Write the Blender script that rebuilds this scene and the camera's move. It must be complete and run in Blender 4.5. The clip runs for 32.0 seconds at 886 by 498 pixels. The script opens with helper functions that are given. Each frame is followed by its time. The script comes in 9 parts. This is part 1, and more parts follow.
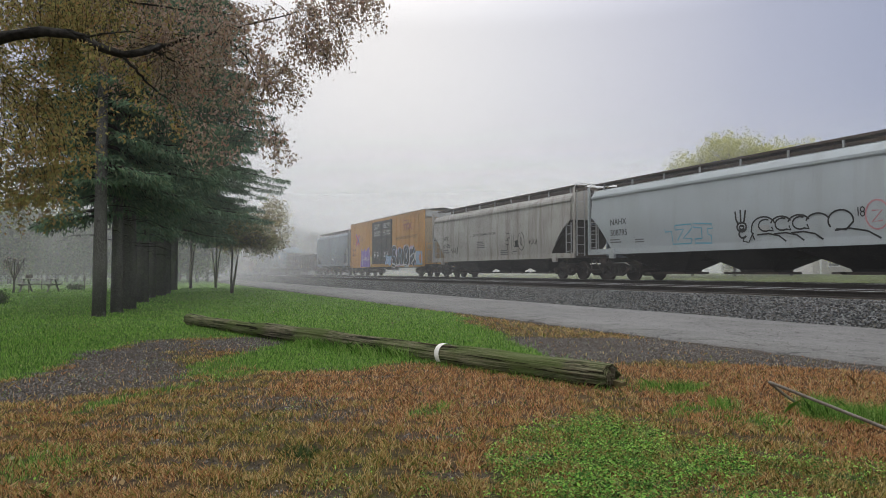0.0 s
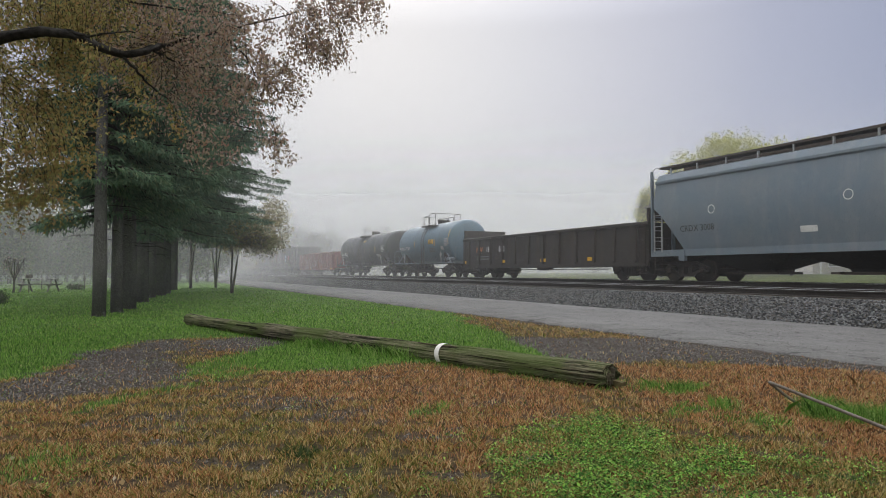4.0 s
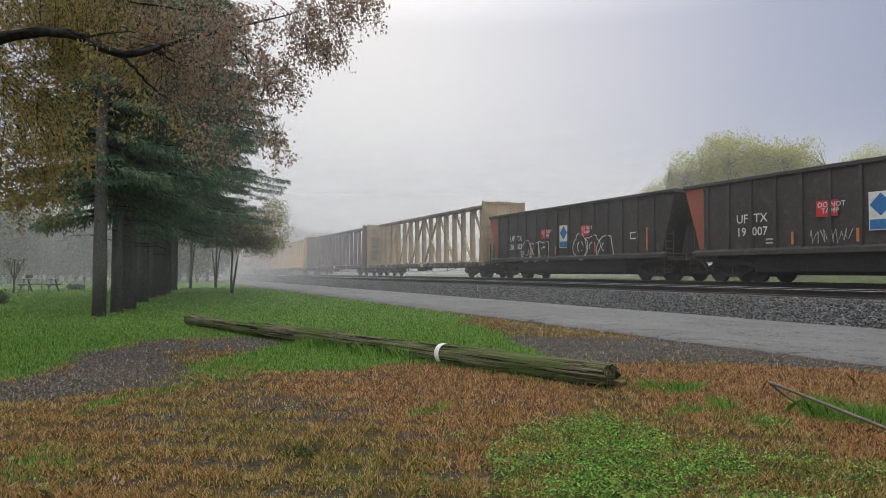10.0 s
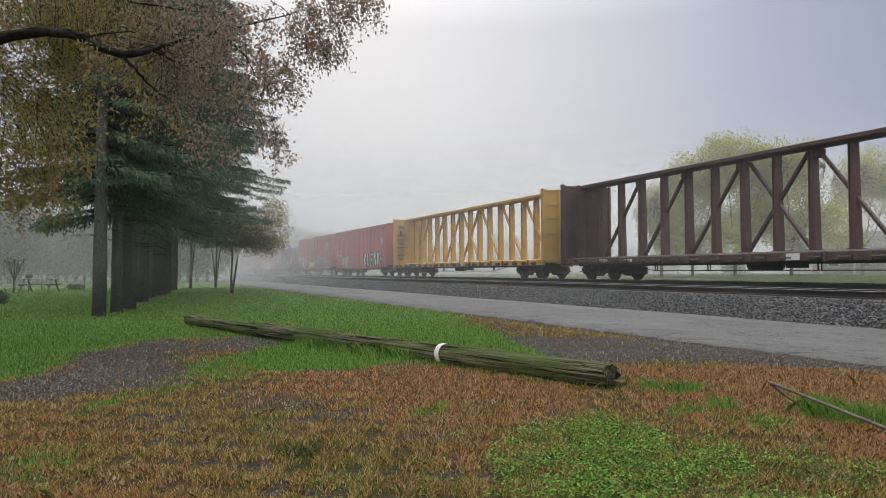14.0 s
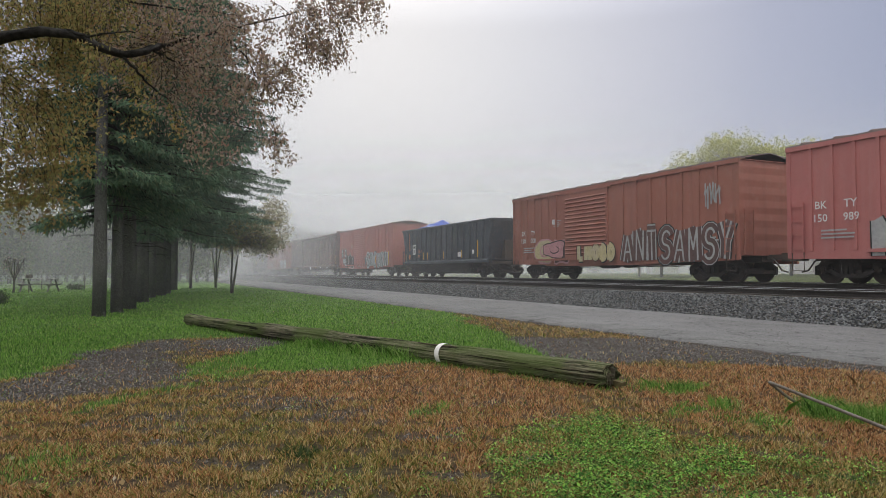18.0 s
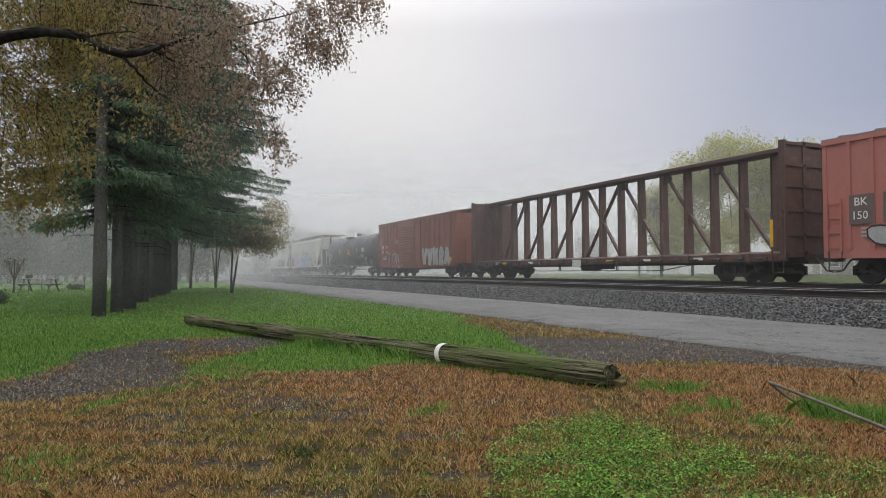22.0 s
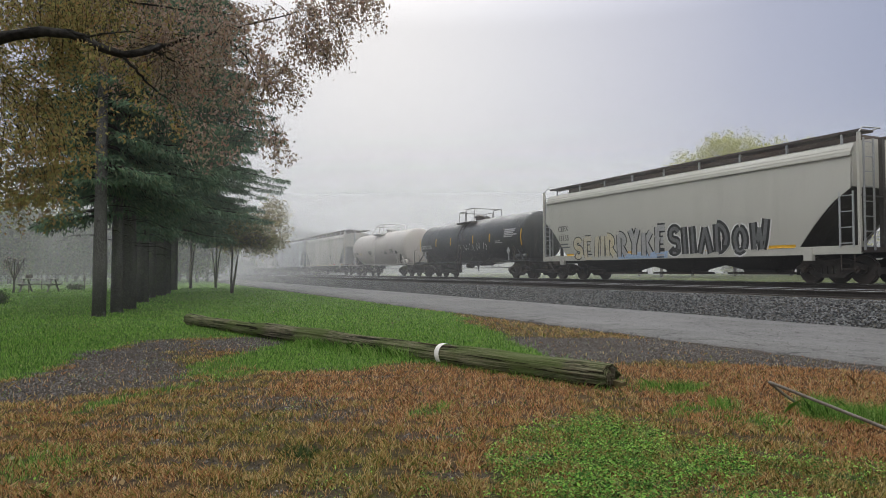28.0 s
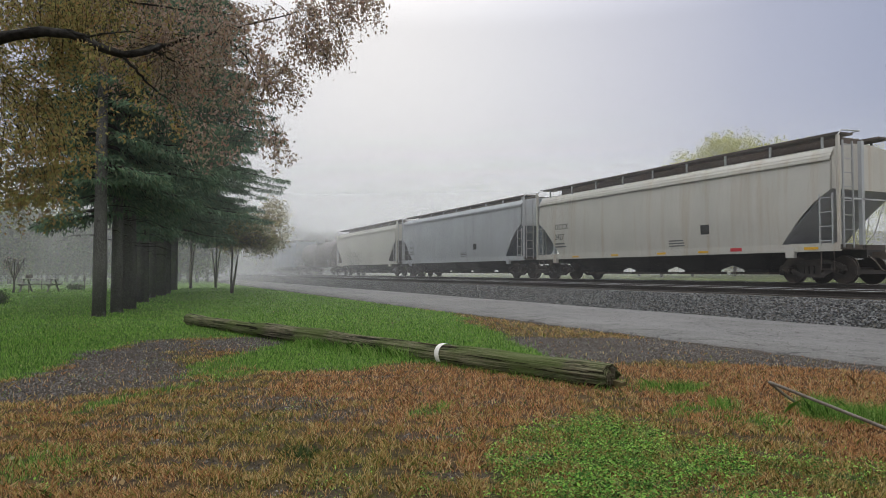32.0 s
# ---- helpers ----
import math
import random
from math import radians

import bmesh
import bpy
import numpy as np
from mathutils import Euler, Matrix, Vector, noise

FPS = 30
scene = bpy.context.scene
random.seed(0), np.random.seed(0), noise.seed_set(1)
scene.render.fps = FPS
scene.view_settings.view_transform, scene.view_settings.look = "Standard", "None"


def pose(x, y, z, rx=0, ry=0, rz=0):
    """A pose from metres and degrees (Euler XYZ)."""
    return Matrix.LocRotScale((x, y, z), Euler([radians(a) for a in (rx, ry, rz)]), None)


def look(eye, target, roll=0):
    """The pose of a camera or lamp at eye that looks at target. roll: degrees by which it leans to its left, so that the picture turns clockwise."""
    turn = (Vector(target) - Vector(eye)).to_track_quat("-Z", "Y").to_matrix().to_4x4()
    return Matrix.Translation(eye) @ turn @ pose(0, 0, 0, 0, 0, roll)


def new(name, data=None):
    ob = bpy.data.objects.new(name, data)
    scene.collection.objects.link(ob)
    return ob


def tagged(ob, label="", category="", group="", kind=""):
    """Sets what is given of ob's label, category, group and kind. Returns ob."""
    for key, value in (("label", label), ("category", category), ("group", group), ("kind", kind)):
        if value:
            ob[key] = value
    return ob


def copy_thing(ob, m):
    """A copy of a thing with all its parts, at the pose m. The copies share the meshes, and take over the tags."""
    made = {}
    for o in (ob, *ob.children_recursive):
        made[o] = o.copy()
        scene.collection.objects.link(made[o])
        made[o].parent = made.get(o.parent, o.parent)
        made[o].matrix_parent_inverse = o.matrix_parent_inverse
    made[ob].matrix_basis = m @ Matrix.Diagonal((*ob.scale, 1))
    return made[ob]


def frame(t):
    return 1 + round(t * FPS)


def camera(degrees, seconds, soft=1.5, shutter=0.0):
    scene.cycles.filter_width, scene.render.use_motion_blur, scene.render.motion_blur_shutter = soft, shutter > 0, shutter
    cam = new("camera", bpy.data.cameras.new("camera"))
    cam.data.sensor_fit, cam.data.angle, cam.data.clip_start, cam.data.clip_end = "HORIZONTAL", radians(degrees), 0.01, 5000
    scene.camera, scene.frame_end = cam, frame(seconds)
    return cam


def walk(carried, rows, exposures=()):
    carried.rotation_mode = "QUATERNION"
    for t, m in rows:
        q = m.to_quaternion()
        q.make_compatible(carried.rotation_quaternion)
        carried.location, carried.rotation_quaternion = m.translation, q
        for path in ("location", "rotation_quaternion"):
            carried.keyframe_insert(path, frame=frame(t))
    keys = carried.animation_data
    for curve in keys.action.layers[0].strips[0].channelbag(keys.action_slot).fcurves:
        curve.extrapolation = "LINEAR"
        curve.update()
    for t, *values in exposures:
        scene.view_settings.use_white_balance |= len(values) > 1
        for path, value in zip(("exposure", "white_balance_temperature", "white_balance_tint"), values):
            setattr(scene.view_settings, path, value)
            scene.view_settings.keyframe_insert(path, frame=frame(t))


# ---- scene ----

# World: x runs along the railway in the train's direction, y away from the camera across the tracks, z up.
EYE_Z = 1.15
THETA = radians(24.40)
PITCH = radians(1.93)
cam = camera(66.32, 32.0, 0.9)
EYE = Vector((0.0, 0.0, EYE_Z))
AHEAD = Vector((-math.cos(THETA) * math.cos(PITCH), math.sin(THETA) * math.cos(PITCH), math.sin(PITCH)))
STAND = look(EYE, EYE + AHEAD * 10)
walk(cam, [(0.0, STAND), (32.0, STAND)])

# ---- world, sun, exposure ----
GLOW = Vector((-0.93, 0.30, 0.30)).normalized()
world = bpy.data.worlds.new("foggy_sky")
scene.world = world
world.use_nodes = True


def sky_nodes():
    nt = world.node_tree
    nt.nodes.clear()
    out = nt.nodes.new("ShaderNodeOutputWorld")
    back = nt.nodes.new("ShaderNodeBackground")
    coord = nt.nodes.new("ShaderNodeTexCoord")
    norm = nt.nodes.new("ShaderNodeVectorMath")
    norm.operation = "NORMALIZE"
    dot = nt.nodes.new("ShaderNodeVectorMath")
    dot.operation = "DOT_PRODUCT"
    dot.inputs[1].default_value = GLOW
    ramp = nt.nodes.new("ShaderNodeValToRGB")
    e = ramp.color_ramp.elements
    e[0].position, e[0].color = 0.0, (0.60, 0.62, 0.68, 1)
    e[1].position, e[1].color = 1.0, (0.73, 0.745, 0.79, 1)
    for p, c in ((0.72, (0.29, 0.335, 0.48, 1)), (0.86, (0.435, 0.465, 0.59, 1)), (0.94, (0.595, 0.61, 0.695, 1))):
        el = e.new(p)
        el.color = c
    sky = nt.nodes.new("ShaderNodeTexSky")
    sky.sky_type, sky.sun_disc = "NISHITA", False
    sky.sun_elevation, sky.sun_rotation = radians(24), math.atan2(GLOW[0], GLOW[1])
    sky.air_density, sky.dust_density = 1.0, 5.0
    dim = nt.nodes.new("ShaderNodeVectorMath")
    dim.operation = "SCALE"
    dim.inputs["Scale"].default_value = 0.05
    mix = nt.nodes.new("ShaderNodeMix")
    mix.data_type = "RGBA"
    mix.inputs["Factor"].default_value = 0.96
    li = nt.links.new
    li(coord.outputs["Generated"], norm.inputs[0])
    li(norm.outputs[0], dot.inputs[0])
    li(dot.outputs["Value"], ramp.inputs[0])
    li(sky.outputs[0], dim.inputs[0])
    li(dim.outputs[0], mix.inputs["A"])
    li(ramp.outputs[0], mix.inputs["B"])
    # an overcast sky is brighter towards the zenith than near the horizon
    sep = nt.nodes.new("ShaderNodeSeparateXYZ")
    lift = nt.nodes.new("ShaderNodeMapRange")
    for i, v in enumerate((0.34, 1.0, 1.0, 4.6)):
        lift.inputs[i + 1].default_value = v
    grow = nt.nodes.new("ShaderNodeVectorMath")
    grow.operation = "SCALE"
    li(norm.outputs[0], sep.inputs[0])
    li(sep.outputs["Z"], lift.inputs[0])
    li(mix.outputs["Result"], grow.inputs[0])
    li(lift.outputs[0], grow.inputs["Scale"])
    warm = nt.nodes.new("ShaderNodeMix")
    warm.data_type = "RGBA"
    warm.inputs["A"].default_value, warm.inputs["B"].default_value = (1, 1, 1, 1), (1.05, 1.01, 0.87, 1)
    rise = nt.nodes.new("ShaderNodeMapRange")
    rise.inputs[1].default_value, rise.inputs[2].default_value = 0.36, 0.75
    tint = nt.nodes.new("ShaderNodeVectorMath")
    tint.operation = "MULTIPLY"
    li(sep.outputs["Z"], rise.inputs[0])
    li(rise.outputs[0], warm.inputs["Factor"])
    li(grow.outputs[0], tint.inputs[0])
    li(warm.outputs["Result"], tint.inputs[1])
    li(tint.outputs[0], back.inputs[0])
    back.inputs[1].default_value = 1.0
    li(back.outputs[0], out.inputs[0])


sky_nodes()
sun_data = bpy.data.lights.new("sun", "SUN")
sun_data.energy, sun_data.angle, sun_data.color = 0.5, radians(25), (1.0, 0.97, 0.93)
sun_ob = new("sun", sun_data)
sun_ob.matrix_world = look(GLOW * 50 + Vector((0, 0, 12)), (0, 0, 0))
scene.view_settings.exposure = 0.0
scene.cycles.transparent_max_bounces = 32

# ---- materials ----
MATS = {}


def nodes_of(name):
    m = bpy.data.materials.new(name)
    m.use_nodes = True
    nt = m.node_tree
    return m, nt, nt.nodes["Principled BSDF"]


def noise_node(nt, vec, scale, detail=4.0, rough=0.55, stretch=None):
    n = nt.nodes.new("ShaderNodeTexNoise")
    n.inputs["Scale"].default_value, n.inputs["Detail"].default_value = scale, detail
    n.inputs["Roughness"].default_value = rough
    if stretch:
        mp = nt.nodes.new("ShaderNodeMapping")
        mp.inputs["Scale"].default_value = stretch
        nt.links.new(vec, mp.inputs[0])
        vec = mp.outputs[0]
    nt.links.new(vec, n.inputs["Vector"])
    return n.outputs["Fac"]


def span(nt, fac, lo, hi, a=0.0, b=1.0):
    r = nt.nodes.new("ShaderNodeMapRange")
    for i, v in enumerate((lo, hi, a, b)):
        r.inputs[i + 1].default_value = v
    nt.links.new(fac, r.inputs[0])
    return r.outputs[0]


def blend(nt, fac, a, b, kind="MIX"):
    m = nt.nodes.new("ShaderNodeMix")
    m.data_type, m.blend_type = "RGBA", kind
    if isinstance(fac, float):
        m.inputs["Factor"].default_value = fac
    else:
        nt.links.new(fac, m.inputs["Factor"])
    for key, v in (("A", a), ("B", b)):
        if isinstance(v, tuple):
            m.inputs[key].default_value = (*v[:3], 1)
        else:
            nt.links.new(v, m.inputs[key])
    return m.outputs["Result"]


def relief(nt, bsdf, height, strength, distance):
    b = nt.nodes.new("ShaderNodeBump")
    b.inputs["Strength"].default_value, b.inputs["Distance"].default_value = strength, distance
    nt.links.new(height, b.inputs["Height"])
    nt.links.new(b.outputs[0], bsdf.inputs["Normal"])


def surface(name, base, second=None, rough=0.6, metal=0.0, big=0.8, small=14.0, amount=0.5, bump=0.15, depth=0.004, random_tint=0.0):
    """A plain surface with blotches at two sizes, grain and, where wanted, a tint that differs from object to object."""
    if name in MATS:
        return MATS[name]
    m, nt, bsdf = nodes_of(name)
    vec = nt.nodes.new("ShaderNodeTexCoord").outputs["Object"]
    n1, n2 = noise_node(nt, vec, big), noise_node(nt, vec, small)
    second = second or tuple(c * 0.6 for c in base)
    col = blend(nt, span(nt, n1, 0.35, 0.7, 0, amount), base, second)
    col = blend(nt, span(nt, n2, 0.4, 0.75, 0, amount * 0.7), col, tuple(c * 0.7 for c in second))
    if random_tint:
        info = nt.nodes.new("ShaderNodeObjectInfo")
        col = blend(nt, span(nt, info.outputs["Random"], 0, 1, 0, random_tint), col, tuple(c * 0.45 for c in base))
    nt.links.new(col, bsdf.inputs["Base Color"])
    nt.links.new(span(nt, n2, 0.3, 0.7, rough - 0.1, min(1.0, rough + 0.12)), bsdf.inputs["Roughness"])
    bsdf.inputs["Metallic"].default_value = metal
    bsdf.inputs["Specular IOR Level"].default_value = 0.5 if rough < 0.9 else 0.08
    relief(nt, bsdf, n2, bump, depth)
    MATS[name] = m
    return m


def car_paint(name, base, grime=(0.10, 0.085, 0.07), grime_amount=0.45, streak=(0.16, 0.09, 0.05), streak_amount=0.35, fade=(0.5, 0.48, 0.46), fade_amount=0.12, rough=0.55):
    """Weathered paint of a freight car: grime in blotches, rain streaks, faded spots and scratches."""
    if name in MATS:
        return MATS[name]
    m, nt, bsdf = nodes_of(name)
    vec = nt.nodes.new("ShaderNodeTexCoord").outputs["Object"]
    blot = noise_node(nt, vec, 0.55, 6.0, 0.62)
    run = noise_node(nt, vec, 1.0, 5.0, 0.6, (2.6, 2.6, 0.10))
    fine = noise_node(nt, vec, 22.0, 3.0, 0.6)
    spots = noise_node(nt, vec, 4.5, 7.0, 0.7)
    col = blend(nt, span(nt, spots, 0.52, 0.72, 0, fade_amount), base, fade)
    col = blend(nt, span(nt, blot, 0.36, 0.74, 0, grime_amount), col, grime)
    col = blend(nt, span(nt, run, 0.5, 0.72, 0, streak_amount), col, streak)
    col = blend(nt, span(nt, fine, 0.55, 0.8, 0, 0.25), col, grime)
    nt.links.new(col, bsdf.inputs["Base Color"])
    nt.links.new(span(nt, blot, 0.3, 0.7, rough - 0.1, rough + 0.2), bsdf.inputs["Roughness"])
    relief(nt, bsdf, spots, 0.12, 0.006)
    MATS[name] = m
    return m


def leafy(name, colours, rough=0.6, through_light=0.3, crisp=False):
    """Leaves or blades: the colour differs from piece to piece, and some light comes through."""
    if name in MATS:
        return MATS[name]
    m, nt, bsdf = nodes_of(name)
    geo = nt.nodes.new("ShaderNodeNewGeometry")
    ramp = nt.nodes.new("ShaderNodeValToRGB")
    ramp.color_ramp.interpolation = "CONSTANT" if crisp else "LINEAR"
    e = ramp.color_ramp.elements
    while len(e) < len(colours):
        e.new(0.5)
    for i, c in enumerate(colours):
        e[i].position, e[i].color = i / max(1, len(colours) - (0 if crisp else 1)), (*c, 1)
    nt.links.new(geo.outputs["Random Per Island"], ramp.inputs[0])
    nt.links.new(ramp.outputs[0], bsdf.inputs["Base Color"])
    bsdf.inputs["Roughness"].default_value = rough
    bsdf.inputs["Specular IOR Level"].default_value = 0.10
    tl = nt.nodes.new("ShaderNodeBsdfTranslucent")
    nt.links.new(ramp.outputs[0], tl.inputs[0])
    mx = nt.nodes.new("ShaderNodeMixShader")
    mx.inputs[0].default_value = through_light
    nt.links.new(bsdf.outputs[0], mx.inputs[1])
    nt.links.new(tl.outputs[0], mx.inputs[2])
    nt.links.new(mx.outputs[0], nt.nodes["Material Output"].inputs["Surface"])
    MATS[name] = m
    return m


def veil_material(name, alpha, low, high):
    """Thin fog: mostly clear, scatters daylight to both sides, and thins out upwards between two heights."""
    m, nt, bsdf = nodes_of(name)
    nt.nodes.remove(bsdf)
    vec = nt.nodes.new("ShaderNodeTexCoord").outputs["Object"]
    sep = nt.nodes.new("ShaderNodeSeparateXYZ")
    nt.links.new(vec, sep.inputs[0])
    up = nt.nodes.new("ShaderNodeMapRange")
    up.interpolation_type = "SMOOTHSTEP"
    for i, v in enumerate((low, high, alpha, 0.0)):
        up.inputs[i + 1].default_value = v
    nt.links.new(sep.outputs["Z"], up.inputs[0])
    drift = span(nt, noise_node(nt, vec, 0.05, 3.0), 0.3, 0.7, 0.8, 1.15)
    mul = nt.nodes.new("ShaderNodeMath")
    mul.operation = "MULTIPLY"
    nt.links.new(up.outputs[0], mul.inputs[0])
    nt.links.new(drift, mul.inputs[1])
    d, t, mx, clear, veil = (nt.nodes.new("ShaderNode" + k) for k in ("BsdfDiffuse", "BsdfTranslucent", "MixShader", "BsdfTransparent", "MixShader"))
    d.inputs[0].default_value = t.inputs[0].default_value = (0.97, 0.97, 0.97, 1)
    li = nt.links.new
    li(d.outputs[0], mx.inputs[1])
    li(t.outputs[0], mx.inputs[2])
    li(mul.outputs[0], veil.inputs[0])
    li(clear.outputs[0], veil.inputs[1])
    li(mx.outputs[0], veil.inputs[2])
    li(veil.outputs[0], nt.nodes["Material Output"].inputs["Surface"])
    return m


M_STEEL = surface("dark_steel", (0.06, 0.052, 0.047), (0.10, 0.065, 0.045), 0.65, 0.0, 1.2, 18, 0.6)
M_TRUCK = surface("truck_steel", (0.038, 0.034, 0.032), (0.07, 0.052, 0.04), 0.75, 0.0, 2.0, 25, 0.6)
M_WHEEL = surface("wheel_steel", (0.05, 0.044, 0.04), (0.09, 0.062, 0.045), 0.55, 0.2, 3.0, 25, 0.6)
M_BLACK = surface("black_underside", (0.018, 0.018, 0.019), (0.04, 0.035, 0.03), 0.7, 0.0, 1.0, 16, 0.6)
M_PALE_STEEL = surface("galvanised_steel", (0.42, 0.43, 0.44), (0.25, 0.24, 0.22), 0.5, 0.3, 1.0, 16, 0.5)
M_WHITE = surface("white_lettering", (0.75, 0.75, 0.73), (0.45, 0.43, 0.4), 0.6, 0, 2.0, 20, 0.5, 0)
M_INK = surface("black_lettering", (0.02, 0.02, 0.02), (0.06, 0.06, 0.06), 0.6, 0, 2.0, 20, 0.5, 0)
M_GREY_INK = surface("grey_lettering", (0.16, 0.16, 0.16), None, 0.6, 0, 2.0, 20, 0.5, 0)
M_YELLOW = surface("yellow_reflector", (0.75, 0.42, 0.02), None, 0.45, 0, 2.0, 20, 0.4, 0)
M_RED = surface("red_sign", (0.55, 0.03, 0.04), None, 0.5, 0, 2.0, 20, 0.3, 0)
M_BLUE = surface("blue_sign", (0.03, 0.17, 0.42), None, 0.5, 0, 2.0, 20, 0.3, 0)
M_ORANGE = surface("orange_lettering", (0.62, 0.2, 0.06), None, 0.5, 0, 2.0, 20, 0.4, 0)
M_PURPLE = surface("purple_spray", (0.16, 0.08, 0.36), (0.3, 0.2, 0.5), 0.5, 0, 3.0, 10, 0.6, 0)
M_LILAC = surface("lilac_spray", (0.5, 0.4, 0.52), (0.4, 0.42, 0.6), 0.5, 0, 1.5, 10, 0.6, 0)
M_SKYBLUE = surface("pale_blue_spray", (0.36, 0.45, 0.62), (0.25, 0.38, 0.55), 0.5, 0, 1.5, 10, 0.6, 0)
M_TEAL = surface("teal_spray", (0.10, 0.34, 0.45), (0.2, 0.4, 0.5), 0.5, 0, 1.5, 10, 0.6, 0)
M_SILVER = surface("silver_spray", (0.42, 0.41, 0.40), (0.3, 0.3, 0.3), 0.5, 0, 1.5, 10, 0.6, 0)
M_SMOKE = surface("sooty_spray", (0.10, 0.065, 0.06), (0.16, 0.08, 0.07), 0.6, 0, 1.5, 8, 0.8, 0)
M_PINK = surface("pink_spray", (0.6, 0.3, 0.32), None, 0.5, 0, 1.5, 10, 0.6, 0)
M_TAN = surface("tan_spray", (0.5, 0.42, 0.3), (0.6, 0.5, 0.2), 0.5, 0, 1.5, 10, 0.6, 0)
M_SAND = surface("pale_sand_spray", (0.55, 0.52, 0.42), (0.6, 0.5, 0.28), 0.5, 0, 1.5, 10, 0.6, 0)

# ---- mesh building ----
class Geo:
    """Vertices and faces of one mesh, gathered piece by piece."""

    def __init__(self):
        self.v, self.f = [], []

    def add(self, verts, faces):
        k = len(self.v)
        self.v.extend(tuple(p) for p in verts)
        self.f.extend(tuple(i + k for i in q) for q in faces)
        return self

    def box(self, x0, x1, y0, y1, z0, z1):
        return self.add([(x, y, z) for x in (x0, x1) for y in (y0, y1) for z in (z0, z1)],
                        [(0, 1, 3, 2), (4, 6, 7, 5), (0, 4, 5, 1), (2, 3, 7, 6), (0, 2, 6, 4), (1, 5, 7, 3)])

    def chamfered(self, x0, x1, y0, y1, z0, z1, c=0.02):
        """A box whose edges along x are cut off."""
        prof = [(y0 + c, z0), (y1 - c, z0), (y1, z0 + c), (y1, z1 - c), (y1 - c, z1), (y0 + c, z1), (y0, z1 - c), (y0, z0 + c)]
        return self.prism_x(prof, x0, x1)

    def prism_x(self, prof, x0, x1):
        n = len(prof)
        return self.add([(x0, y, z) for y, z in prof] + [(x1, y, z) for y, z in prof],
                        [(i, (i + 1) % n, n + (i + 1) % n, n + i) for i in range(n)] + [tuple(range(n))[::-1], tuple(range(n, 2 * n))])

    def prism_y(self, prof, y0, y1):
        """prof: points (x, z)."""
        n = len(prof)
        return self.add([(x, y0, z) for x, z in prof] + [(x, y1, z) for x, z in prof],
                        [((i + 1) % n, i, n + i, n + (i + 1) % n) for i in range(n)] + [tuple(range(n)), tuple(range(n, 2 * n))[::-1]])

    def loft(self, rings, closed=True, caps=True):
        n = len(rings[0])
        faces = []
        for r in range(len(rings) - 1):
            for i in range(n if closed else n - 1):
                j = (i + 1) % n
                faces.append((r * n + i, r * n + j, (r + 1) * n + j, (r + 1) * n + i))
        if caps and closed:
            faces += [tuple(range(n))[::-1], tuple(range((len(rings) - 1) * n, len(rings) * n))]
        return self.add([p for ring in rings for p in ring], faces)

    def tube(self, pts, r, n=6, r1=None):
        """A round bar along a line of points, tapering from r to r1."""
        pts = [Vector(p) for p in pts]
        r1 = r if r1 is None else r1
        rings = []
        for i, p in enumerate(pts):
            d = (pts[min(i + 1, len(pts) - 1)] - pts[max(i - 1, 0)]).normalized()
            a = d.cross(Vector((0, 0, 1)) if abs(d.z) < 0.9 else Vector((1, 0, 0))).normalized()
            b = d.cross(a)
            rr = r + (r1 - r) * i / max(1, len(pts) - 1)
            rings.append([p + (a * math.cos(k * math.tau / n) + b * math.sin(k * math.tau / n)) * rr for k in range(n)])
        return self.loft(rings)

    def beam(self, a, b, w, h, up=(0, 0, 1)):
        """A square bar from a to b, w wide and h high."""
        a, b = Vector(a), Vector(b)
        d = (b - a).normalized()
        s = d.cross(Vector(up)).normalized()
        u = s.cross(d)
        return self.loft([[p + s * i * w / 2 + u * j * h / 2 for i, j in ((-1, -1), (1, -1), (1, 1), (-1, 1))] for p in (a, b)])

    def disc_y(self, x, y0, y1, z, r, n=20):
        return self.loft([[(x + r * math.cos(k * math.tau / n), y, z + r * math.sin(k * math.tau / n)) for k in range(n)] for y in (y0, y1)])

    def mesh(self, name, material, smooth=False):
        me = bpy.data.meshes.new(name)
        me.from_pydata(self.v, [], self.f)
        me.materials.append(material)
        if smooth:
            me.polygons.foreach_set("use_smooth", [True] * len(me.polygons))
        me.update()
        return me


def part(name, geo, material, parent, label="", smooth=False, at=None):
    """Links a Geo (or a mesh made before) as one mesh object under a thing or a part."""
    me = geo.mesh(name, material, smooth) if isinstance(geo, Geo) else geo
    ob = new(name, me)
    ob.parent = parent
    if at is not None:
        ob.matrix_basis = at
    if label:
        ob["label"] = label
    return ob


def thing(name, label, category, group="", kind="", at=None):
    ob = new(name)
    ob.empty_display_size = 0.3
    if at is not None:
        ob.matrix_basis = at
    return tagged(ob, label, category, group, kind)


def solid(name, geo, material, label, category, group="", kind="", smooth=False):
    return tagged(new(name, geo.mesh(name, material, smooth) if isinstance(geo, Geo) else geo), label, category, group, kind)


def sharpen(ob, angle=35):
    ob.data.set_sharp_from_angle(angle=radians(angle))
    return ob


def fast_mesh(name, verts, faces, material):
    """A big mesh from numpy arrays of points and of equal-sided faces."""
    me = bpy.data.meshes.new(name)
    n = faces.shape[1]
    me.vertices.add(len(verts))
    me.vertices.foreach_set("co", np.asarray(verts, np.float32).ravel())
    me.loops.add(faces.size)
    me.loops.foreach_set("vertex_index", faces.astype(np.int32).ravel())
    me.polygons.add(len(faces))
    me.polygons.foreach_set("loop_start", np.arange(0, faces.size, n, dtype=np.int32))
    me.materials.append(material)
    me.update(calc_edges=True)
    return me


RNG = np.random.default_rng(7)

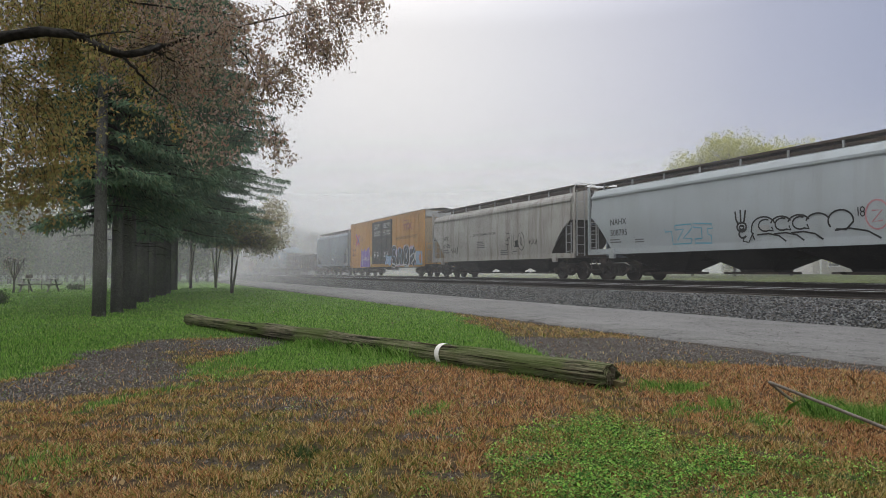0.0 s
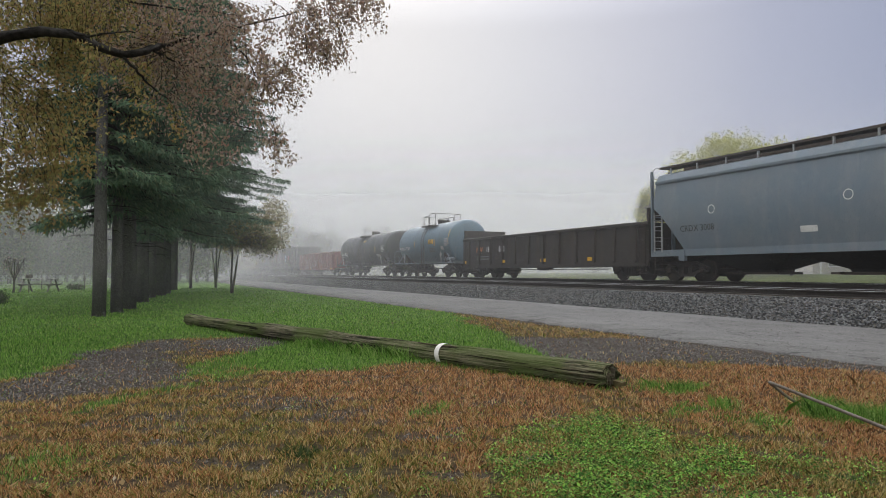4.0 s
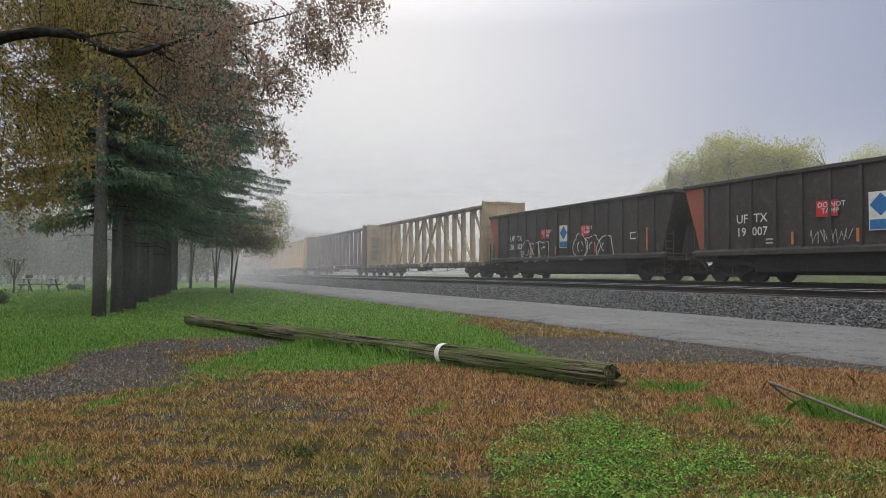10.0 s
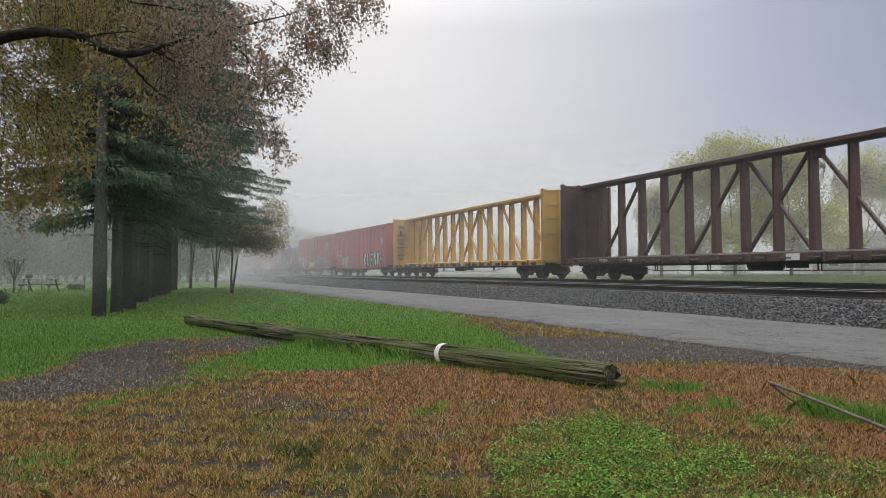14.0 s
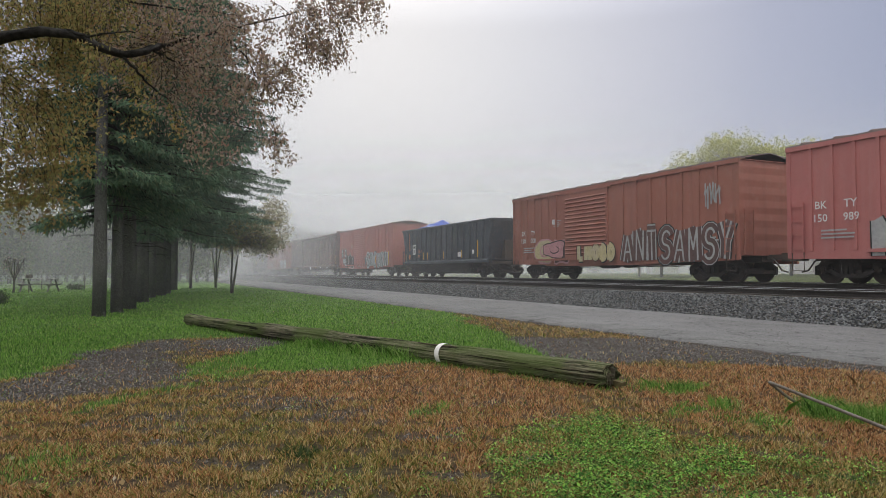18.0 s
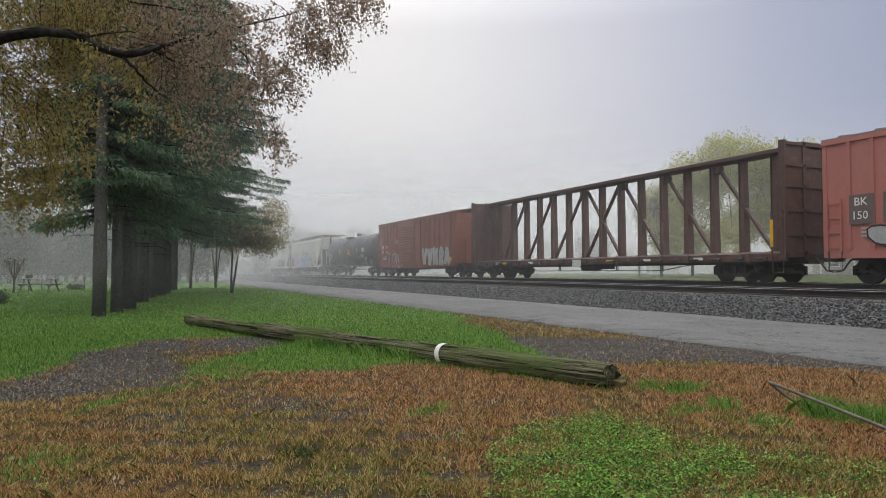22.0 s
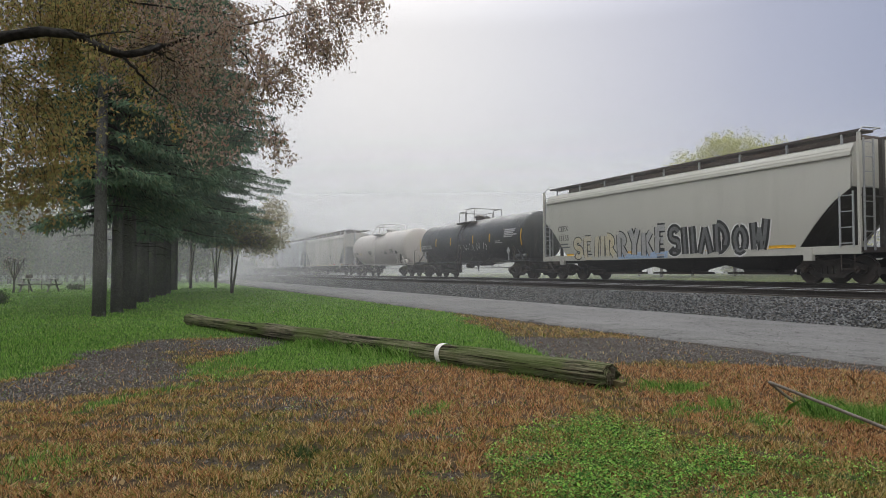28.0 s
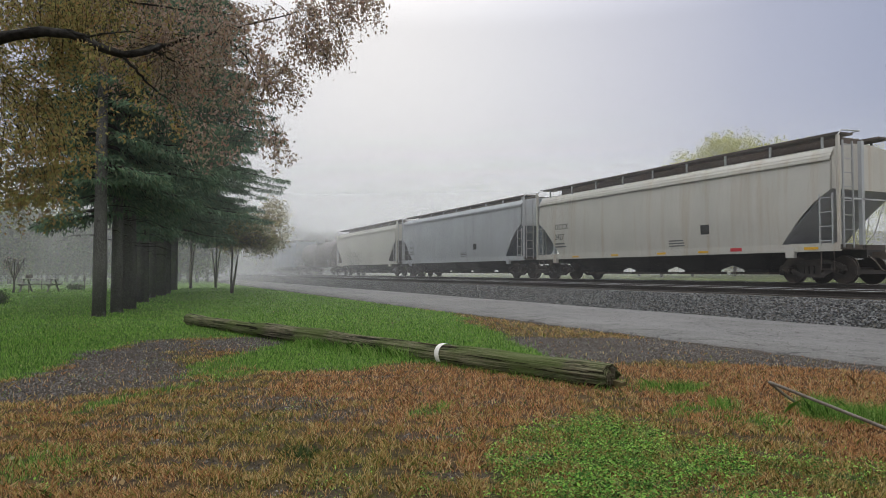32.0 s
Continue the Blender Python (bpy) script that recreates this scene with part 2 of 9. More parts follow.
# ---- ground, road, ballast, tracks ----
RAIL_NEAR, RAIL_FAR = 0.69, 0.78          # rail heads of the empty track and of the train's track
TRACK_NEAR, TRACK_FAR = 16.40, 20.68      # their centre lines
ROAD_A, ROAD_B, BERM_A = 8.2, 13.3, 13.2


def wobble(x, y, scale, seed):
    """Smooth values of about -1 to 1 over the plan, from sums of sines."""
    g = np.random.default_rng(seed)
    out = np.zeros_like(x)
    for k in range(7):
        a, ph = g.uniform(0, math.tau, 2)
        s = scale * 1.5 ** k
        out += np.sin((x * math.cos(a) + y * math.sin(a)) * s + ph) / 1.45 ** k
    return out / 2.0


def oval(x, y, cx, cy, along, across, turn):
    """Under 1 inside an oval of the plan; turn in degrees."""
    c, s = math.cos(radians(turn)), math.sin(radians(turn))
    u, v = (x - cx) * c + (y - cy) * s, -(x - cx) * s + (y - cy) * c
    return np.sqrt((u / along) ** 2 + (v / across) ** 2)


def step(v, lo, hi):
    t = np.clip((v - lo) / (hi - lo), 0, 1)
    return t * t * (3 - 2 * t)


LOG_A, LOG_B = (-5.36, 4.22), (-15.5, 1.07)    # the pole's thick and thin end


def beyond_log(x, y):
    """Signed distance to the pole's line, positive on the lawn's side."""
    dx, dy = LOG_B[0] - LOG_A[0], LOG_B[1] - LOG_A[1]
    n = math.hypot(dx, dy)
    return ((x - LOG_A[0]) * -dy + (y - LOG_A[1]) * dx) / -n


def within(x, y, pts):
    """Signed distance to the edge of a patch of the plan, positive inside."""
    best, inside = np.full_like(x, 1e9), np.zeros(x.shape, bool)
    for (ax, ay), (bx, by) in zip(pts, pts[1:] + pts[:1]):
        dx, dy = bx - ax, by - ay
        t = np.clip(((x - ax) * dx + (y - ay) * dy) / (dx * dx + dy * dy), 0, 1)
        best = np.minimum(best, np.hypot(x - ax - t * dx, y - ay - t * dy))
        if dy:
            inside ^= ((ay > y) != (by > y)) & (x < dx * (y - ay) / dy + ax)
    return np.where(inside, best, -best)


BARE = [(-7.0, -1.3), (-7.0, -0.8), (-7.45, -0.45), (-7.25, 0.1), (-7.7, 0.5), (-8.45, 0.7), (-9.3, 0.65), (-11.0, 0.8), (-12.6, 0.9), (-12.4, 0.1), (-10.7, -0.6), (-9.0, -0.9), (-8.0, -1.5)]
BARE_BY_POLE = [(-12.2, 0.85), (-12.3, 2.1), (-11.4, 2.25), (-10.1, 1.6), (-10.9, 0.95)]
STONY = [(-5.75, -0.1), (-6.2, 0.3), (-6.45, 0.85), (-6.2, 1.75), (-5.55, 2.0), (-4.95, 1.2), (-5.4, 0.25)]
STONY_NEAR = [(-3.6, -0.3), (-4.2, -0.25), (-4.15, 0.0), (-3.8, 0.3), (-3.3, 0.4)]
STONY_MID = [(-2.9, 1.3), (-3.5, 1.5), (-3.6, 1.7), (-3.3, 1.9), (-2.8, 1.6)]
APRON = [(-10.2, 5.75), (-9.6, 6.65), (-9.4, 7.6), (-9.0, 8.6), (-4.5, 8.6), (-3.5, 8.0), (-4.9, 7.75), (-6.0, 6.9), (-6.65, 6.1), (-6.65, 5.3), (-7.4, 4.9)]
VERGE = [(-14.5, 6.9), (-13.5, 7.6), (-10.0, 7.6), (-9.3, 7.8), (-9.8, 6.75), (-10.5, 5.9)]
LUSH = [(-8.3, -2.2), (-9.05, -1.4), (-10.1, -1.05), (-11.3, -0.65), (-12.8, 0.1), (-12.95, 0.95), (-12.75, 2.1), (-10.2, 1.9), (-9.0, 1.35), (-8.2, 1.6), (-7.9, 2.35), (-8.2, 3.05), (-7.6, 3.75), (-6.4, 4.2), (-6.9, 4.75), (-10.3, 5.7), (-13.2, 6.6), (-17.0, 7.7), (-32.0, 8.2), (-160, 8.3), (-160, -90), (-20.0, -60.0)]
GREEN_SPOTS = ((-9.0, 1.05, 1.5, 0.32, 152, 0.75), (-6.65, -0.25, 0.4, 0.16, 150, 0.7), (-4.65, -0.65, 0.6, 0.3, 150, 0.2), (-7.95, 1.05, 0.35, 0.14, 120, 0.7), (-4.3, 4.15, 0.3, 0.12, 125, 0.5), (-4.95, 4.75, 0.5, 0.12, 110, 0.45), (-3.75, 4.3, 0.16, 0.3, 150, 0.4), (-7.4, 0.55, 0.7, 0.1, 125, 0.6), (-5.1, 2.2, 0.35, 0.12, 120, 0.4))
CLOVER = [(-4.2, 2.6), (-4.3, 3.25), (-3.8, 3.3), (-3.5, 3.2), (-3.25, 3.45), (-2.9, 3.3), (-2.3, 2.55), (-2.8, 1.4), (-3.45, 1.95)]
CLOVER_THIN = [(-2.95, 3.35), (-2.75, 3.9), (-2.4, 4.1), (-1.9, 3.4), (-2.3, 2.5)]
RED = [(-8.45, 1.35), (-7.7, 2.3), (-7.9, 3.4), (-6.4, 4.1), (-5.6, 4.3), (-4.8, 3.8), (-4.4, 3.05), (-4.2, 2.4), (-4.45, 1.9), (-5.7, 1.6), (-6.45, 1.1)]
RED_RIGHT = [(-6.45, 5.15), (-6.25, 7.0), (-5.0, 7.8), (-3.0, 7.8), (-2.0, 4.2), (-2.75, 3.9), (-3.4, 4.2), (-3.75, 3.8), (-4.3, 3.5), (-5.3, 4.4)]


def covers(x, y):
    """Shares of lush grass, dead brown grass, bare gravel and clover at places of the plan."""
    w1, w2, w3 = wobble(x, y, 1.1, 1), wobble(x, y, 2.3, 2), wobble(x, y, 0.5, 3)
    w4, w5 = wobble(x, y, 5.0, 5), wobble(x, y, 13.0, 6)

    def patch(pts, rough=0.10, soft=0.10):
        return step(within(x, y, pts) + rough * (0.6 * w2 + w4 + 0.5 * w5), -soft, soft)
    gravel = np.maximum(patch(BARE, 0.24, 0.2), patch(BARE_BY_POLE, 0.15))
    gravel = np.maximum(gravel, 0.75 * patch(STONY, 0.18, 0.3) * step(w4 + 0.5 * w5, -0.5, 0.5))
    gravel = np.maximum(gravel, 0.7 * patch(STONY_NEAR, 0.08, 0.1) * step(w4 + 0.5 * w5, -0.6, 0.4))
    gravel = np.maximum(gravel, 0.75 * patch(STONY_MID, 0.08, 0.08) * step(w4 + 0.5 * w5, -0.7, 0.4))
    gravel = np.maximum(gravel, 0.55 * step(w4 + 0.6 * w5, 0.25, 0.95) * (x > -8) * (y < 3.2))
    verge = patch(VERGE, 0.14, 0.15)
    gravel = np.maximum(gravel, patch(APRON, 0.07, 0.1) * (1 - verge))
    gravel = np.maximum(gravel, step(y + 0.08 * w2, ROAD_A - 0.25, ROAD_A))
    lush = 0 * x
    for cx, cy, a, b, turn, amount in GREEN_SPOTS:
        lush = np.maximum(lush, amount * (1 - step(oval(x, y, cx, cy, a, b, turn) + 0.3 * w4, 0.6, 1.15)))
    gravel *= 1 - 0.8 * lush
    lush = np.maximum(lush, step(within(x, y, LUSH) + 0.3 + 0.12 * (0.6 * w2 + w4), -0.16, 0.16) * (1 - verge))
    clover = np.maximum(patch(CLOVER, 0.10, 0.1), 0.55 * patch(CLOVER_THIN, 0.12, 0.2) * step(w4, -0.7, 0.3))
    clover = np.maximum(clover, 0.5 * (1 - step(oval(x, y, -3.6, 4.35, 0.35, 0.12, 120) + 0.3 * w4, 0.6, 1.15)))
    dead = np.maximum(patch(RED, 0.2, 0.4), patch(RED_RIGHT, 0.15, 0.25))
    dead = np.maximum(dead, 0.42 + 0.35 * w2)
    dead = np.clip(dead + 0.12 * w4, 0, 1) * (1 - 0.55 * verge)
    lush = np.clip(lush, 0, 1)
    dead = np.clip(dead * (1 - lush), 0, 1)
    return lush, dead, np.clip(gravel, 0, 1), np.clip(clover * (1 - gravel), 0, 1)


def ground_material():
    m, nt, bsdf = nodes_of("lawn_soil")
    vec = nt.nodes.new("ShaderNodeTexCoord").outputs["Object"]
    att = nt.nodes.new("ShaderNodeAttribute")
    att.attribute_name = "cover"
    sep = nt.nodes.new("ShaderNodeSeparateColor")
    nt.links.new(att.outputs["Color"], sep.inputs[0])
    n1, n2, n3 = noise_node(nt, vec, 0.7, 6), noise_node(nt, vec, 9, 6, 0.7), noise_node(nt, vec, 60, 4, 0.7)
    olive = blend(nt, span(nt, n2, 0.3, 0.7), (0.065, 0.058, 0.025), (0.11, 0.085, 0.038))
    lush = blend(nt, span(nt, n2, 0.3, 0.7), (0.075, 0.165, 0.03), (0.14, 0.25, 0.045))
    lush = blend(nt, span(nt, n1, 0.45, 0.75, 0, 0.5), lush, (0.12, 0.15, 0.035))
    dead = blend(nt, span(nt, n2, 0.3, 0.7), (0.12, 0.06, 0.027), (0.20, 0.11, 0.05))
    stone = nt.nodes.new("ShaderNodeTexVoronoi")
    stone.inputs["Scale"].default_value = 45
    nt.links.new(vec, stone.inputs["Vector"])
    grav = blend(nt, span(nt, stone.outputs["Distance"], 0.0, 0.6), (0.20, 0.185, 0.17), (0.06, 0.052, 0.046))
    grav = blend(nt, span(nt, n2, 0.45, 0.62, 0, 0.7), grav, (0.09, 0.06, 0.042))
    col = blend(nt, sep.outputs["Green"], olive, dead)
    col = blend(nt, sep.outputs["Red"], col, lush)
    col = blend(nt, sep.outputs["Blue"], col, grav)
    n4 = noise_node(nt, vec, 26, 5, 0.75)
    col = blend(nt, span(nt, n4, 0.46, 0.60, 0, 0.8), col, (0.022, 0.017, 0.011))
    col = blend(nt, span(nt, n3, 0.45, 0.7, 0, 0.6), col, (0.03, 0.025, 0.015))
    nt.links.new(col, bsdf.inputs["Base Color"])
    bsdf.inputs["Roughness"].default_value = 0.95
    bsdf.inputs["Specular IOR Level"].default_value = 0.15
    relief(nt, bsdf, n4, 0.9, 0.05)
    return m


def ground_height(x, y):
    """The lawn's gentle unevenness; flat below the road and the berm."""
    return (0.02 * wobble(x, y, 0.9, 11) + 0.03 * wobble(x, y, 0.25, 12)) * (1 - step(y, 7.0, 8.0)) * step(y, -400, -20) + 0.5 * step(y, 22.5, 26) + 0.42 * step(y, 26, 55)


def build_ground():
    xs = np.concatenate([np.linspace(-1500, -120, 24)[:-1], np.linspace(-120, -20, 90)[:-1], np.arange(-20, -13.0, 0.13), np.arange(-13, -1.8, 0.065), np.arange(-1.8, 1.0, 0.2), np.linspace(1, 30, 16), np.linspace(40, 1200, 12)])
    ys = np.concatenate([np.linspace(-1200, -24, 16)[:-1], np.linspace(-24, -4, 30)[:-1], np.arange(-4, -2, 0.13), np.arange(-2.0, 8.6, 0.065), np.linspace(8.7, 22, 8), np.linspace(22.4, 60, 24), np.linspace(66, 1500, 20)])
    gx, gy = np.meshgrid(xs, ys, indexing="ij")
    gz = ground_height(gx, gy)
    nx, ny = len(xs), len(ys)
    idx = np.arange(nx * ny).reshape(nx, ny)
    faces = np.stack([idx[:-1, :-1], idx[1:, :-1], idx[1:, 1:], idx[:-1, 1:]], -1).reshape(-1, 4)
    me = fast_mesh("ground", np.stack([gx, gy, gz], -1).reshape(-1, 3), faces, ground_material())
    lush, dead, gravel, clover = covers(gx.ravel(), gy.ravel())
    far = step(gy.ravel(), 22, 25)
    lush = np.maximum(lush * (1 - far), far * 0.38)
    gravel = gravel * (1 - far)
    lush = np.maximum(lush, clover * 0.6)
    col = np.stack([lush, dead * (1 - far), gravel, np.ones_like(lush)], -1).astype(np.float32)
    a = me.color_attributes.new("cover", "FLOAT_COLOR", "POINT")
    a.data.foreach_set("color", col.ravel())
    me.polygons.foreach_set("use_smooth", [True] * len(me.polygons))
    return tagged(new("ground", me), "mown lawn with green, brown and bare gravel patches", "ground", kind="structure")


ground = build_ground()


def asphalt_material():
    m, nt, bsdf = nodes_of("old_asphalt")
    vec = nt.nodes.new("ShaderNodeTexCoord").outputs["Object"]
    n1, n2, n3 = noise_node(nt, vec, 0.35, 6, 0.6), noise_node(nt, vec, 3.0, 7, 0.7, (0.25, 1.0, 1.0)), noise_node(nt, vec, 40, 6, 0.85, (0.45, 1.0, 1.0))
    crack = nt.nodes.new("ShaderNodeTexVoronoi")
    crack.feature = "DISTANCE_TO_EDGE"
    crack.inputs["Scale"].default_value = 0.9
    wv = nt.nodes.new("ShaderNodeMapping")
    wv.inputs["Scale"].default_value = (0.5, 1.3, 1)
    warp = nt.nodes.new("ShaderNodeVectorMath")
    warp.operation = "ADD"
    nz = nt.nodes.new("ShaderNodeTexNoise")
    nz.inputs["Scale"].default_value, nz.inputs["Detail"].default_value = 1.8, 6
    nt.links.new(vec, nz.inputs["Vector"])
    nt.links.new(vec, warp.inputs[0])
    nt.links.new(nz.outputs["Color"], warp.inputs[1])
    nt.links.new(warp.outputs[0], wv.inputs[0])
    nt.links.new(wv.outputs[0], crack.inputs["Vector"])
    col = blend(nt, span(nt, n1, 0.35, 0.7), (0.125, 0.12, 0.114), (0.185, 0.178, 0.17))
    col = blend(nt, span(nt, n2, 0.45, 0.72, 0, 0.6), col, (0.065, 0.06, 0.056))
    col = blend(nt, span(nt, n3, 0.44, 0.58, 0, 0.75), col, (0.055, 0.053, 0.05))
    col = blend(nt, span(nt, n3, 0.40, 0.30, 0, 0.5), col, (0.30, 0.29, 0.28))
    col = blend(nt, span(nt, crack.outputs["Distance"], 0.0, 0.022, 0.9, 0.0), col, (0.025, 0.025, 0.022))
    nt.links.new(col, bsdf.inputs["Base Color"])
    bsdf.inputs["Roughness"].default_value = 0.85
    relief(nt, bsdf, n3, 0.4, 0.01)
    return m


def build_road():
    xs = np.concatenate([np.linspace(-420, -60, 40)[:-1], np.arange(-60, 12, 0.25), np.linspace(12.5, 60, 10)])
    rows = []
    edge_a = ROAD_A + 0.16 * wobble(xs, xs * 0, 1.3, 21) + 0.10 * wobble(xs, xs * 0, 5.0, 22)
    edge_b = ROAD_B + 0.12 * wobble(xs, xs * 0, 0.8, 23)
    for k, (u, z) in enumerate(((0, -0.05), (0.015, 0.03), (0.25, 0.05), (0.5, 0.065), (0.75, 0.055), (0.985, 0.04), (1, -0.05))):
        y = edge_a + (edge_b - edge_a) * u
        rows.append(np.stack([xs, y, np.full_like(xs, z)], -1))
    v = np.stack(rows, 0)
    n = len(xs)
    idx = np.arange(v.shape[0] * n).reshape(v.shape[0], n)
    faces = np.stack([idx[:-1, :-1], idx[:-1, 1:], idx[1:, 1:], idx[1:, :-1]], -1).reshape(-1, 4)
    me = fast_mesh("road", v.reshape(-1, 3), faces, asphalt_material())
    me.polygons.foreach_set("use_smooth", [True] * len(me.polygons))
    return tagged(new("road", me), "cracked grey asphalt lane beside the railway", "road", kind="structure")


build_road()


def ballast_bed():
    m, nt, bsdf = nodes_of("ballast_bed")
    vec = nt.nodes.new("ShaderNodeTexCoord").outputs["Object"]
    vo = nt.nodes.new("ShaderNodeTexVoronoi")
    vo.inputs["Scale"].default_value = 16
    nt.links.new(vec, vo.inputs["Vector"])
    col = blend(nt, span(nt, vo.outputs["Distance"], 0.0, 0.7), (0.15, 0.145, 0.145), (0.03, 0.028, 0.028))
    col = blend(nt, span(nt, noise_node(nt, vec, 0.4, 5), 0.4, 0.7, 0, 0.5), col, (0.09, 0.075, 0.06))
    nt.links.new(col, bsdf.inputs["Base Color"])
    bsdf.inputs["Roughness"].default_value = 0.9
    relief(nt, bsdf, vo.outputs["Distance"], 1.0, 0.05)
    prof = [(BERM_A, -0.05), (14.45, 0.44), (14.75, 0.5), (18.1, 0.49), (18.9, 0.55), (22.3, 0.58), (22.6, 0.54), (24.4, 0.1)]
    g = Geo()
    xs = [-420, -200, -100] + list(range(-60, 41, 4)) + [60]
    g.loft([[(x, y, z) for y, z in prof] for x in xs], closed=False)
    return solid("ballast_berm", g, m, "raised bed of crushed grey ballast stone", "ballast", kind="structure")


ballast_bed()
M_STONE = leafy("ballast_stone", [(0.045, 0.047, 0.05), (0.09, 0.093, 0.098), (0.135, 0.138, 0.14), (0.10, 0.093, 0.082), (0.20, 0.20, 0.20), (0.03, 0.03, 0.032)], 0.9, 0.0, True)

M_DARKSTONE = leafy("oily_ballast_stone", [(0.03, 0.028, 0.026), (0.06, 0.055, 0.05), (0.085, 0.075, 0.066), (0.045, 0.04, 0.036), (0.11, 0.105, 0.10)], 0.9, 0.0, True)


def scatter_stones(name, n, xr, place, size, material, label):
    """Many small angular stones in one mesh; place(x, u) gives y and z for u of 0 to 1."""
    base = np.array([(1, 0, -0.5), (-0.5, 0.87, -0.5), (-0.5, -0.87, -0.5), (0.55, 0.75, 0.4), (-0.95, 0.05, 0.4), (0.5, -0.8, 0.4), (0.05, 0.0, 0.9)])
    tris = np.array([(0, 3, 5), (0, 1, 3), (1, 4, 3), (1, 2, 4), (2, 5, 4), (2, 0, 5), (3, 6, 5), (3, 4, 6), (4, 5, 6)])
    x = xr[0] + (xr[1] - xr[0]) * RNG.random(n) ** 0.62
    y, z = place(x, RNG.random(n))
    s = size * RNG.uniform(0.55, 1.35, n)
    ang = RNG.uniform(0, math.tau, n)
    p = base[None] * RNG.uniform(0.6, 1.25, (n, 7, 3)) * s[:, None, None]
    c, sn = np.cos(ang)[:, None], np.sin(ang)[:, None]
    tilt = RNG.uniform(-0.7, 0.7, n)[:, None]
    px, py, pz = p[..., 0] * c - p[..., 1] * sn, p[..., 0] * sn + p[..., 1] * c, p[..., 2]
    px, pz = px * np.cos(tilt) - pz * np.sin(tilt), px * np.sin(tilt) + pz * np.cos(tilt)
    v = np.stack([px + x[:, None], py + y[:, None], pz * 0.8 + z[:, None]], -1).reshape(-1, 3)
    f = (tris[None] + 7 * np.arange(n)[:, None, None]).reshape(-1, 3)
    return tagged(new(name, fast_mesh(name, v, f, material)), label, "stones", kind="stuff")


def on_berm(x, u):
    y = BERM_A - 0.1 + u * 1.95
    z = np.interp(y, [BERM_A, 14.45, 14.75, 15.2], [0.02, 0.45, 0.51, 0.51])
    return y, z


scatter_stones("ballast_stones", 64000, (-80, 2), on_berm, 0.025, M_STONE, "loose angular grey ballast stones on the railway shoulder")
scatter_stones("ballast_stones", 5000, (-60, 2), lambda x, u: (15.85 + u * 3.4, np.where(u > 0.7, 0.57, 0.52)), 0.030, M_DARKSTONE, "dark oily stones between the rails and tracks")
M_GRAVEL = leafy("gravel", [(0.045, 0.039, 0.034), (0.13, 0.12, 0.115), (0.20, 0.19, 0.18), (0.10, 0.078, 0.065), (0.25, 0.235, 0.22), (0.07, 0.058, 0.048)], 0.9, 0.0, True)


def scatter_gravel(n, xr, yr, size):
    x, y = RNG.uniform(*xr, n), RNG.uniform(*yr, n)
    keep = covers(x, y)[2] > RNG.uniform(0.25, 1.0, n)
    x, y = x[keep], y[keep]
    base_n = len(x)
    scatter = scatter_stones("gravel_pieces", base_n, (0, 1), lambda xx, u: (y, ground_height(x, y) + 0.004), size, M_GRAVEL, "fine grey gravel and chippings on bare ground")
    me = scatter.data
    co = np.empty(len(me.vertices) * 3, np.float32)
    me.vertices.foreach_get("co", co)
    co = co.reshape(-1, 7, 3)
    co[:, :, 0] += (x - co[:, :, 0].mean(1))[:, None]
    me.vertices.foreach_set("co", co.ravel())


scatter_gravel(170000, (-13, -2), (-3, 8.2), 0.0075)

scatter_stones("road_grit", 5000, (-30, 2), lambda x, u: (ROAD_A + 0.1 + u * 4.9, 0.036 + 0.03 * np.sin(math.pi * u)), 0.007, M_GRAVEL, "loose grit and small stones on the asphalt")

# rails and ties
M_RAIL = surface("rusty_rail", (0.045, 0.036, 0.031), (0.03, 0.026, 0.024), 0.7, 0.2, 1.0, 20, 0.6)
M_RAILHEAD = surface("polished_railhead", (0.52, 0.51, 0.50), (0.4, 0.385, 0.37), 0.34, 0.9, 1.0, 8, 0.4)
M_TIE = surface("weathered_tie", (0.075, 0.06, 0.05), (0.13, 0.115, 0.1), 0.9, 0, 3.0, 25, 0.6, 0.4, 0.01, 0.5)


def build_track(name, yc, head, label):
    t = thing(name, label, "railway track", "pair of tracks", at=pose(0, yc, head))
    for side in (-1, 1):
        y = side * 0.7525
        prof = [(-0.07, -0.17), (0.07, -0.17), (0.07, -0.155), (0.012, -0.135), (0.010, -0.05), (0.036, -0.035), (0.036, -0.006), (0.028, 0.0), (-0.028, 0.0), (-0.036, -0.006), (-0.036, -0.035), (-0.010, -0.05), (-0.012, -0.135), (-0.07, -0.155)]
        rail = part("rail", Geo().prism_x([(y + a, b) for a, b in prof], -420, 60), M_RAIL, t)
        part("running_surface", Geo().prism_x([(y + a, b) for a, b in ((-0.030, -0.006), (0.030, -0.006), (0.024, 0.004), (-0.024, 0.004))], -420, 60), M_RAILHEAD, rail, "shiny worn top of the rail")
    tie = Geo().chamfered(-1.3, 1.3, -0.115, 0.115, -0.18, 0, 0.012).mesh("tie", M_TIE)
    n = 150 if yc < 18 else 110
    for k in range(n):
        part("tie", tie, None, t, at=pose(2.0 - 0.52 * k, RNG.uniform(-0.03, 0.03), -0.172 + RNG.uniform(-0.008, 0.004), 0, 0, 90 + RNG.uniform(-1, 1)))
    return t


build_track("railway_track", TRACK_NEAR, RAIL_NEAR, "empty railway track with rusty rails and shiny heads")
build_track("railway_track", TRACK_FAR, RAIL_FAR, "railway track that carries the freight train")

# ---- the freight train ----
TEXTS = {}


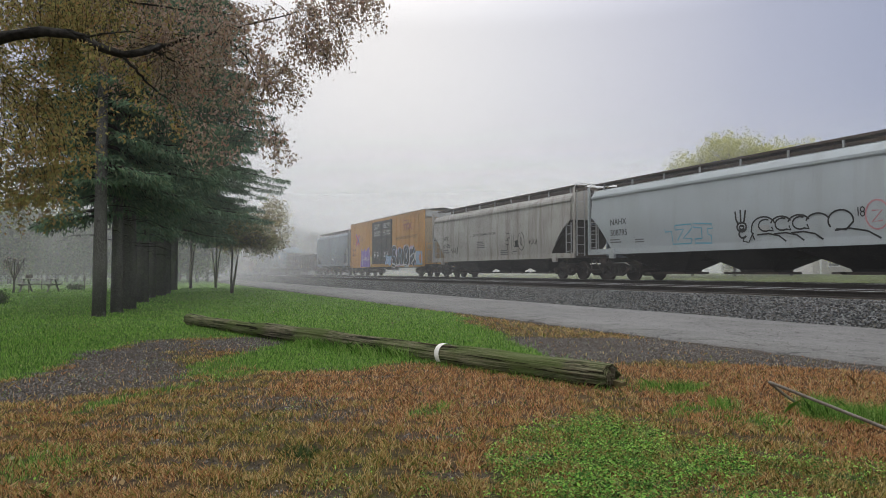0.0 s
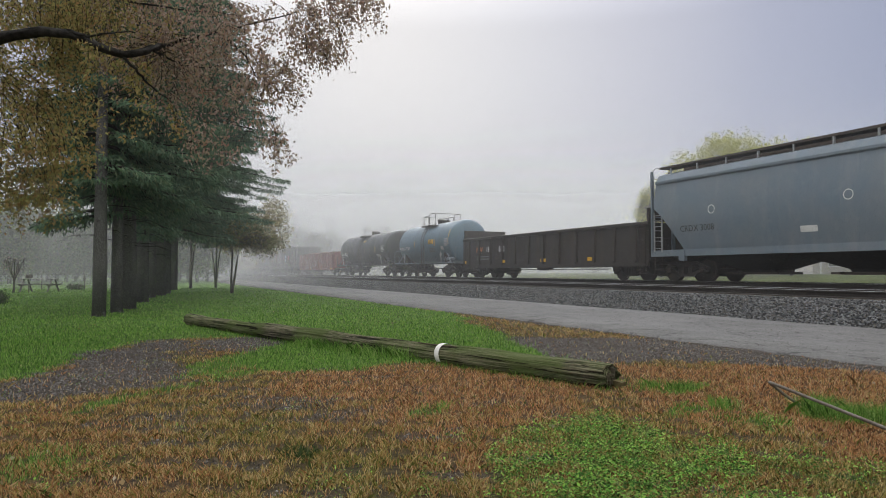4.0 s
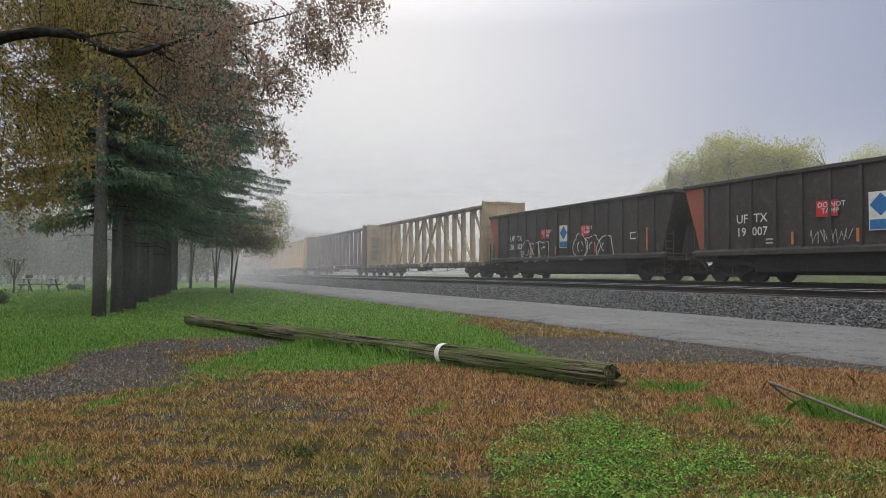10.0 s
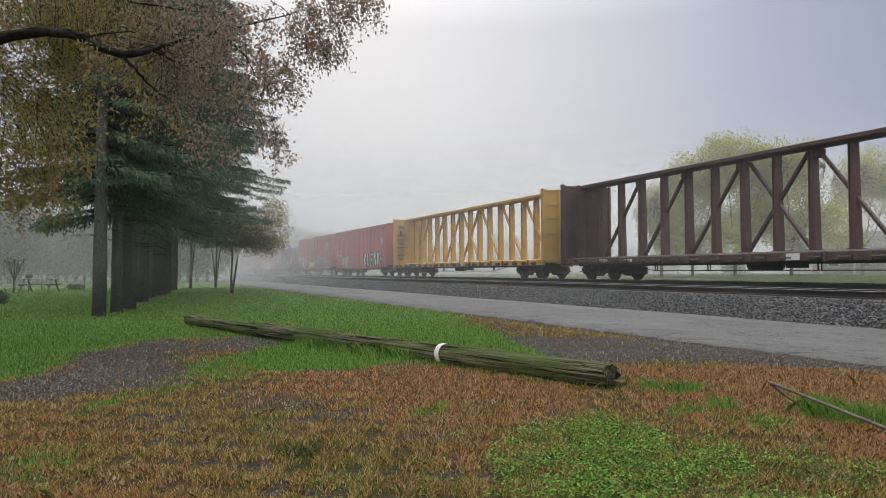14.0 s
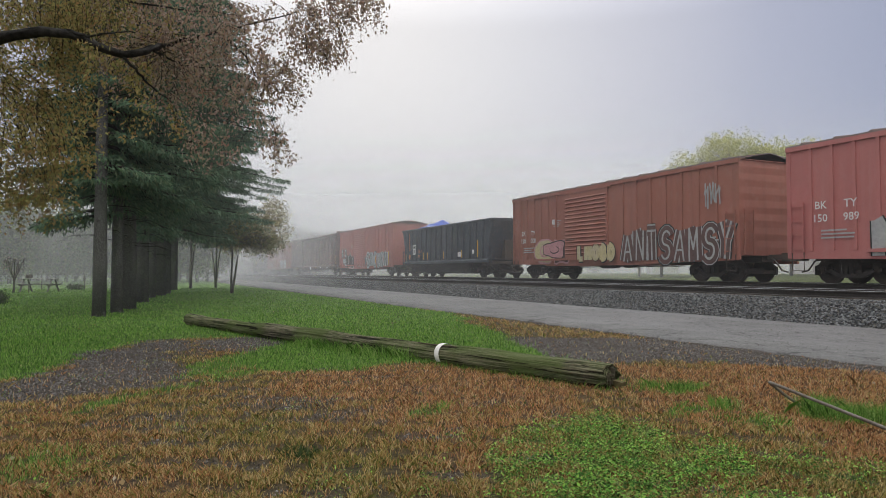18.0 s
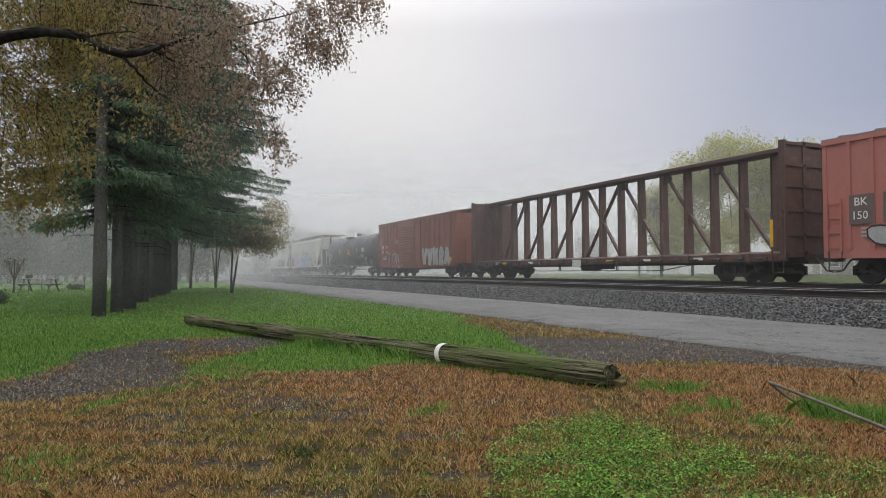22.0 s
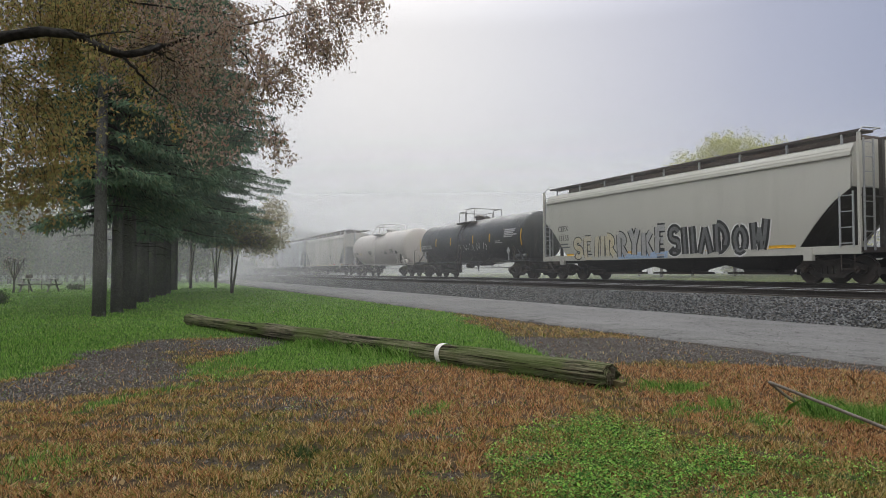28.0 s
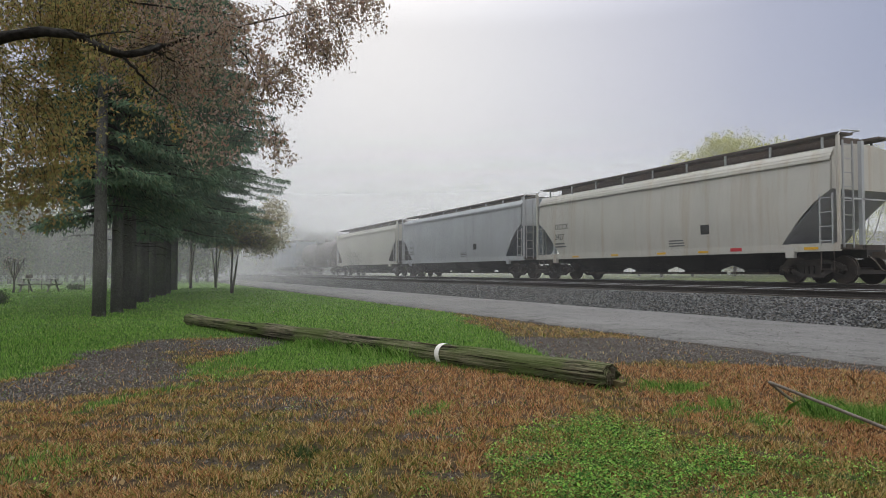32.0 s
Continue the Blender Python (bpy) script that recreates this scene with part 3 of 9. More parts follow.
def text_shape(body, bold=0.0, shear=0.0):
    """Vertices and faces of a word in the built-in font, one unit high, from the origin to the right."""
    key = (body, bold, shear)
    if key not in TEXTS:
        cu = bpy.data.curves.new("word", "FONT")
        cu.body, cu.resolution_u, cu.offset, cu.shear = body, 2, bold, shear
        cu.size, cu.space_line = 1.4, 0.85
        ob = bpy.data.objects.new("word", cu)
        me = bpy.data.meshes.new_from_object(ob)
        v = [(p.co.x, p.co.y) for p in me.vertices]
        f = [tuple(p.vertices) for p in me.polygons]
        bpy.data.objects.remove(ob)
        bpy.data.meshes.remove(me)
        bpy.data.curves.remove(cu)
        TEXTS[key] = (v, f)
    return TEXTS[key]


def arc(cx, cy, rx, ry, a0, a1, n=9):
    return [(cx + rx * math.cos(radians(a0 + (a1 - a0) * k / n)), cy + ry * math.sin(radians(a0 + (a1 - a0) * k / n))) for k in range(n + 1)]


# centre lines of sprayed letters, in a unit box
SKELETON = {
    "S": [arc(0.5, 0.74, 0.42, 0.24, 20, 270) + arc(0.5, 0.26, 0.44, 0.24, 90, -160)], "H": [[(0.1, 0), (0.1, 1)], [(0.9, 0), (0.9, 1)], [(0.1, 0.5), (0.9, 0.52)]],
    "A": [[(0.02, 0), (0.3, 0.6), (0.5, 1)], [(0.98, 0), (0.7, 0.6), (0.5, 1)], [(0.25, 0.35), (0.75, 0.35)]], "D": [[(0.1, 0), (0.1, 1)], arc(0.15, 0.5, 0.75, 0.48, 90, -90)],
    "O": [arc(0.5, 0.5, 0.42, 0.46, 90, 450, 14)], "W": [[(0, 1), (0.12, 0.4), (0.22, 0)], [(0.5, 0.8), (0.35, 0.35), (0.22, 0)], [(0.5, 0.8), (0.65, 0.35), (0.78, 0)], [(1, 1.1), (0.88, 0.4), (0.78, 0)]],
    "E": [[(0.9, 1), (0.12, 1)], [(0.12, 1), (0.12, 0)], [(0.12, 0), (0.9, 0)], [(0.12, 0.5), (0.75, 0.5)]], "M": [[(0.08, 0), (0.12, 1)], [(0.12, 1), (0.5, 0.35)], [(0.5, 0.35), (0.88, 1)], [(0.88, 1), (0.92, 0)]],
    "R": [[(0.12, 0), (0.12, 1)], arc(0.15, 0.73, 0.65, 0.26, 90, -90), [(0.35, 0.47), (0.95, 0)]], "Y": [[(0.05, 1), (0.5, 0.45)], [(0.95, 1), (0.5, 0.45)], [(0.5, 0.45), (0.45, -0.05)]],
    "K": [[(0.12, 0), (0.12, 1)], [(0.9, 1), (0.15, 0.42)], [(0.35, 0.55), (0.95, 0)]], "F": [[(0.12, 0), (0.12, 1)], [(0.12, 1), (0.9, 1)], [(0.12, 0.52), (0.7, 0.52)]], "L": [[(0.12, 1), (0.12, 0)], [(0.12, 0.02), (0.9, 0.02)]],
    "C": [arc(0.55, 0.5, 0.45, 0.46, 45, 315, 12)], "U": [[(0.1, 1), (0.1, 0.4)] + arc(0.5, 0.35, 0.4, 0.33, 180, 360, 8) + [(0.9, 1)]], "V": [[(0.02, 1.05), (0.45, 0)], [(0.98, 1.05), (0.45, 0)]], "B": [[(0.12, 0), (0.12, 1)], arc(0.15, 0.75, 0.6, 0.25, 90, -90), arc(0.15, 0.26, 0.72, 0.26, 90, -90)],
    "N": [[(0.1, 0), (0.1, 1)], [(0.1, 1), (0.9, 0)], [(0.9, 0), (0.9, 1)]], "I": [[(0.5, 0), (0.5, 1)]], "T": [[(0.05, 0.98), (0.95, 0.98)], [(0.5, 0.98), (0.5, 0)]]}


class Side:
    """The near side of a car, to lay lettering, signs and spray paint on: y is minus reach(z)."""

    def __init__(self, car, reach, proud=0.0):
        self.car, self.reach, self.proud = car, reach, proud

    def lay(self, name, pts, faces, material, lift=0.006, label="", parent=None):
        g = Geo().add([(x, -(self.reach(z) + lift), z) for x, z in pts], faces)
        return part(name, g, material, parent or self.car, label)

    def word(self, body, x, z, h, material, lift=0.006, bold=0.0, shear=0.0, name="lettering", wide=1.0, label=""):
        v, f = text_shape(body, bold, shear)
        return self.lay(name, [(x + a * h * wide, z + b * h) for a, b in v], f, material, lift, label)

    def plate(self, x0, x1, z0, z1, material, lift=0.006, name="sign", label=""):
        n = 4
        pts = [(x, z0 + (z1 - z0) * k / n) for k in range(n + 1) for x in (x0, x1)]
        return self.lay(name, pts, [(2 * k, 2 * k + 1, 2 * k + 3, 2 * k + 2) for k in range(n)], material, lift, label)

    def bars(self, x, z, w, rows, h, gap, material, seed=0, name="small_print", lift=0.006):
        """Rows of small print, as plain bars."""
        g = random.Random(seed)
        pts, faces = [], []
        for r in range(rows):
            w2, zz, k = w * g.uniform(0.65, 1.0), z - r * (h + gap), len(pts)
            pts += [(x, zz), (x + w2, zz), (x + w2, zz + h), (x, zz + h)]
            faces.append((k, k + 1, k + 2, k + 3))
        return self.lay(name, pts, faces, material, lift)

    def stroke(self, lines, width, material, lift=0.009, name="spray_line", label=""):
        """Painted lines along lists of (x, z)."""
        pts, faces = [], []
        for row, line in enumerate(lines):
            k0 = len(pts)
            for i, (x, z) in enumerate(line):
                up = lift + 0.0005 * row + 0.00008 * i
                xa, za = line[max(i - 1, 0)]
                xb, zb = line[min(i + 1, len(line) - 1)]
                dx, dz = xb - xa, zb - za
                n = math.hypot(dx, dz) or 1.0
                ox, oz = -dz / n * width / 2, dx / n * width / 2
                pts += [(x + px, -(self.reach(z + pz) + up), z + pz) for px, pz in ((ox, oz), (-ox, -oz))]
            faces += [(k0 + 2 * i, k0 + 2 * i + 1, k0 + 2 * i + 3, k0 + 2 * i + 2) for i in range(len(line) - 1)]
        return part(name, Geo().add(pts, faces), material, self.car, label)

    def blobs(self, x, z, w, h, n, fill, line, seed, label, width=0.05, spiky=0.25, up=0.0):
        """Spray-painted bubble shapes in a row, with outlines and inner strokes."""
        g = random.Random(seed)
        for i in range(n):
            pts, faces, lines = [], [], []
            cx, cz = x + w * (i + 0.5) / n, z + h * g.uniform(0.44, 0.56)
            rx, rz = w / n * g.uniform(0.52, 0.66), h * g.uniform(0.42, 0.55)
            ring, ph, lob = [], g.uniform(0, 6), g.choice((3, 4, 5))
            for k in range(22):
                a = k * math.tau / 22
                r = 1 + spiky * 0.5 * math.sin(lob * a + ph) + g.uniform(-0.05, 0.05)
                ca, sa = math.cos(a), math.sin(a)
                e = 0.6
                ring.append((cx + rx * r * math.copysign(abs(ca) ** e, ca), cz + rz * r * math.copysign(abs(sa) ** e, sa)))
            k0 = len(pts)
            pts += [(cx, cz)] + ring
            faces += [(k0, k0 + 1 + k, k0 + 1 + (k + 1) % 22) for k in range(22)]
            lines.append(ring + ring[:2])
            for _ in range(2):
                a0, sp = g.uniform(0, 6), g.uniform(1.5, 3.5)
                lines.append([(cx + rx * 0.45 * math.cos(a0 + sp * q / 6), cz + rz * (0.5 - 0.12 * q / 6) * math.sin(a0 + sp * q / 6)) for q in range(7)])
            if fill:
                letter = self.lay("graffiti_letter", pts, faces, fill, self.proud + up + 0.007 + 0.0006 * i, label)
                self.stroke(lines, width, line, self.proud + up + 0.011 + 0.0006 * i, "outline").parent = letter
            else:
                self.stroke(lines, width, line, self.proud + up + 0.011, "graffiti_letter", label)

    def fat_word(self, body, x, z, w, h, layers, label, seed=1, off=0.0):
        """Chunky sprayed letters, each built from thick strokes in several layers, from the widest to the narrowest."""
        g = random.Random(seed)
        step_x = w / len(body)
        for i, c in enumerate(body):
            tilt, up, grow = g.uniform(-0.12, 0.16), g.uniform(-0.05, 0.05) * h, g.uniform(0.92, 1.08)
            lines = [[(x + step_x * (i + 0.16 + 0.68 * u) + tilt * v * h * 0.5, z + up + v * h * grow) for u, v in ln] for ln in SKELETON[c]]
            letter = None
            for k, (wide, mat) in enumerate(layers):
                ob = self.stroke([[(a[0] * 1.04 - b[0] * 0.04, a[1] * 1.04 - b[1] * 0.04)] + ln[1:] if len(ln) > 1 else ln for ln in lines for a, b in [ln[:2]]], wide * g.uniform(0.92, 1.08), mat, self.proud + off + 0.006 + 0.005 * k + 0.0007 * (i % 3), "graffiti_letter" if k == 0 else "outline" if k < len(layers) - 1 else "fill", label if k == 0 else "")
                if letter:
                    ob.parent = letter
                else:
                    letter = ob

    def scrawl(self, x, z, w, h, n, material, seed, label="", width=0.035):
        """Thin hand-sprayed zigzag lines."""
        g = random.Random(seed)
        lines = []
        for i in range(n):
            cx = x + w * i / n
            lines.append([(cx + w / n * (0.1 + 0.8 * q / 5) * g.uniform(0.7, 1.2), z + h * (0.5 + 0.5 * math.sin(q * 2.2 + i) * g.uniform(0.6, 1))) for q in range(6)])
        return self.stroke(lines, width, material, self.proud + 0.009, "graffiti", label)


def wheelset_mesh():
    g = Geo()
    for s in (-1, 1):
        for y0, y1, r in ((0.66, 0.745, 0.43), (0.63, 0.665, 0.462)):
            g.disc_y(0, s * y0, s * y1, 0.0, r, 28)
        n = 28
        g.loft([[(r * math.cos(k * math.tau / n), s * y, r * math.sin(k * math.tau / n)) for k in range(n)] for r, y in ((0.36, 0.747), (0.33, 0.725), (0.17, 0.71), (0.14, 0.78), (0.08, 0.79))])
        g.disc_y(0, s * 0.9, s * 1.09, 0.0, 0.115, 16)
        g.disc_y(0, s * 1.09, s * 1.12, 0.0, 0.07, 8)
        for k in range(3):
            a = k * math.tau / 3
            g.disc_y(0.085 * math.cos(a), s * 1.09, s * 1.115, 0.085 * math.sin(a), 0.02, 6)
    g.tube([(0, -0.95, 0), (0, 0.95, 0)], 0.085, 10)
    return g.mesh("wheelset", M_WHEEL)


def truck_mesh():
    g = Geo()
    out = [(-1.10, 0.36), (-1.12, 0.56), (-0.95, 0.64), (-0.55, 0.76), (0.55, 0.76), (0.95, 0.64), (1.12, 0.56), (1.10, 0.36), (0.98, 0.34), (0.94, 0.50), (0.80, 0.52), (0.74, 0.36), (0.42, 0.20), (-0.42, 0.20), (-0.74, 0.36), (-0.80, 0.52), (-0.94, 0.50), (-0.98, 0.34)]
    for s in (-1, 1):
        y0, y1 = sorted((s * 0.94, s * 1.05))
        upper = [(-1.12, 0.42), (-1.12, 0.56), (-0.95, 0.64), (-0.55, 0.76), (0.55, 0.76), (0.95, 0.64), (1.12, 0.56), (1.12, 0.42), (0.98, 0.48), (0.62, 0.62), (-0.62, 0.62), (-0.98, 0.48)]
        g.prism_y(upper, y0, y1)
        g.prism_y([(-0.78, 0.40), (-0.62, 0.46), (-0.30, 0.30), (0.30, 0.30), (0.62, 0.46), (0.78, 0.40), (0.42, 0.19), (-0.42, 0.19)], y0, y1)
        for x in (-0.30, 0.30):
            g.box(x - 0.05, x + 0.05, y0, y1, 0.28, 0.64)
        for x in (-0.865, 0.865):
            g.box(x - 0.15, x + 0.15, y0 - 0.01, y1 + 0.01, 0.52, 0.60)
        for x in (-0.18, 0.0, 0.18):
            for k in range(6):
                g.disc_y(x, s * 0.93, s * 1.02, 0.33 + 0.045 * k, 0.07, 8)
        g.box(-0.24, 0.24, s * 0.80 if s > 0 else -1.06, 1.06 if s > 0 else s * 0.80, 0.56, 0.68)
    g.box(-0.22, 0.22, -0.95, 0.95, 0.48, 0.72)
    for x in (-1.25, 1.25):
        g.box(x - 0.06, x + 0.06, -0.85, 0.85, 0.30, 0.42)
        for s in (-1, 1):
            g.box(x - 0.10, x + 0.10, s * 0.75 - 0.06, s * 0.75 + 0.06, 0.26, 0.56)
    g.tube([(0, 0, 0.72), (0, 0, 0.95)], 0.3, 12)
    return g.mesh("truck", M_TRUCK)


WHEELSET, TRUCK = wheelset_mesh(), truck_mesh()
COUPLER = Geo().box(-0.2, 0.62, -0.09, 0.09, 0.80, 0.98).box(0.5, 0.8, -0.17, 0.15, 0.74, 1.02).box(0.72, 0.86, -0.19, -0.02, 0.76, 1.0).tube(
    [(0.25, -0.35, 0.85), (0.45, -0.36, 0.70), (0.62, -0.3, 0.42), (0.8, -0.2, 0.36)], 0.03, 6).mesh("coupler", M_STEEL)
SPIN = []


def running_gear(car, half, inset, couple):
    """Two trucks with their wheelsets, and a coupler at each end whose face is couple metres past the body's end."""
    for s in (-1, 1):
        truck = part("truck", TRUCK, None, car, "dark rusty cast-steel truck", at=pose(s * (half - inset), 0, 0))
        for w in (-0.865, 0.865):
            SPIN.append((part("wheelset", WHEELSET, None, truck, "steel wheels on an axle", at=pose(w, 0, 0.43)), w))
        part("coupler", COUPLER, None, car, at=pose(s * (half + couple - 0.8), 0, 0, 0, 0, 0 if s > 0 else 180))


def ladder(car, x, y, z0, z1, width, material, rungs=None, along="x", name="ladder"):
    g = Geo()
    for s in (-1, 1):
        a = (x + s * width / 2, y) if along == "x" else (x, y + s * width / 2)
        g.beam((*a, z0), (*a, z1), 0.045, 0.045, (1, 0, 0))
    n = rungs or max(2, round((z1 - z0) / 0.42))
    for k in range(n):
        z = z0 + 0.12 + (z1 - z0 - 0.24) * k / (n - 1)
        a, b = ((x - width / 2, y), (x + width / 2, y)) if along == "x" else ((x, y - width / 2), (x, y + width / 2))
        g.beam((*a, z), (*b, z), 0.03, 0.03)
    return part(name, g, material, car)


def stirrup(car, x, y, z0, z1, width, material):
    g = Geo().tube([(x - width / 2, y, z1), (x - width / 2, y, z0), (x + width / 2, y, z0), (x + width / 2, y, z1)], 0.02, 5)
    return part("stirrup_step", g, material, car)


def boxcar(label, half, paint, roof_paint, eave=4.37, peak=4.68, sill=0.66, door=(-1.55, 1.55), door_paint=None, posts=(7, 7), cross=False, plug=False, end_paint=None):
    """posts: side posts behind and ahead of the door."""
    car = thing("boxcar", label, "boxcar", "cars of the freight train")
    w = 1.52
    g = Geo()
    g.box(-half + 0.05, half - 0.05, -w, w, 0.95, eave)
    part("body", g, paint, car)
    part("side_sill", Geo().prism_y([(-half + 0.1, 0.78), (-half + 0.1, 1.02), (half - 0.1, 1.02), (half - 0.1, 0.78), (half - 3.0, 0.74), (door[1] + 1.6, sill), (door[0] - 1.6, sill), (-half + 3.0, 0.74)], -w - 0.02, -w + 0.06), paint, car)
    part("side_sill", Geo().box(-half + 0.1, half - 0.1, w - 0.06, w + 0.02, sill, 1.02), paint, car)
    part("centre_sill", Geo().box(-half + 0.1, half - 0.1, -0.35, 0.35, 0.72, 0.94), M_STEEL, car)
    part("brake_gear", Geo().tube([(-0.9, -0.7, 0.72), (0.2, -0.7, 0.72)], 0.2, 10).box(0.9, 1.5, -0.95, -0.6, 0.55, 0.9).tube([(-half + 3.4, -0.75, 0.6), (half - 3.4, -0.75, 0.6)], 0.02, 5), M_STEEL, car)
    # roof with its cross ribs
    roof = part("roof", Geo().prism_x([(-w - 0.04, eave - 0.03), (w + 0.04, eave - 0.03), (w + 0.04, eave + 0.03), (0.0, peak - 0.04), (-w - 0.04, eave + 0.03)], -half, half), roof_paint, car, "galvanised peaked metal roof")
    rib = Geo().prism_x([(-w - 0.05, eave + 0.03), (0, peak - 0.04), (w + 0.05, eave + 0.03), (w + 0.05, eave + 0.07), (0, peak), (-w - 0.05, eave + 0.07)], -0.05, 0.05).mesh("roof_rib", roof_paint)
    for k in range(int(2 * half / 1.1)):
        part("roof_rib", rib, None, roof, at=pose(-half + 0.6 + 1.1 * k, 0, 0))
    part("eave_rail", Geo().box(-half, half, -w - 0.06, -w - 0.001, eave - 0.16, eave - 0.02), paint, car)
    # corrugated ends
    for s in (-1, 1):
        e = Geo()
        rows = 7
        ring = []
        for k in range(rows * 4 + 1):
            z = 1.0 + (eave - 0.05 - 1.0) * k / (rows * 4)
            ring.append((s * (half - 0.05 + 0.014 * (0.5 - 0.5 * math.cos(k * math.tau / 4))), z))
        prof = ring + [(s * (half - 0.09), eave - 0.05), (s * (half - 0.09), 1.0)]
        e.prism_y(prof if s < 0 else prof[::-1], -w + 0.04, w - 0.04)
        e.prism_x([(-w, eave - 0.05), (w, eave - 0.05), (0, peak - 0.06)], min(s * half, s * (half - 0.1)), max(s * half, s * (half - 0.1)))
        part("corrugated_end", e, end_paint or paint, car)
        part("corner_post", Geo().box(*sorted((s * half, s * (half - 0.14))), -w - 0.025, -w + 0.05, 0.8, eave), paint, car)
        ladder(car, s * (half - 0.38), -w - 0.07, 0.98, 2.55, 0.44, paint, 4)
        stirrup(car, s * (half - 0.38), -w - 0.03, 0.42, 0.98, 0.42, M_STEEL)
        ladder(car, s * (half + 0.05), -w + 0.4, 0.98, 2.55, 0.44, paint, 4, "y")
    # side posts
    post = Geo().prism_x([(-w - 0.055, 1.02), (-w - 0.001, 1.02), (-w - 0.001, eave - 0.16), (-w - 0.055, eave - 0.16)], -0.055, 0.055).mesh("side_post", paint)
    xs = [-half + 0.14 + (door[0] - 0.15 + half - 0.14) * (k + 1) / (posts[0] + 1) for k in range(posts[0])] + [door[1] + 0.15 + (half - 0.14 - door[1] - 0.15) * (k + 1) / (posts[1] + 1) for k in range(posts[1])]
    for x in xs:
        part("side_post", post, None, car, at=pose(x, 0, 0))
        part("side_post", post, None, car, at=pose(x, 0, 0, 0, 0, 180))
    if cross:
        for z in (1.75, 2.75, 3.85):
            for a, b in ((-half + 0.16, door[0] - 0.1), (door[1] + 0.1, half - 0.16)):
                part("side_rail", Geo().box(a, b, -w - 0.042, -w - 0.001, z - 0.05, z + 0.05), paint, car)
    # door
    d0, d1 = door
    dp = door_paint or paint
    door_ob = part("door", Geo().box(d0, d1, -w - 0.075, -w - 0.002, 1.05, eave - 0.2), dp, car, "black double plug doors" if plug else "sliding door with pressed horizontal ribs")
    if plug:
        for x in (d0 + 0.05, (d0 + d1) / 2, d1 - 0.05):
            part("door_stile", Geo().box(x - 0.05, x + 0.05, -w - 0.11, -w - 0.06, 1.05, eave - 0.2), dp, door_ob)
        for z in (1.15, 1.9, 3.0, eave - 0.3):
            part("door_rib", Geo().box(d0, d1, -w - 0.10, -w - 0.06, z - 0.04, z + 0.04), dp, door_ob)
        for x in (d0 + 0.55, d1 - 1.1):
            part("lock_bar", Geo().tube([(x, -w - 0.13, 1.1), (x, -w - 0.13, eave - 0.3)], 0.022, 6), dp, door_ob)
    else:
        rib = Geo().prism_x([(-w - 0.07, -0.07), (-w - 0.125, 0.0), (-w - 0.07, 0.05)], d0 + 0.08, d1 - 0.08).mesh("door_rib", dp)
        n = 15
        for k in range(n):
            part("door_rib", rib, None, door_ob, at=pose(0, 0, 1.25 + (eave - 1.75) * k / (n - 1)))
        part("door_handle", Geo().tube([(d0 + 0.25, -w - 0.15, 1.9), (d0 + 0.9, -w - 0.15, 1.9)], 0.02, 5), M_STEEL, door_ob)
    part("door_track", Geo().box(d0 - (0.3 if plug else 2.6), d1 + 0.3, -w - 0.12, -w - 0.01, 0.93, 1.03), paint, car)
    part("door_track", Geo().box(d0 - 0.3, d1 + 0.3, -w - 0.1, -w - 0.01, eave - 0.22, eave - 0.16), paint, car)
    running_gear(car, half, 1.75, 0.85)
    return car, Side(car, lambda z: w, 0.052)


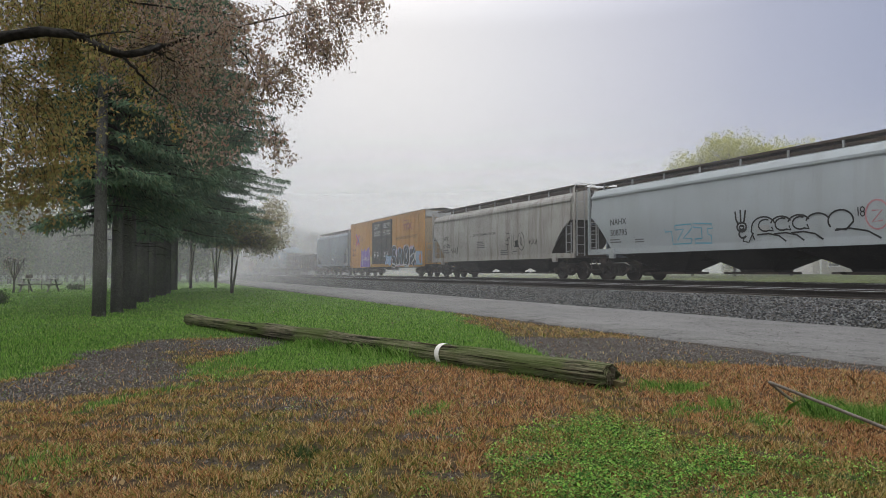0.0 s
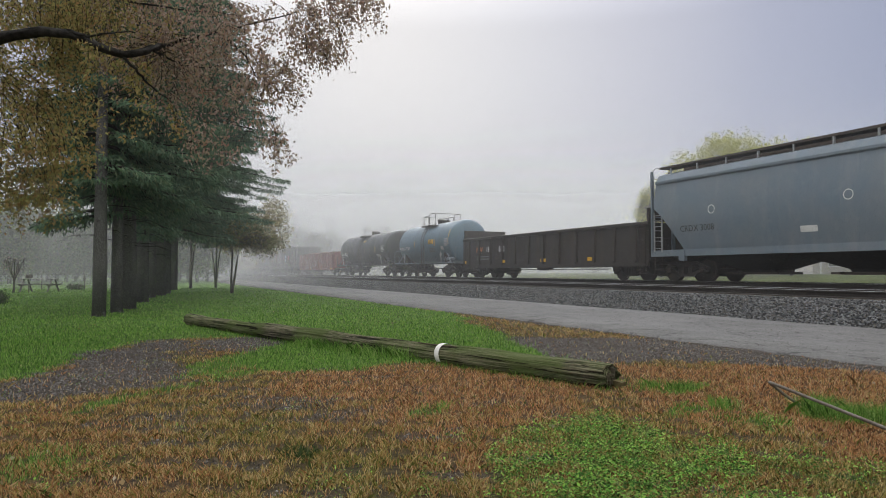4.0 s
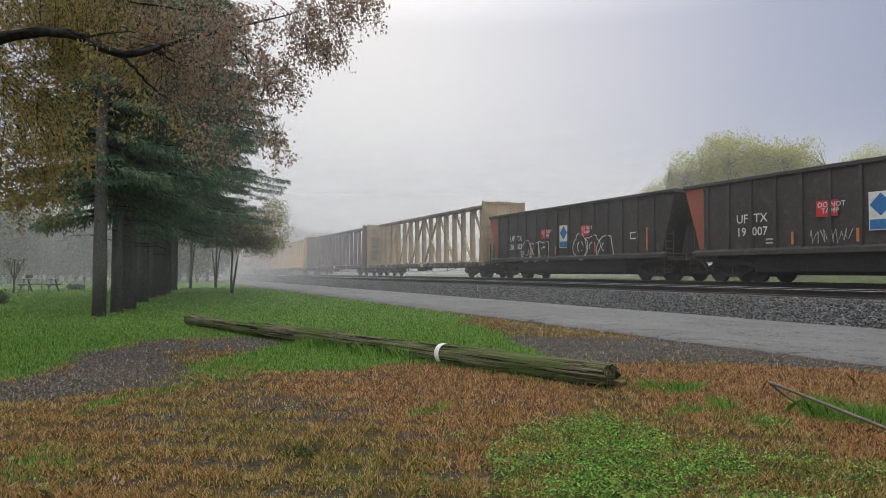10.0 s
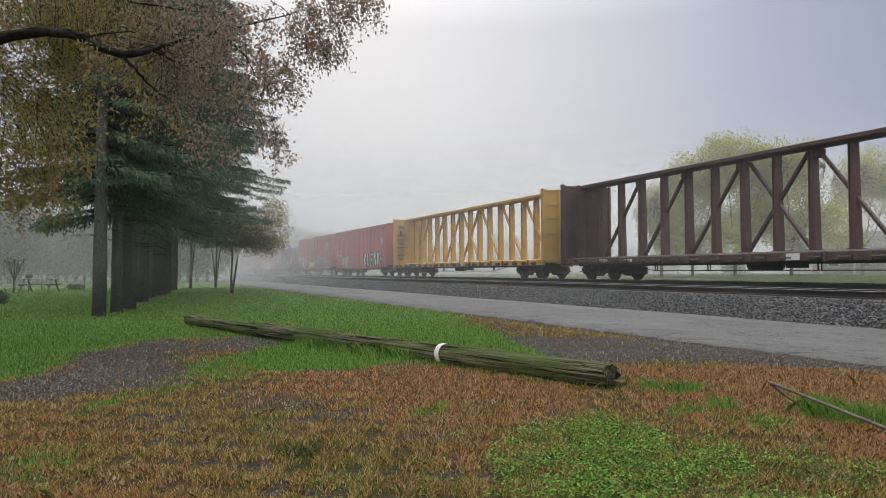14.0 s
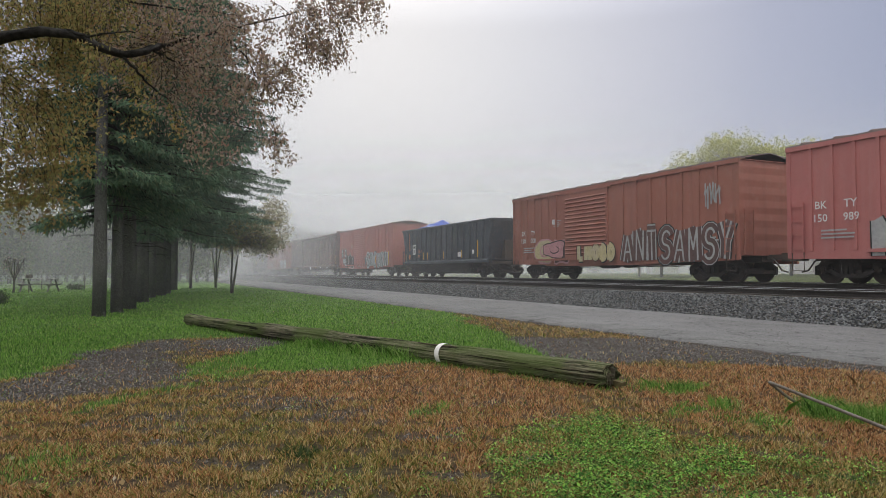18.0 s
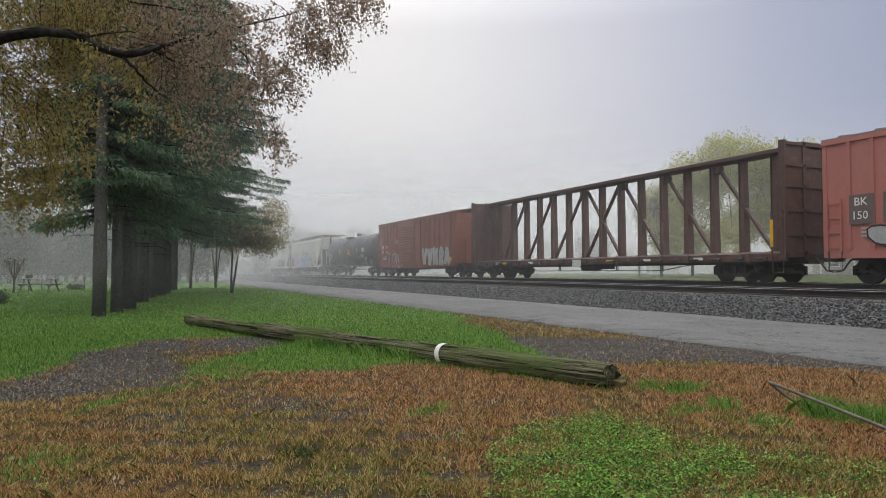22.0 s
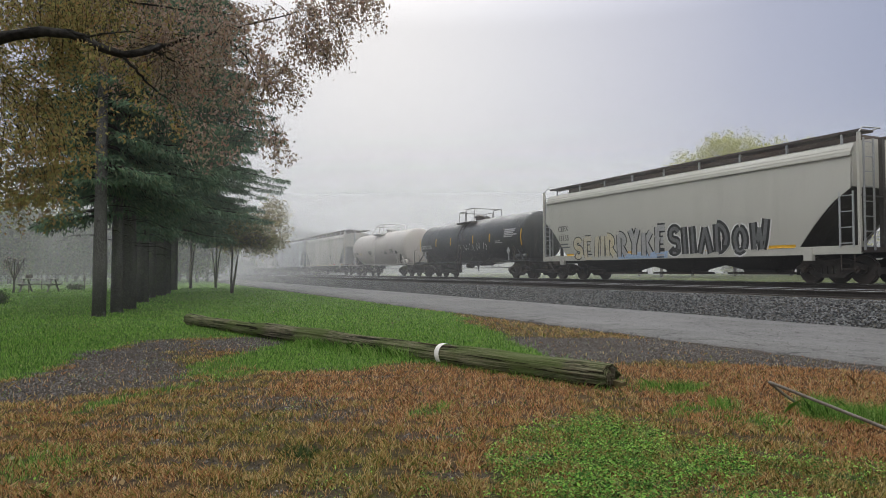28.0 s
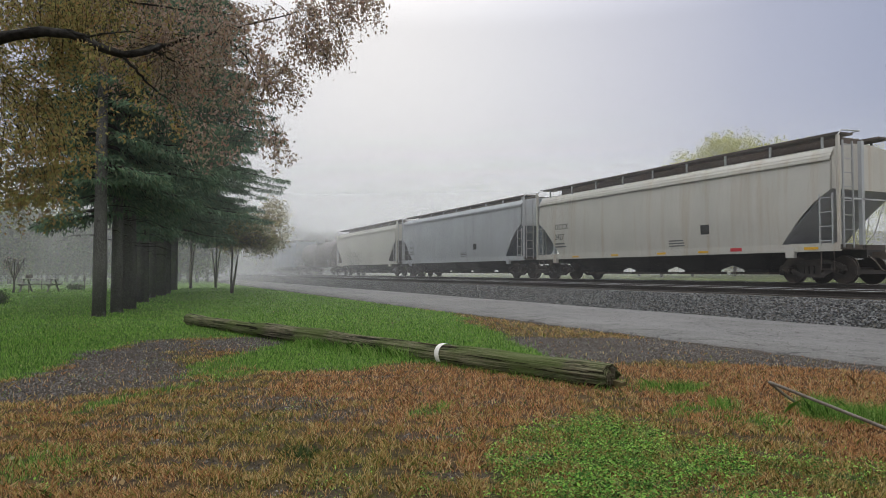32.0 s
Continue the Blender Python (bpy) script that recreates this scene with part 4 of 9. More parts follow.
def hopper(label, half, paint, rows=3, bays=3, ribs=True, slope_tone=None, top=4.60, eave=3.86, cut=1.75, low=0.97, board_paint=None, round_side=0.07):
    """A covered hopper car: bowed sides, slope sheets under the open ends, roof walk, ladders and outlet bays."""
    car = thing("covered_hopper", label, "hopper car", "cars of the freight train")
    w = 1.53
    # slope sheets and end braces: on most cars a darker tone than the sides
    sp = slope_tone or paint
    end = half - 0.28
    z0 = low + 0.24
    rise = min(0.52, top - 0.13 - eave)

    def reach(z):
        if z < z0:
            return w + 0.012
        t = min(1.0, (z - z0) / (eave - z0))
        return w - 0.02 + round_side * math.sin(math.pi * t)
    n = 8
    # side sheets, cut away at the ends above the trucks
    for s in (-1, 1):
        pts, faces = [], []
        for k in range(n + 1):
            z = z0 + (eave - z0) * k / n
            t = (z - z0) / (eave - z0)
            back = cut * (max(0.0, 1 - t / 0.62)) ** 0.75
            for j in range(2):
                r = reach(z) - 0.03 * j
                for e in (-1, 1):
                    pts.append((e * (end - back), s * r, z))
        for k in range(n):
            a, b = 4 * k, 4 * k + 4
            faces += [(a, a + 1, b + 1, b), (a + 2, b + 2, b + 3, a + 3), (a, b, b + 2, a + 2), (a + 1, a + 3, b + 3, b + 1)]
        sharpen(part("side_sheet", Geo().add(pts, faces), paint, car, smooth=True), 40)
    # roof: shoulders and slopes in one sheet
    prof = [(-w - 0.015, eave - 0.05), (-w - 0.015, eave), (-w + 0.02, eave + 0.10), (-1.36, eave + 0.1 + 0.45 * rise), (-0.75, eave + 0.93 * rise), (-0.45, eave + rise), (0.45, eave + rise), (0.75, eave + 0.93 * rise), (1.36, eave + 0.1 + 0.45 * rise), (w - 0.02, eave + 0.10), (w + 0.015, eave), (w + 0.015, eave - 0.05)]
    sharpen(part("roof", Geo().prism_x(prof, -end, end), paint, car, smooth=True), 30)
    if ribs:
        for z, out in ((eave - 0.03, 0.045), (eave + 0.06, 0.035), (eave + 0.16, 0.03)):
            y = -w - out + (0.0 if z < eave else (z - eave) * 0.55)
            part("side_moulding", Geo().box(-end, end, y, y + 0.09, z - 0.025, z + 0.025), paint, car)
    else:
        part("side_moulding", Geo().box(-end, end, -w - 0.04, -w + 0.05, eave - 0.02, eave + 0.07), paint, car)
    # hatch coaming and roof walk
    # dark steel hatch; its tone also stands for the shaded gap below the walk
    part("hatch_cover", Geo().box(-end + 0.4, end - 0.4, -0.42, 0.42, eave + rise - 0.02, top - 0.015), M_STEEL, car, "long roof hatch, its dark tone also standing for shade under the walk")
    bp = board_paint or M_PALE_STEEL
    for s in (-1, 1):
        y0, y1 = sorted((s * 0.62, s * 1.22))
        walkw = part("running_board", Geo().box(-end - 0.1, end + 0.1, y0, y1, top - 0.06, top), M_STEEL, car, "grated walkway along the roof")
        part("edge_strip", Geo().box(-end - 0.1, end + 0.1, s * 1.22 - 0.012, s * 1.22 + 0.012, top - 0.07, top + 0.015), M_STEEL, walkw)
        br = Geo().box(-0.03, 0.03, s * 1.19 - 0.03, s * 1.19 + 0.03, eave + 0.1 + 0.5 * rise, top - 0.01).mesh("walk_bracket", bp)
        k = 9
        for i in range(k):
            part("walk_bracket", br, None, walkw, at=pose(-end + 0.5 + (2 * end - 1.0) * i / (k - 1), 0, 0))
    # ends: end sheet, slope sheet, frame, ladders
    for s in (-1, 1):
        part("end_sheet", Geo().prism_x([(-w + 0.05, 2.9), (w - 0.05, 2.9), (w - 0.05, eave), (0.75, eave + 0.9 * rise), (-0.75, eave + 0.9 * rise), (-w + 0.05, eave)], *sorted((s * (end + 0.015), s * (end - 0.06)))), paint, car)
        a, b, th = (s * (end - 0.02), 2.95), (s * (end - cut - 0.35), 1.0), 0.06
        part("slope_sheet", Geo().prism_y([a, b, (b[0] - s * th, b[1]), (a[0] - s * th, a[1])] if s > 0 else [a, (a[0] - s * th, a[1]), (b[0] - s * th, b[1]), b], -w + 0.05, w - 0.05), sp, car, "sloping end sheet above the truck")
        part("end_post", Geo().box(*sorted((s * half, s * (half - 0.08))), -w - 0.03, -w + 0.06, low, top - 0.15), paint, car)
        part("end_post", Geo().box(*sorted((s * half, s * (half - 0.13))), w - 0.10, w + 0.03, low, top - 0.15), paint, car)
        part("end_platform", Geo().box(*sorted((s * half, s * (half - 1.5))), -w, w, low + 0.05, low + 0.20), M_STEEL, car)
        part("end_brace", Geo().box(*sorted((s * half, s * (half - 0.05))), -w, w, 2.57, 2.62).box(*sorted((s * half, s * (half - 0.12))), -0.5, -0.38, 1.1, top - 0.25), sp, car)
        part("end_handrail", Geo().tube([(s * (half - 0.06), -w, top - 0.2), (s * (half - 0.06), -w + 0.2, top + 0.02), (s * (half - 0.06), -0.5, top + 0.06), (s * (half - 0.4), -0.5, top + 0.04)], 0.022, 5), M_PALE_STEEL, car)
        ladder(car, s * (half - 0.42), -w - 0.03, low + 0.2, 2.75, 0.42, M_PALE_STEEL, 4)
        ladder(car, s * (half + 0.02), -w + 0.36, low + 0.1, top - 0.3, 0.44, M_PALE_STEEL, 8, "y")
        stirrup(car, s * (half - 0.42), -w, 0.45, low, 0.42, M_STEEL)
        part("jacking_pad", Geo().box(*sorted((s * (half - 1.55), s * (half - 1.85))), -w - 0.05, -w + 0.1, low - 0.18, low + 0.22), paint, car)
    # side sills
    for s in (-1, 1):
        part("side_sill", Geo().box(-half + 0.02, half - 0.02, *sorted((s * (w - 0.06), s * (w + 0.01))), low, low + 0.25), paint, car)
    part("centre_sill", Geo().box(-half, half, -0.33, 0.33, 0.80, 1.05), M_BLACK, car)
    # outlet bays
    inner = end - cut - 0.45
    wbay = 2 * inner / bays
    for k in range(bays):
        x = -inner + wbay * (k + 0.5)
        g = Geo()
        h0 = wbay * 0.5 - 0.03
        rings = []
        for z, hx, hy in ((low + 0.15, h0, w - 0.12), (low - 0.02, h0, w - 0.14), (0.46, h0 * 0.36, 0.48), (0.36, h0 * 0.34, 0.45)):
            rings.append([(x - hx, -hy, z), (x + hx, -hy, z), (x + hx, hy, z), (x - hx, hy, z)])
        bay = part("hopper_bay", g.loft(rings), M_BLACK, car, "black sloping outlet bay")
        part("outlet_gate", Geo().box(x - h0 * 0.46, x + h0 * 0.46, -0.6, 0.6, 0.28, 0.37).box(x - h0 * 0.54, x - h0 * 0.4, -0.85, -0.55, 0.29, 0.36), M_STEEL, bay)
    running_gear(car, half, 1.35, 0.62)
    return car, Side(car, reach)


def tank_car(label, half, paint, R=1.46, axis=2.46, dome_x=0.0, rail_paint=None, frame_paint=None, shell_in=0.85, sump=False):
    """half: half the length over the end platforms; the shell's heads lie shell_in further in."""
    car = thing("tank_car", label, "tank car", "cars of the freight train")
    rp, fp = rail_paint or M_STEEL, frame_paint or paint
    hs = half - shell_in
    rings, n = [], 40
    for x, r in [(-hs, 0.02), (-hs + 0.05, 0.45), (-hs + 0.12, 0.71), (-hs + 0.20, 0.87), (-hs + 0.28, 0.955), (-hs + 0.35, 0.99), (-hs + 0.42, 1.0), (-hs * 0.5, 1.0), (0, 1.0), (hs * 0.5, 1.0), (hs - 0.42, 1.0), (hs - 0.35, 0.99), (hs - 0.28, 0.955), (hs - 0.20, 0.87), (hs - 0.12, 0.71), (hs - 0.05, 0.45), (hs, 0.02)]:
        rings.append([(x, R * r * math.cos(k * math.tau / n), axis + R * r * math.sin(k * math.tau / n)) for k in range(n)])
    shell = part("tank_shell", Geo().loft(rings), paint, car, smooth=True)
    for x in (-hs + 0.5, -hs * 0.36, hs * 0.36, hs - 0.5):
        band = [[(x + d, (R + e) * math.cos(k * math.tau / n), axis + (R + e) * math.sin(k * math.tau / n)) for k in range(n)] for d, e in ((-0.02, -0.002), (-0.012, 0.006), (0.012, 0.006), (0.02, -0.002))]
        part("weld_seam", Geo().loft(band, caps=False), paint, shell, smooth=True)
    top = axis + R
    # manway, fittings, platform and railing on top
    part("manway", Geo().loft([[(dome_x + r * math.cos(k * math.tau / 16), r * math.sin(k * math.tau / 16), z) for k in range(16)] for r, z in ((0.30, top - 0.1), (0.30, top + 0.16), (0.36, top + 0.17), (0.36, top + 0.23), (0.27, top + 0.30))]), rp, car)
    part("valve_housing", Geo().box(dome_x + 0.62, dome_x + 0.98, -0.2, 0.2, top - 0.08, top + 0.17).tube([(dome_x + 0.5, 0.25, top - 0.05), (dome_x + 0.5, 0.25, top + 0.26)], 0.05, 8), rp, car)
    part("platform", Geo().box(dome_x - 1.05, dome_x + 1.05, -1.2, -0.42, top - 0.22, top - 0.17).box(dome_x - 1.05, dome_x + 1.05, 0.42, 1.2, top - 0.22, top - 0.17).box(dome_x - 1.05, dome_x - 0.95, -1.2, 1.2, top - 0.28, top - 0.18).box(dome_x + 0.95, dome_x + 1.05, -1.2, 1.2, top - 0.28, top - 0.18), rp, car)
    rail = Geo()
    zr = top + 0.66
    # two frames of tube, the one ahead a little higher
    for x0, x1, zt in ((-1.02, -0.12, zr - 0.14), (0.02, 1.12, zr)):
        for s in (-1, 1):
            rail.tube([(dome_x + x0, s * 1.0, top - 0.3), (dome_x + x0, s * 1.0, zt - 0.06), (dome_x + x0 + 0.06, s * 1.0, zt), (dome_x + x1 - 0.06, s * 1.0, zt), (dome_x + x1, s * 1.0, zt - 0.06), (dome_x + x1, s * 1.0, top - 0.3)], 0.024, 6)
        e = x0 if x0 < -0.5 else x1
        rail.tube([(dome_x + e, -1.0, zt - 0.02), (dome_x + e, 1.0, zt - 0.02)], 0.022, 6)
    part("railing", rail, rp, car, "tubular steel safety railing")
    # side ladder that follows the shell
    lad = Geo()
    for e in (-0.22, 0.22):
        pts = [(dome_x + e, -(R + 0.10) * math.cos(a) - 0.0, axis + (R + 0.10) * math.sin(a)) for a in [radians(q) for q in range(-18, 58, 8)]]
        lad.tube([(dome_x + e, -1.52, 0.55), (dome_x + e, -1.55, 1.5)] + pts, 0.02, 5)
    for z in np.arange(0.62, 1.9, 0.3):
        lad.tube([(dome_x - 0.22, -1.54, z), (dome_x + 0.22, -1.54, z)], 0.014, 5)
    for q in range(-14, 60, 11):
        a = radians(q)
        lad.tube([(dome_x - 0.22, -(R + 0.1) * math.cos(a), axis + (R + 0.1) * math.sin(a)), (dome_x + 0.22, -(R + 0.1) * math.cos(a), axis + (R + 0.1) * math.sin(a))], 0.014, 5)
    part("ladder", lad, rp, car)
    # stub sills, saddles, end platforms, walkway bars along both sides
    for s in (-1, 1):
        part("stub_sill", Geo().box(*sorted((s * half, s * (half - 3.6))), -0.36, 0.36, 0.72, 1.05), M_TRUCK, car)
        part("saddle", Geo().prism_x([(-1.2, 1.0), (1.2, 1.0), (1.32, 1.9), (0.7, 1.25), (-0.7, 1.25), (-1.32, 1.9)], *sorted((s * (half - 1.95), s * (half - 2.25)))), M_TRUCK, car)
        part("end_platform", Geo().box(*sorted((s * half, s * (half - 1.1))), -1.5, 1.5, 0.99, 1.05).box(*sorted((s * half, s * (half - 0.08))), -1.5, 1.5, 0.92, 1.10), fp, car)
        part("end_handrail", Geo().tube([(s * (half - 0.05), -1.48, 1.0), (s * (half - 0.05), -1.48, 1.95), (s * (half - 0.05), -1.30, 2.02), (s * (half - 0.05), 1.30, 2.02), (s * (half - 0.05), 1.48, 1.95), (s * (half - 0.05), 1.48, 1.0)], 0.024, 6).tube([(s * (half - 1.0), -1.48, 1.0), (s * (half - 1.0), -1.48, 1.55), (s * (half - 0.72), -1.48, 1.62)], 0.022, 6), fp, car)
        stirrup(car, s * (half - 0.3), -1.48, 0.42, 1.0, 0.4, M_STEEL)
        part("air_reservoir", Geo().tube([(s * (half - 2.0), -1.12, 1.24), (s * (half - 1.95), -1.12, 1.24), (s * (half - 1.2), -1.12, 1.24), (s * (half - 1.15), -1.12, 1.24)], 0.15, 12), fp, car, smooth=True) if s > 0 else None
        part("placard_holder", Geo().prism_y([(s * (half - 2.3), 1.34), (s * (half - 2.1), 1.56), (s * (half - 2.3), 1.78), (s * (half - 2.5), 1.56)][::s], -1.53, -1.515).box(*sorted((s * (half - 2.27), s * (half - 2.33))), -1.51, -1.47, 1.0, 1.4), rp if rail_paint else M_PALE_STEEL, car, "diamond placard in a steel holder")
        part("grab_ladder", Geo().beam((s * (half - 0.72), -1.45, 0.95), (s * (half - 1.55), -1.35, 1.62), 0.05, 0.05), fp, car)
    for s in (-1, 1):
        bar = Geo().box(-half + 1.1, half - 1.1, s * 1.48 - 0.03, s * 1.48 + 0.03, 0.98, 1.04)
        for k in range(6):
            x = (-0.75 + 0.3 * k) * hs
            bar.beam((x, s * 1.46, 1.02), (x + 0.12, s * (R - 0.18), 1.42), 0.03, 0.03)
        part("walkway_bar", bar, fp, car, "thin running bar along the tank's side")
    under = Geo().tube([(-half + 3.4, -0.6, 0.62), (half - 3.4, -0.6, 0.62)], 0.022, 5).tube([(-half + 3.4, -1.2, 0.86), (half - 3.4, -1.2, 0.86)], 0.018, 5)
    for x in np.arange(-half + 3.6, half - 3.4, 0.9):
        under.tube([(x, -1.2, 0.98), (x, -1.2, 0.68), (x + 0.3, -1.2, 0.68)], 0.014, 4)
    under.tube([(-0.9 - 0.6, -0.3, 0.80), (-0.2 - 0.6, -0.3, 0.80)], 0.16, 10).box(-2.4, -2.0, -0.9, -0.5, 0.6, 0.95)
    part("brake_piping", under, M_BLACK, car)
    if sump:
        part("sump", Geo().prism_y([(-1.1, 1.02), (1.1, 1.02), (0.5, 0.78), (-0.5, 0.78)], -0.5, 0.5).tube([(0, -0.3, 0.8), (0, -0.3, 0.45)], 0.05, 6), paint, car)
    running_gear(car, half, 2.0, 0.62)

    def reach(z):
        return math.sqrt(max(0.01, R * R - (z - axis) ** 2))
    return car, Side(car, reach)


def heap(car, half, z, seed, material, label, height=0.35, name="scrap_load"):
    """A load of scrap pieces that shows above a gondola's sides."""
    g, r = Geo(), random.Random(seed)
    g.box(-half + 0.3, half - 0.3, -1.35, 1.35, z - 0.35, z - 0.05)
    for _ in range(160):
        x, y = r.uniform(-half + 0.6, half - 0.6), r.uniform(-1.2, 1.2)
        h = height * (0.35 + 0.65 * abs(math.sin(x * 0.8 + seed))) * r.uniform(0.5, 1.0)
        a = Vector((r.uniform(-0.7, 0.7), r.uniform(-0.4, 0.4), r.uniform(-0.08, 0.12)))
        c = Vector((x, y, z - 0.1 + h * 0.5))
        g.beam(c - a, c + a, r.uniform(0.1, 0.5), r.uniform(0.03, 0.16))
    return solid_on(car, name, g, material, label)


LOADS = []


def solid_on(car, name, g, material, label):
    """A load that rides in a car: a thing of its own that moves with it."""
    ob = solid(name, g, material, label, "load")
    LOADS.append((ob, car))
    return ob


def gondola(label, half, paint, top=2.40, sill=0.60, posts=13, tail=None):
    car = thing("gondola", label, "gondola", "cars of the freight train")
    w = 1.48
    g = Geo().box(-half, half, -w, -w + 0.05, sill + 0.2, top).box(-half, half, w - 0.05, w, sill + 0.2, top)
    part("side", g, paint, car)
    part("floor", Geo().box(-half + 0.02, half - 0.02, -w + 0.051, w - 0.051, 0.95, 1.1), M_STEEL, car)
    for s in (-1, 1):
        part("end_wall", Geo().box(*sorted((s * half, s * (half - 0.06))), -w + 0.05, w - 0.05, sill + 0.2, top).box(*sorted((s * half, s * (half + 0.06))), -w + 0.1, w - 0.1, 1.2, 1.3).box(*sorted((s * half, s * (half + 0.06))), -w + 0.1, w - 0.1, 1.75, 1.85), paint, car)
        part("top_chord", Geo().chamfered(-half - 0.03, half + 0.03, *sorted((s * (w - 0.07), s * (w + 0.09))), top - 0.10, top + 0.06), paint, car)
        part("side_sill", Geo().box(-half, half, *sorted((s * (w - 0.02), s * (w + 0.06))), sill, sill + 0.22), paint, car)
        ladder(car, s * (half - 0.35), -w - 0.09, sill + 0.1, top - 0.1, 0.42, paint, 4)
        stirrup(car, s * (half - 0.35), -w - 0.03, 0.3, sill + 0.05, 0.42, M_STEEL)
    post = Geo().prism_x([(-w - 0.12, sill + 0.24), (-w, sill + 0.06), (-w, top - 0.1), (-w - 0.08, top - 0.1)], -0.08, 0.08).mesh("side_post", paint)
    for k in range(posts):
        x = -half + 0.75 + (2 * half - 1.5) * k / (posts - 1)
        part("side_post", post, None, car, at=pose(x, 0, 0))
        part("side_post", post, None, car, at=pose(x, 0, 0, 0, 0, 180))
    part("centre_sill", Geo().box(-half, half, -0.35, 0.35, 0.68, 0.97), M_STEEL, car)
    part("brake_gear", Geo().tube([(-0.9, -0.7, 0.62), (0.2, -0.7, 0.62)], 0.18, 10).tube([(-half + 3.4, -0.75, 0.5), (half - 3.4, -0.75, 0.5)], 0.02, 5), M_STEEL, car)
    if tail:
        for s in tail:
            part("raised_end_panel", Geo().box(*sorted((s * (half - 0.02), s * (half - 0.12))), -w, w, top + 0.06, top + 0.6), paint, car)
    running_gear(car, half, 1.75, 0.8)
    return car, Side(car, lambda z: w)


def tub_gondola(label, half, paint, end_paint, top=3.58, posts=14, sill=0.95):
    """A high-sided gondola with a bathtub floor, a shelf along the sill and ends that lean out."""
    car = thing("high_side_gondola", label, "gondola", "cars of the freight train")
    w, lean = 1.5, 0.75
    for s in (-1, 1):
        part("side", Geo().prism_y([(-half + lean, sill + 0.2), (half - lean, sill + 0.2), (half, top), (-half, top)], *sorted((s * (w - 0.05), s * w))), paint, car)
        part("top_chord", Geo().chamfered(-half, half, *sorted((s * (w - 0.08), s * (w + 0.08))), top - 0.08, top + 0.06), paint, car)
        part("side_sill", Geo().prism_x([(s * (w + 0.17), sill), (s * (w + 0.17), sill + 0.14), (s * (w - 0.03), sill + 0.24), (s * (w - 0.03), sill)][::s], -half + 0.5, half - 0.5), paint, car)
    for s in (-1, 1):
        a, b = (s * (half - 0.02), top), (s * (half - lean), sill + 0.2)
        part("leaning_end", Geo().prism_y([a, b, (b[0] - s * 0.06, b[1]), (a[0] - s * 0.06, a[1])][::s], -w + 0.05, w - 0.05).box(*sorted((s * (half - 0.1), s * (half - 0.02))), -w + 0.05, w - 0.05, top - 0.1, top + 0.06), paint, car)
        part("end_gusset", Geo().prism_y([(s * (half - 0.03), top - 0.1), (s * (half - lean), sill + 0.24), (s * (half - lean - 0.2), sill + 0.24), (s * (half - lean - 0.2), top - 0.1)][::-s], -w - 0.012, -w - 0.002), end_paint if s < 0 else paint, car)
        part("end_platform", Geo().box(*sorted((s * (half - 0.2), s * (half - 1.5))), -w + 0.1, w - 0.1, sill - 0.1, sill + 0.05).box(*sorted((s * (half - 0.25), s * (half - 0.75))), -0.5, 0.5, 1.1, 2.3), M_STEEL, car)
        ladder(car, s * (half - 0.3), -w - 0.02, sill - 0.1, 2.0, 0.42, paint, 4)
        stirrup(car, s * (half - 0.45), -w, 0.35, sill, 0.42, M_STEEL)
    post = Geo().prism_x([(-w - 0.12, sill + 0.24), (-w, sill + 0.2), (-w, top - 0.08), (-w - 0.07, top - 0.08)], -0.05, 0.05).mesh("side_post", paint)
    a = half - lean - 0.42
    for k in range(posts):
        x = -a + 2 * a * k / (posts - 1)
        part("side_post", post, None, car, at=pose(x, 0, 0))
        part("side_post", post, None, car, at=pose(x, 0, 0, 0, 0, 180))
    tub = half - 3.1
    part("bathtub_floor", Geo().prism_x([(-w + 0.05, sill + 0.05), (-w + 0.12, 0.38), (-1.2, 0.26), (1.2, 0.26), (w - 0.12, 0.38), (w - 0.05, sill + 0.05)], -tub, tub).prism_x([(-w + 0.1, sill), (w - 0.1, sill), (w - 0.1, sill + 0.15), (-w + 0.1, sill + 0.15)], -half + 1.2, half - 1.2), M_BLACK, car, "black bathtub-shaped floor between the trucks")
    part("centre_sill", Geo().box(-half + 0.4, half - 0.4, -0.35, 0.35, 0.70, 0.94), M_STEEL, car)
    running_gear(car, half, 1.8, 0.6)
    return car, Side(car, lambda z: w + 0.07)


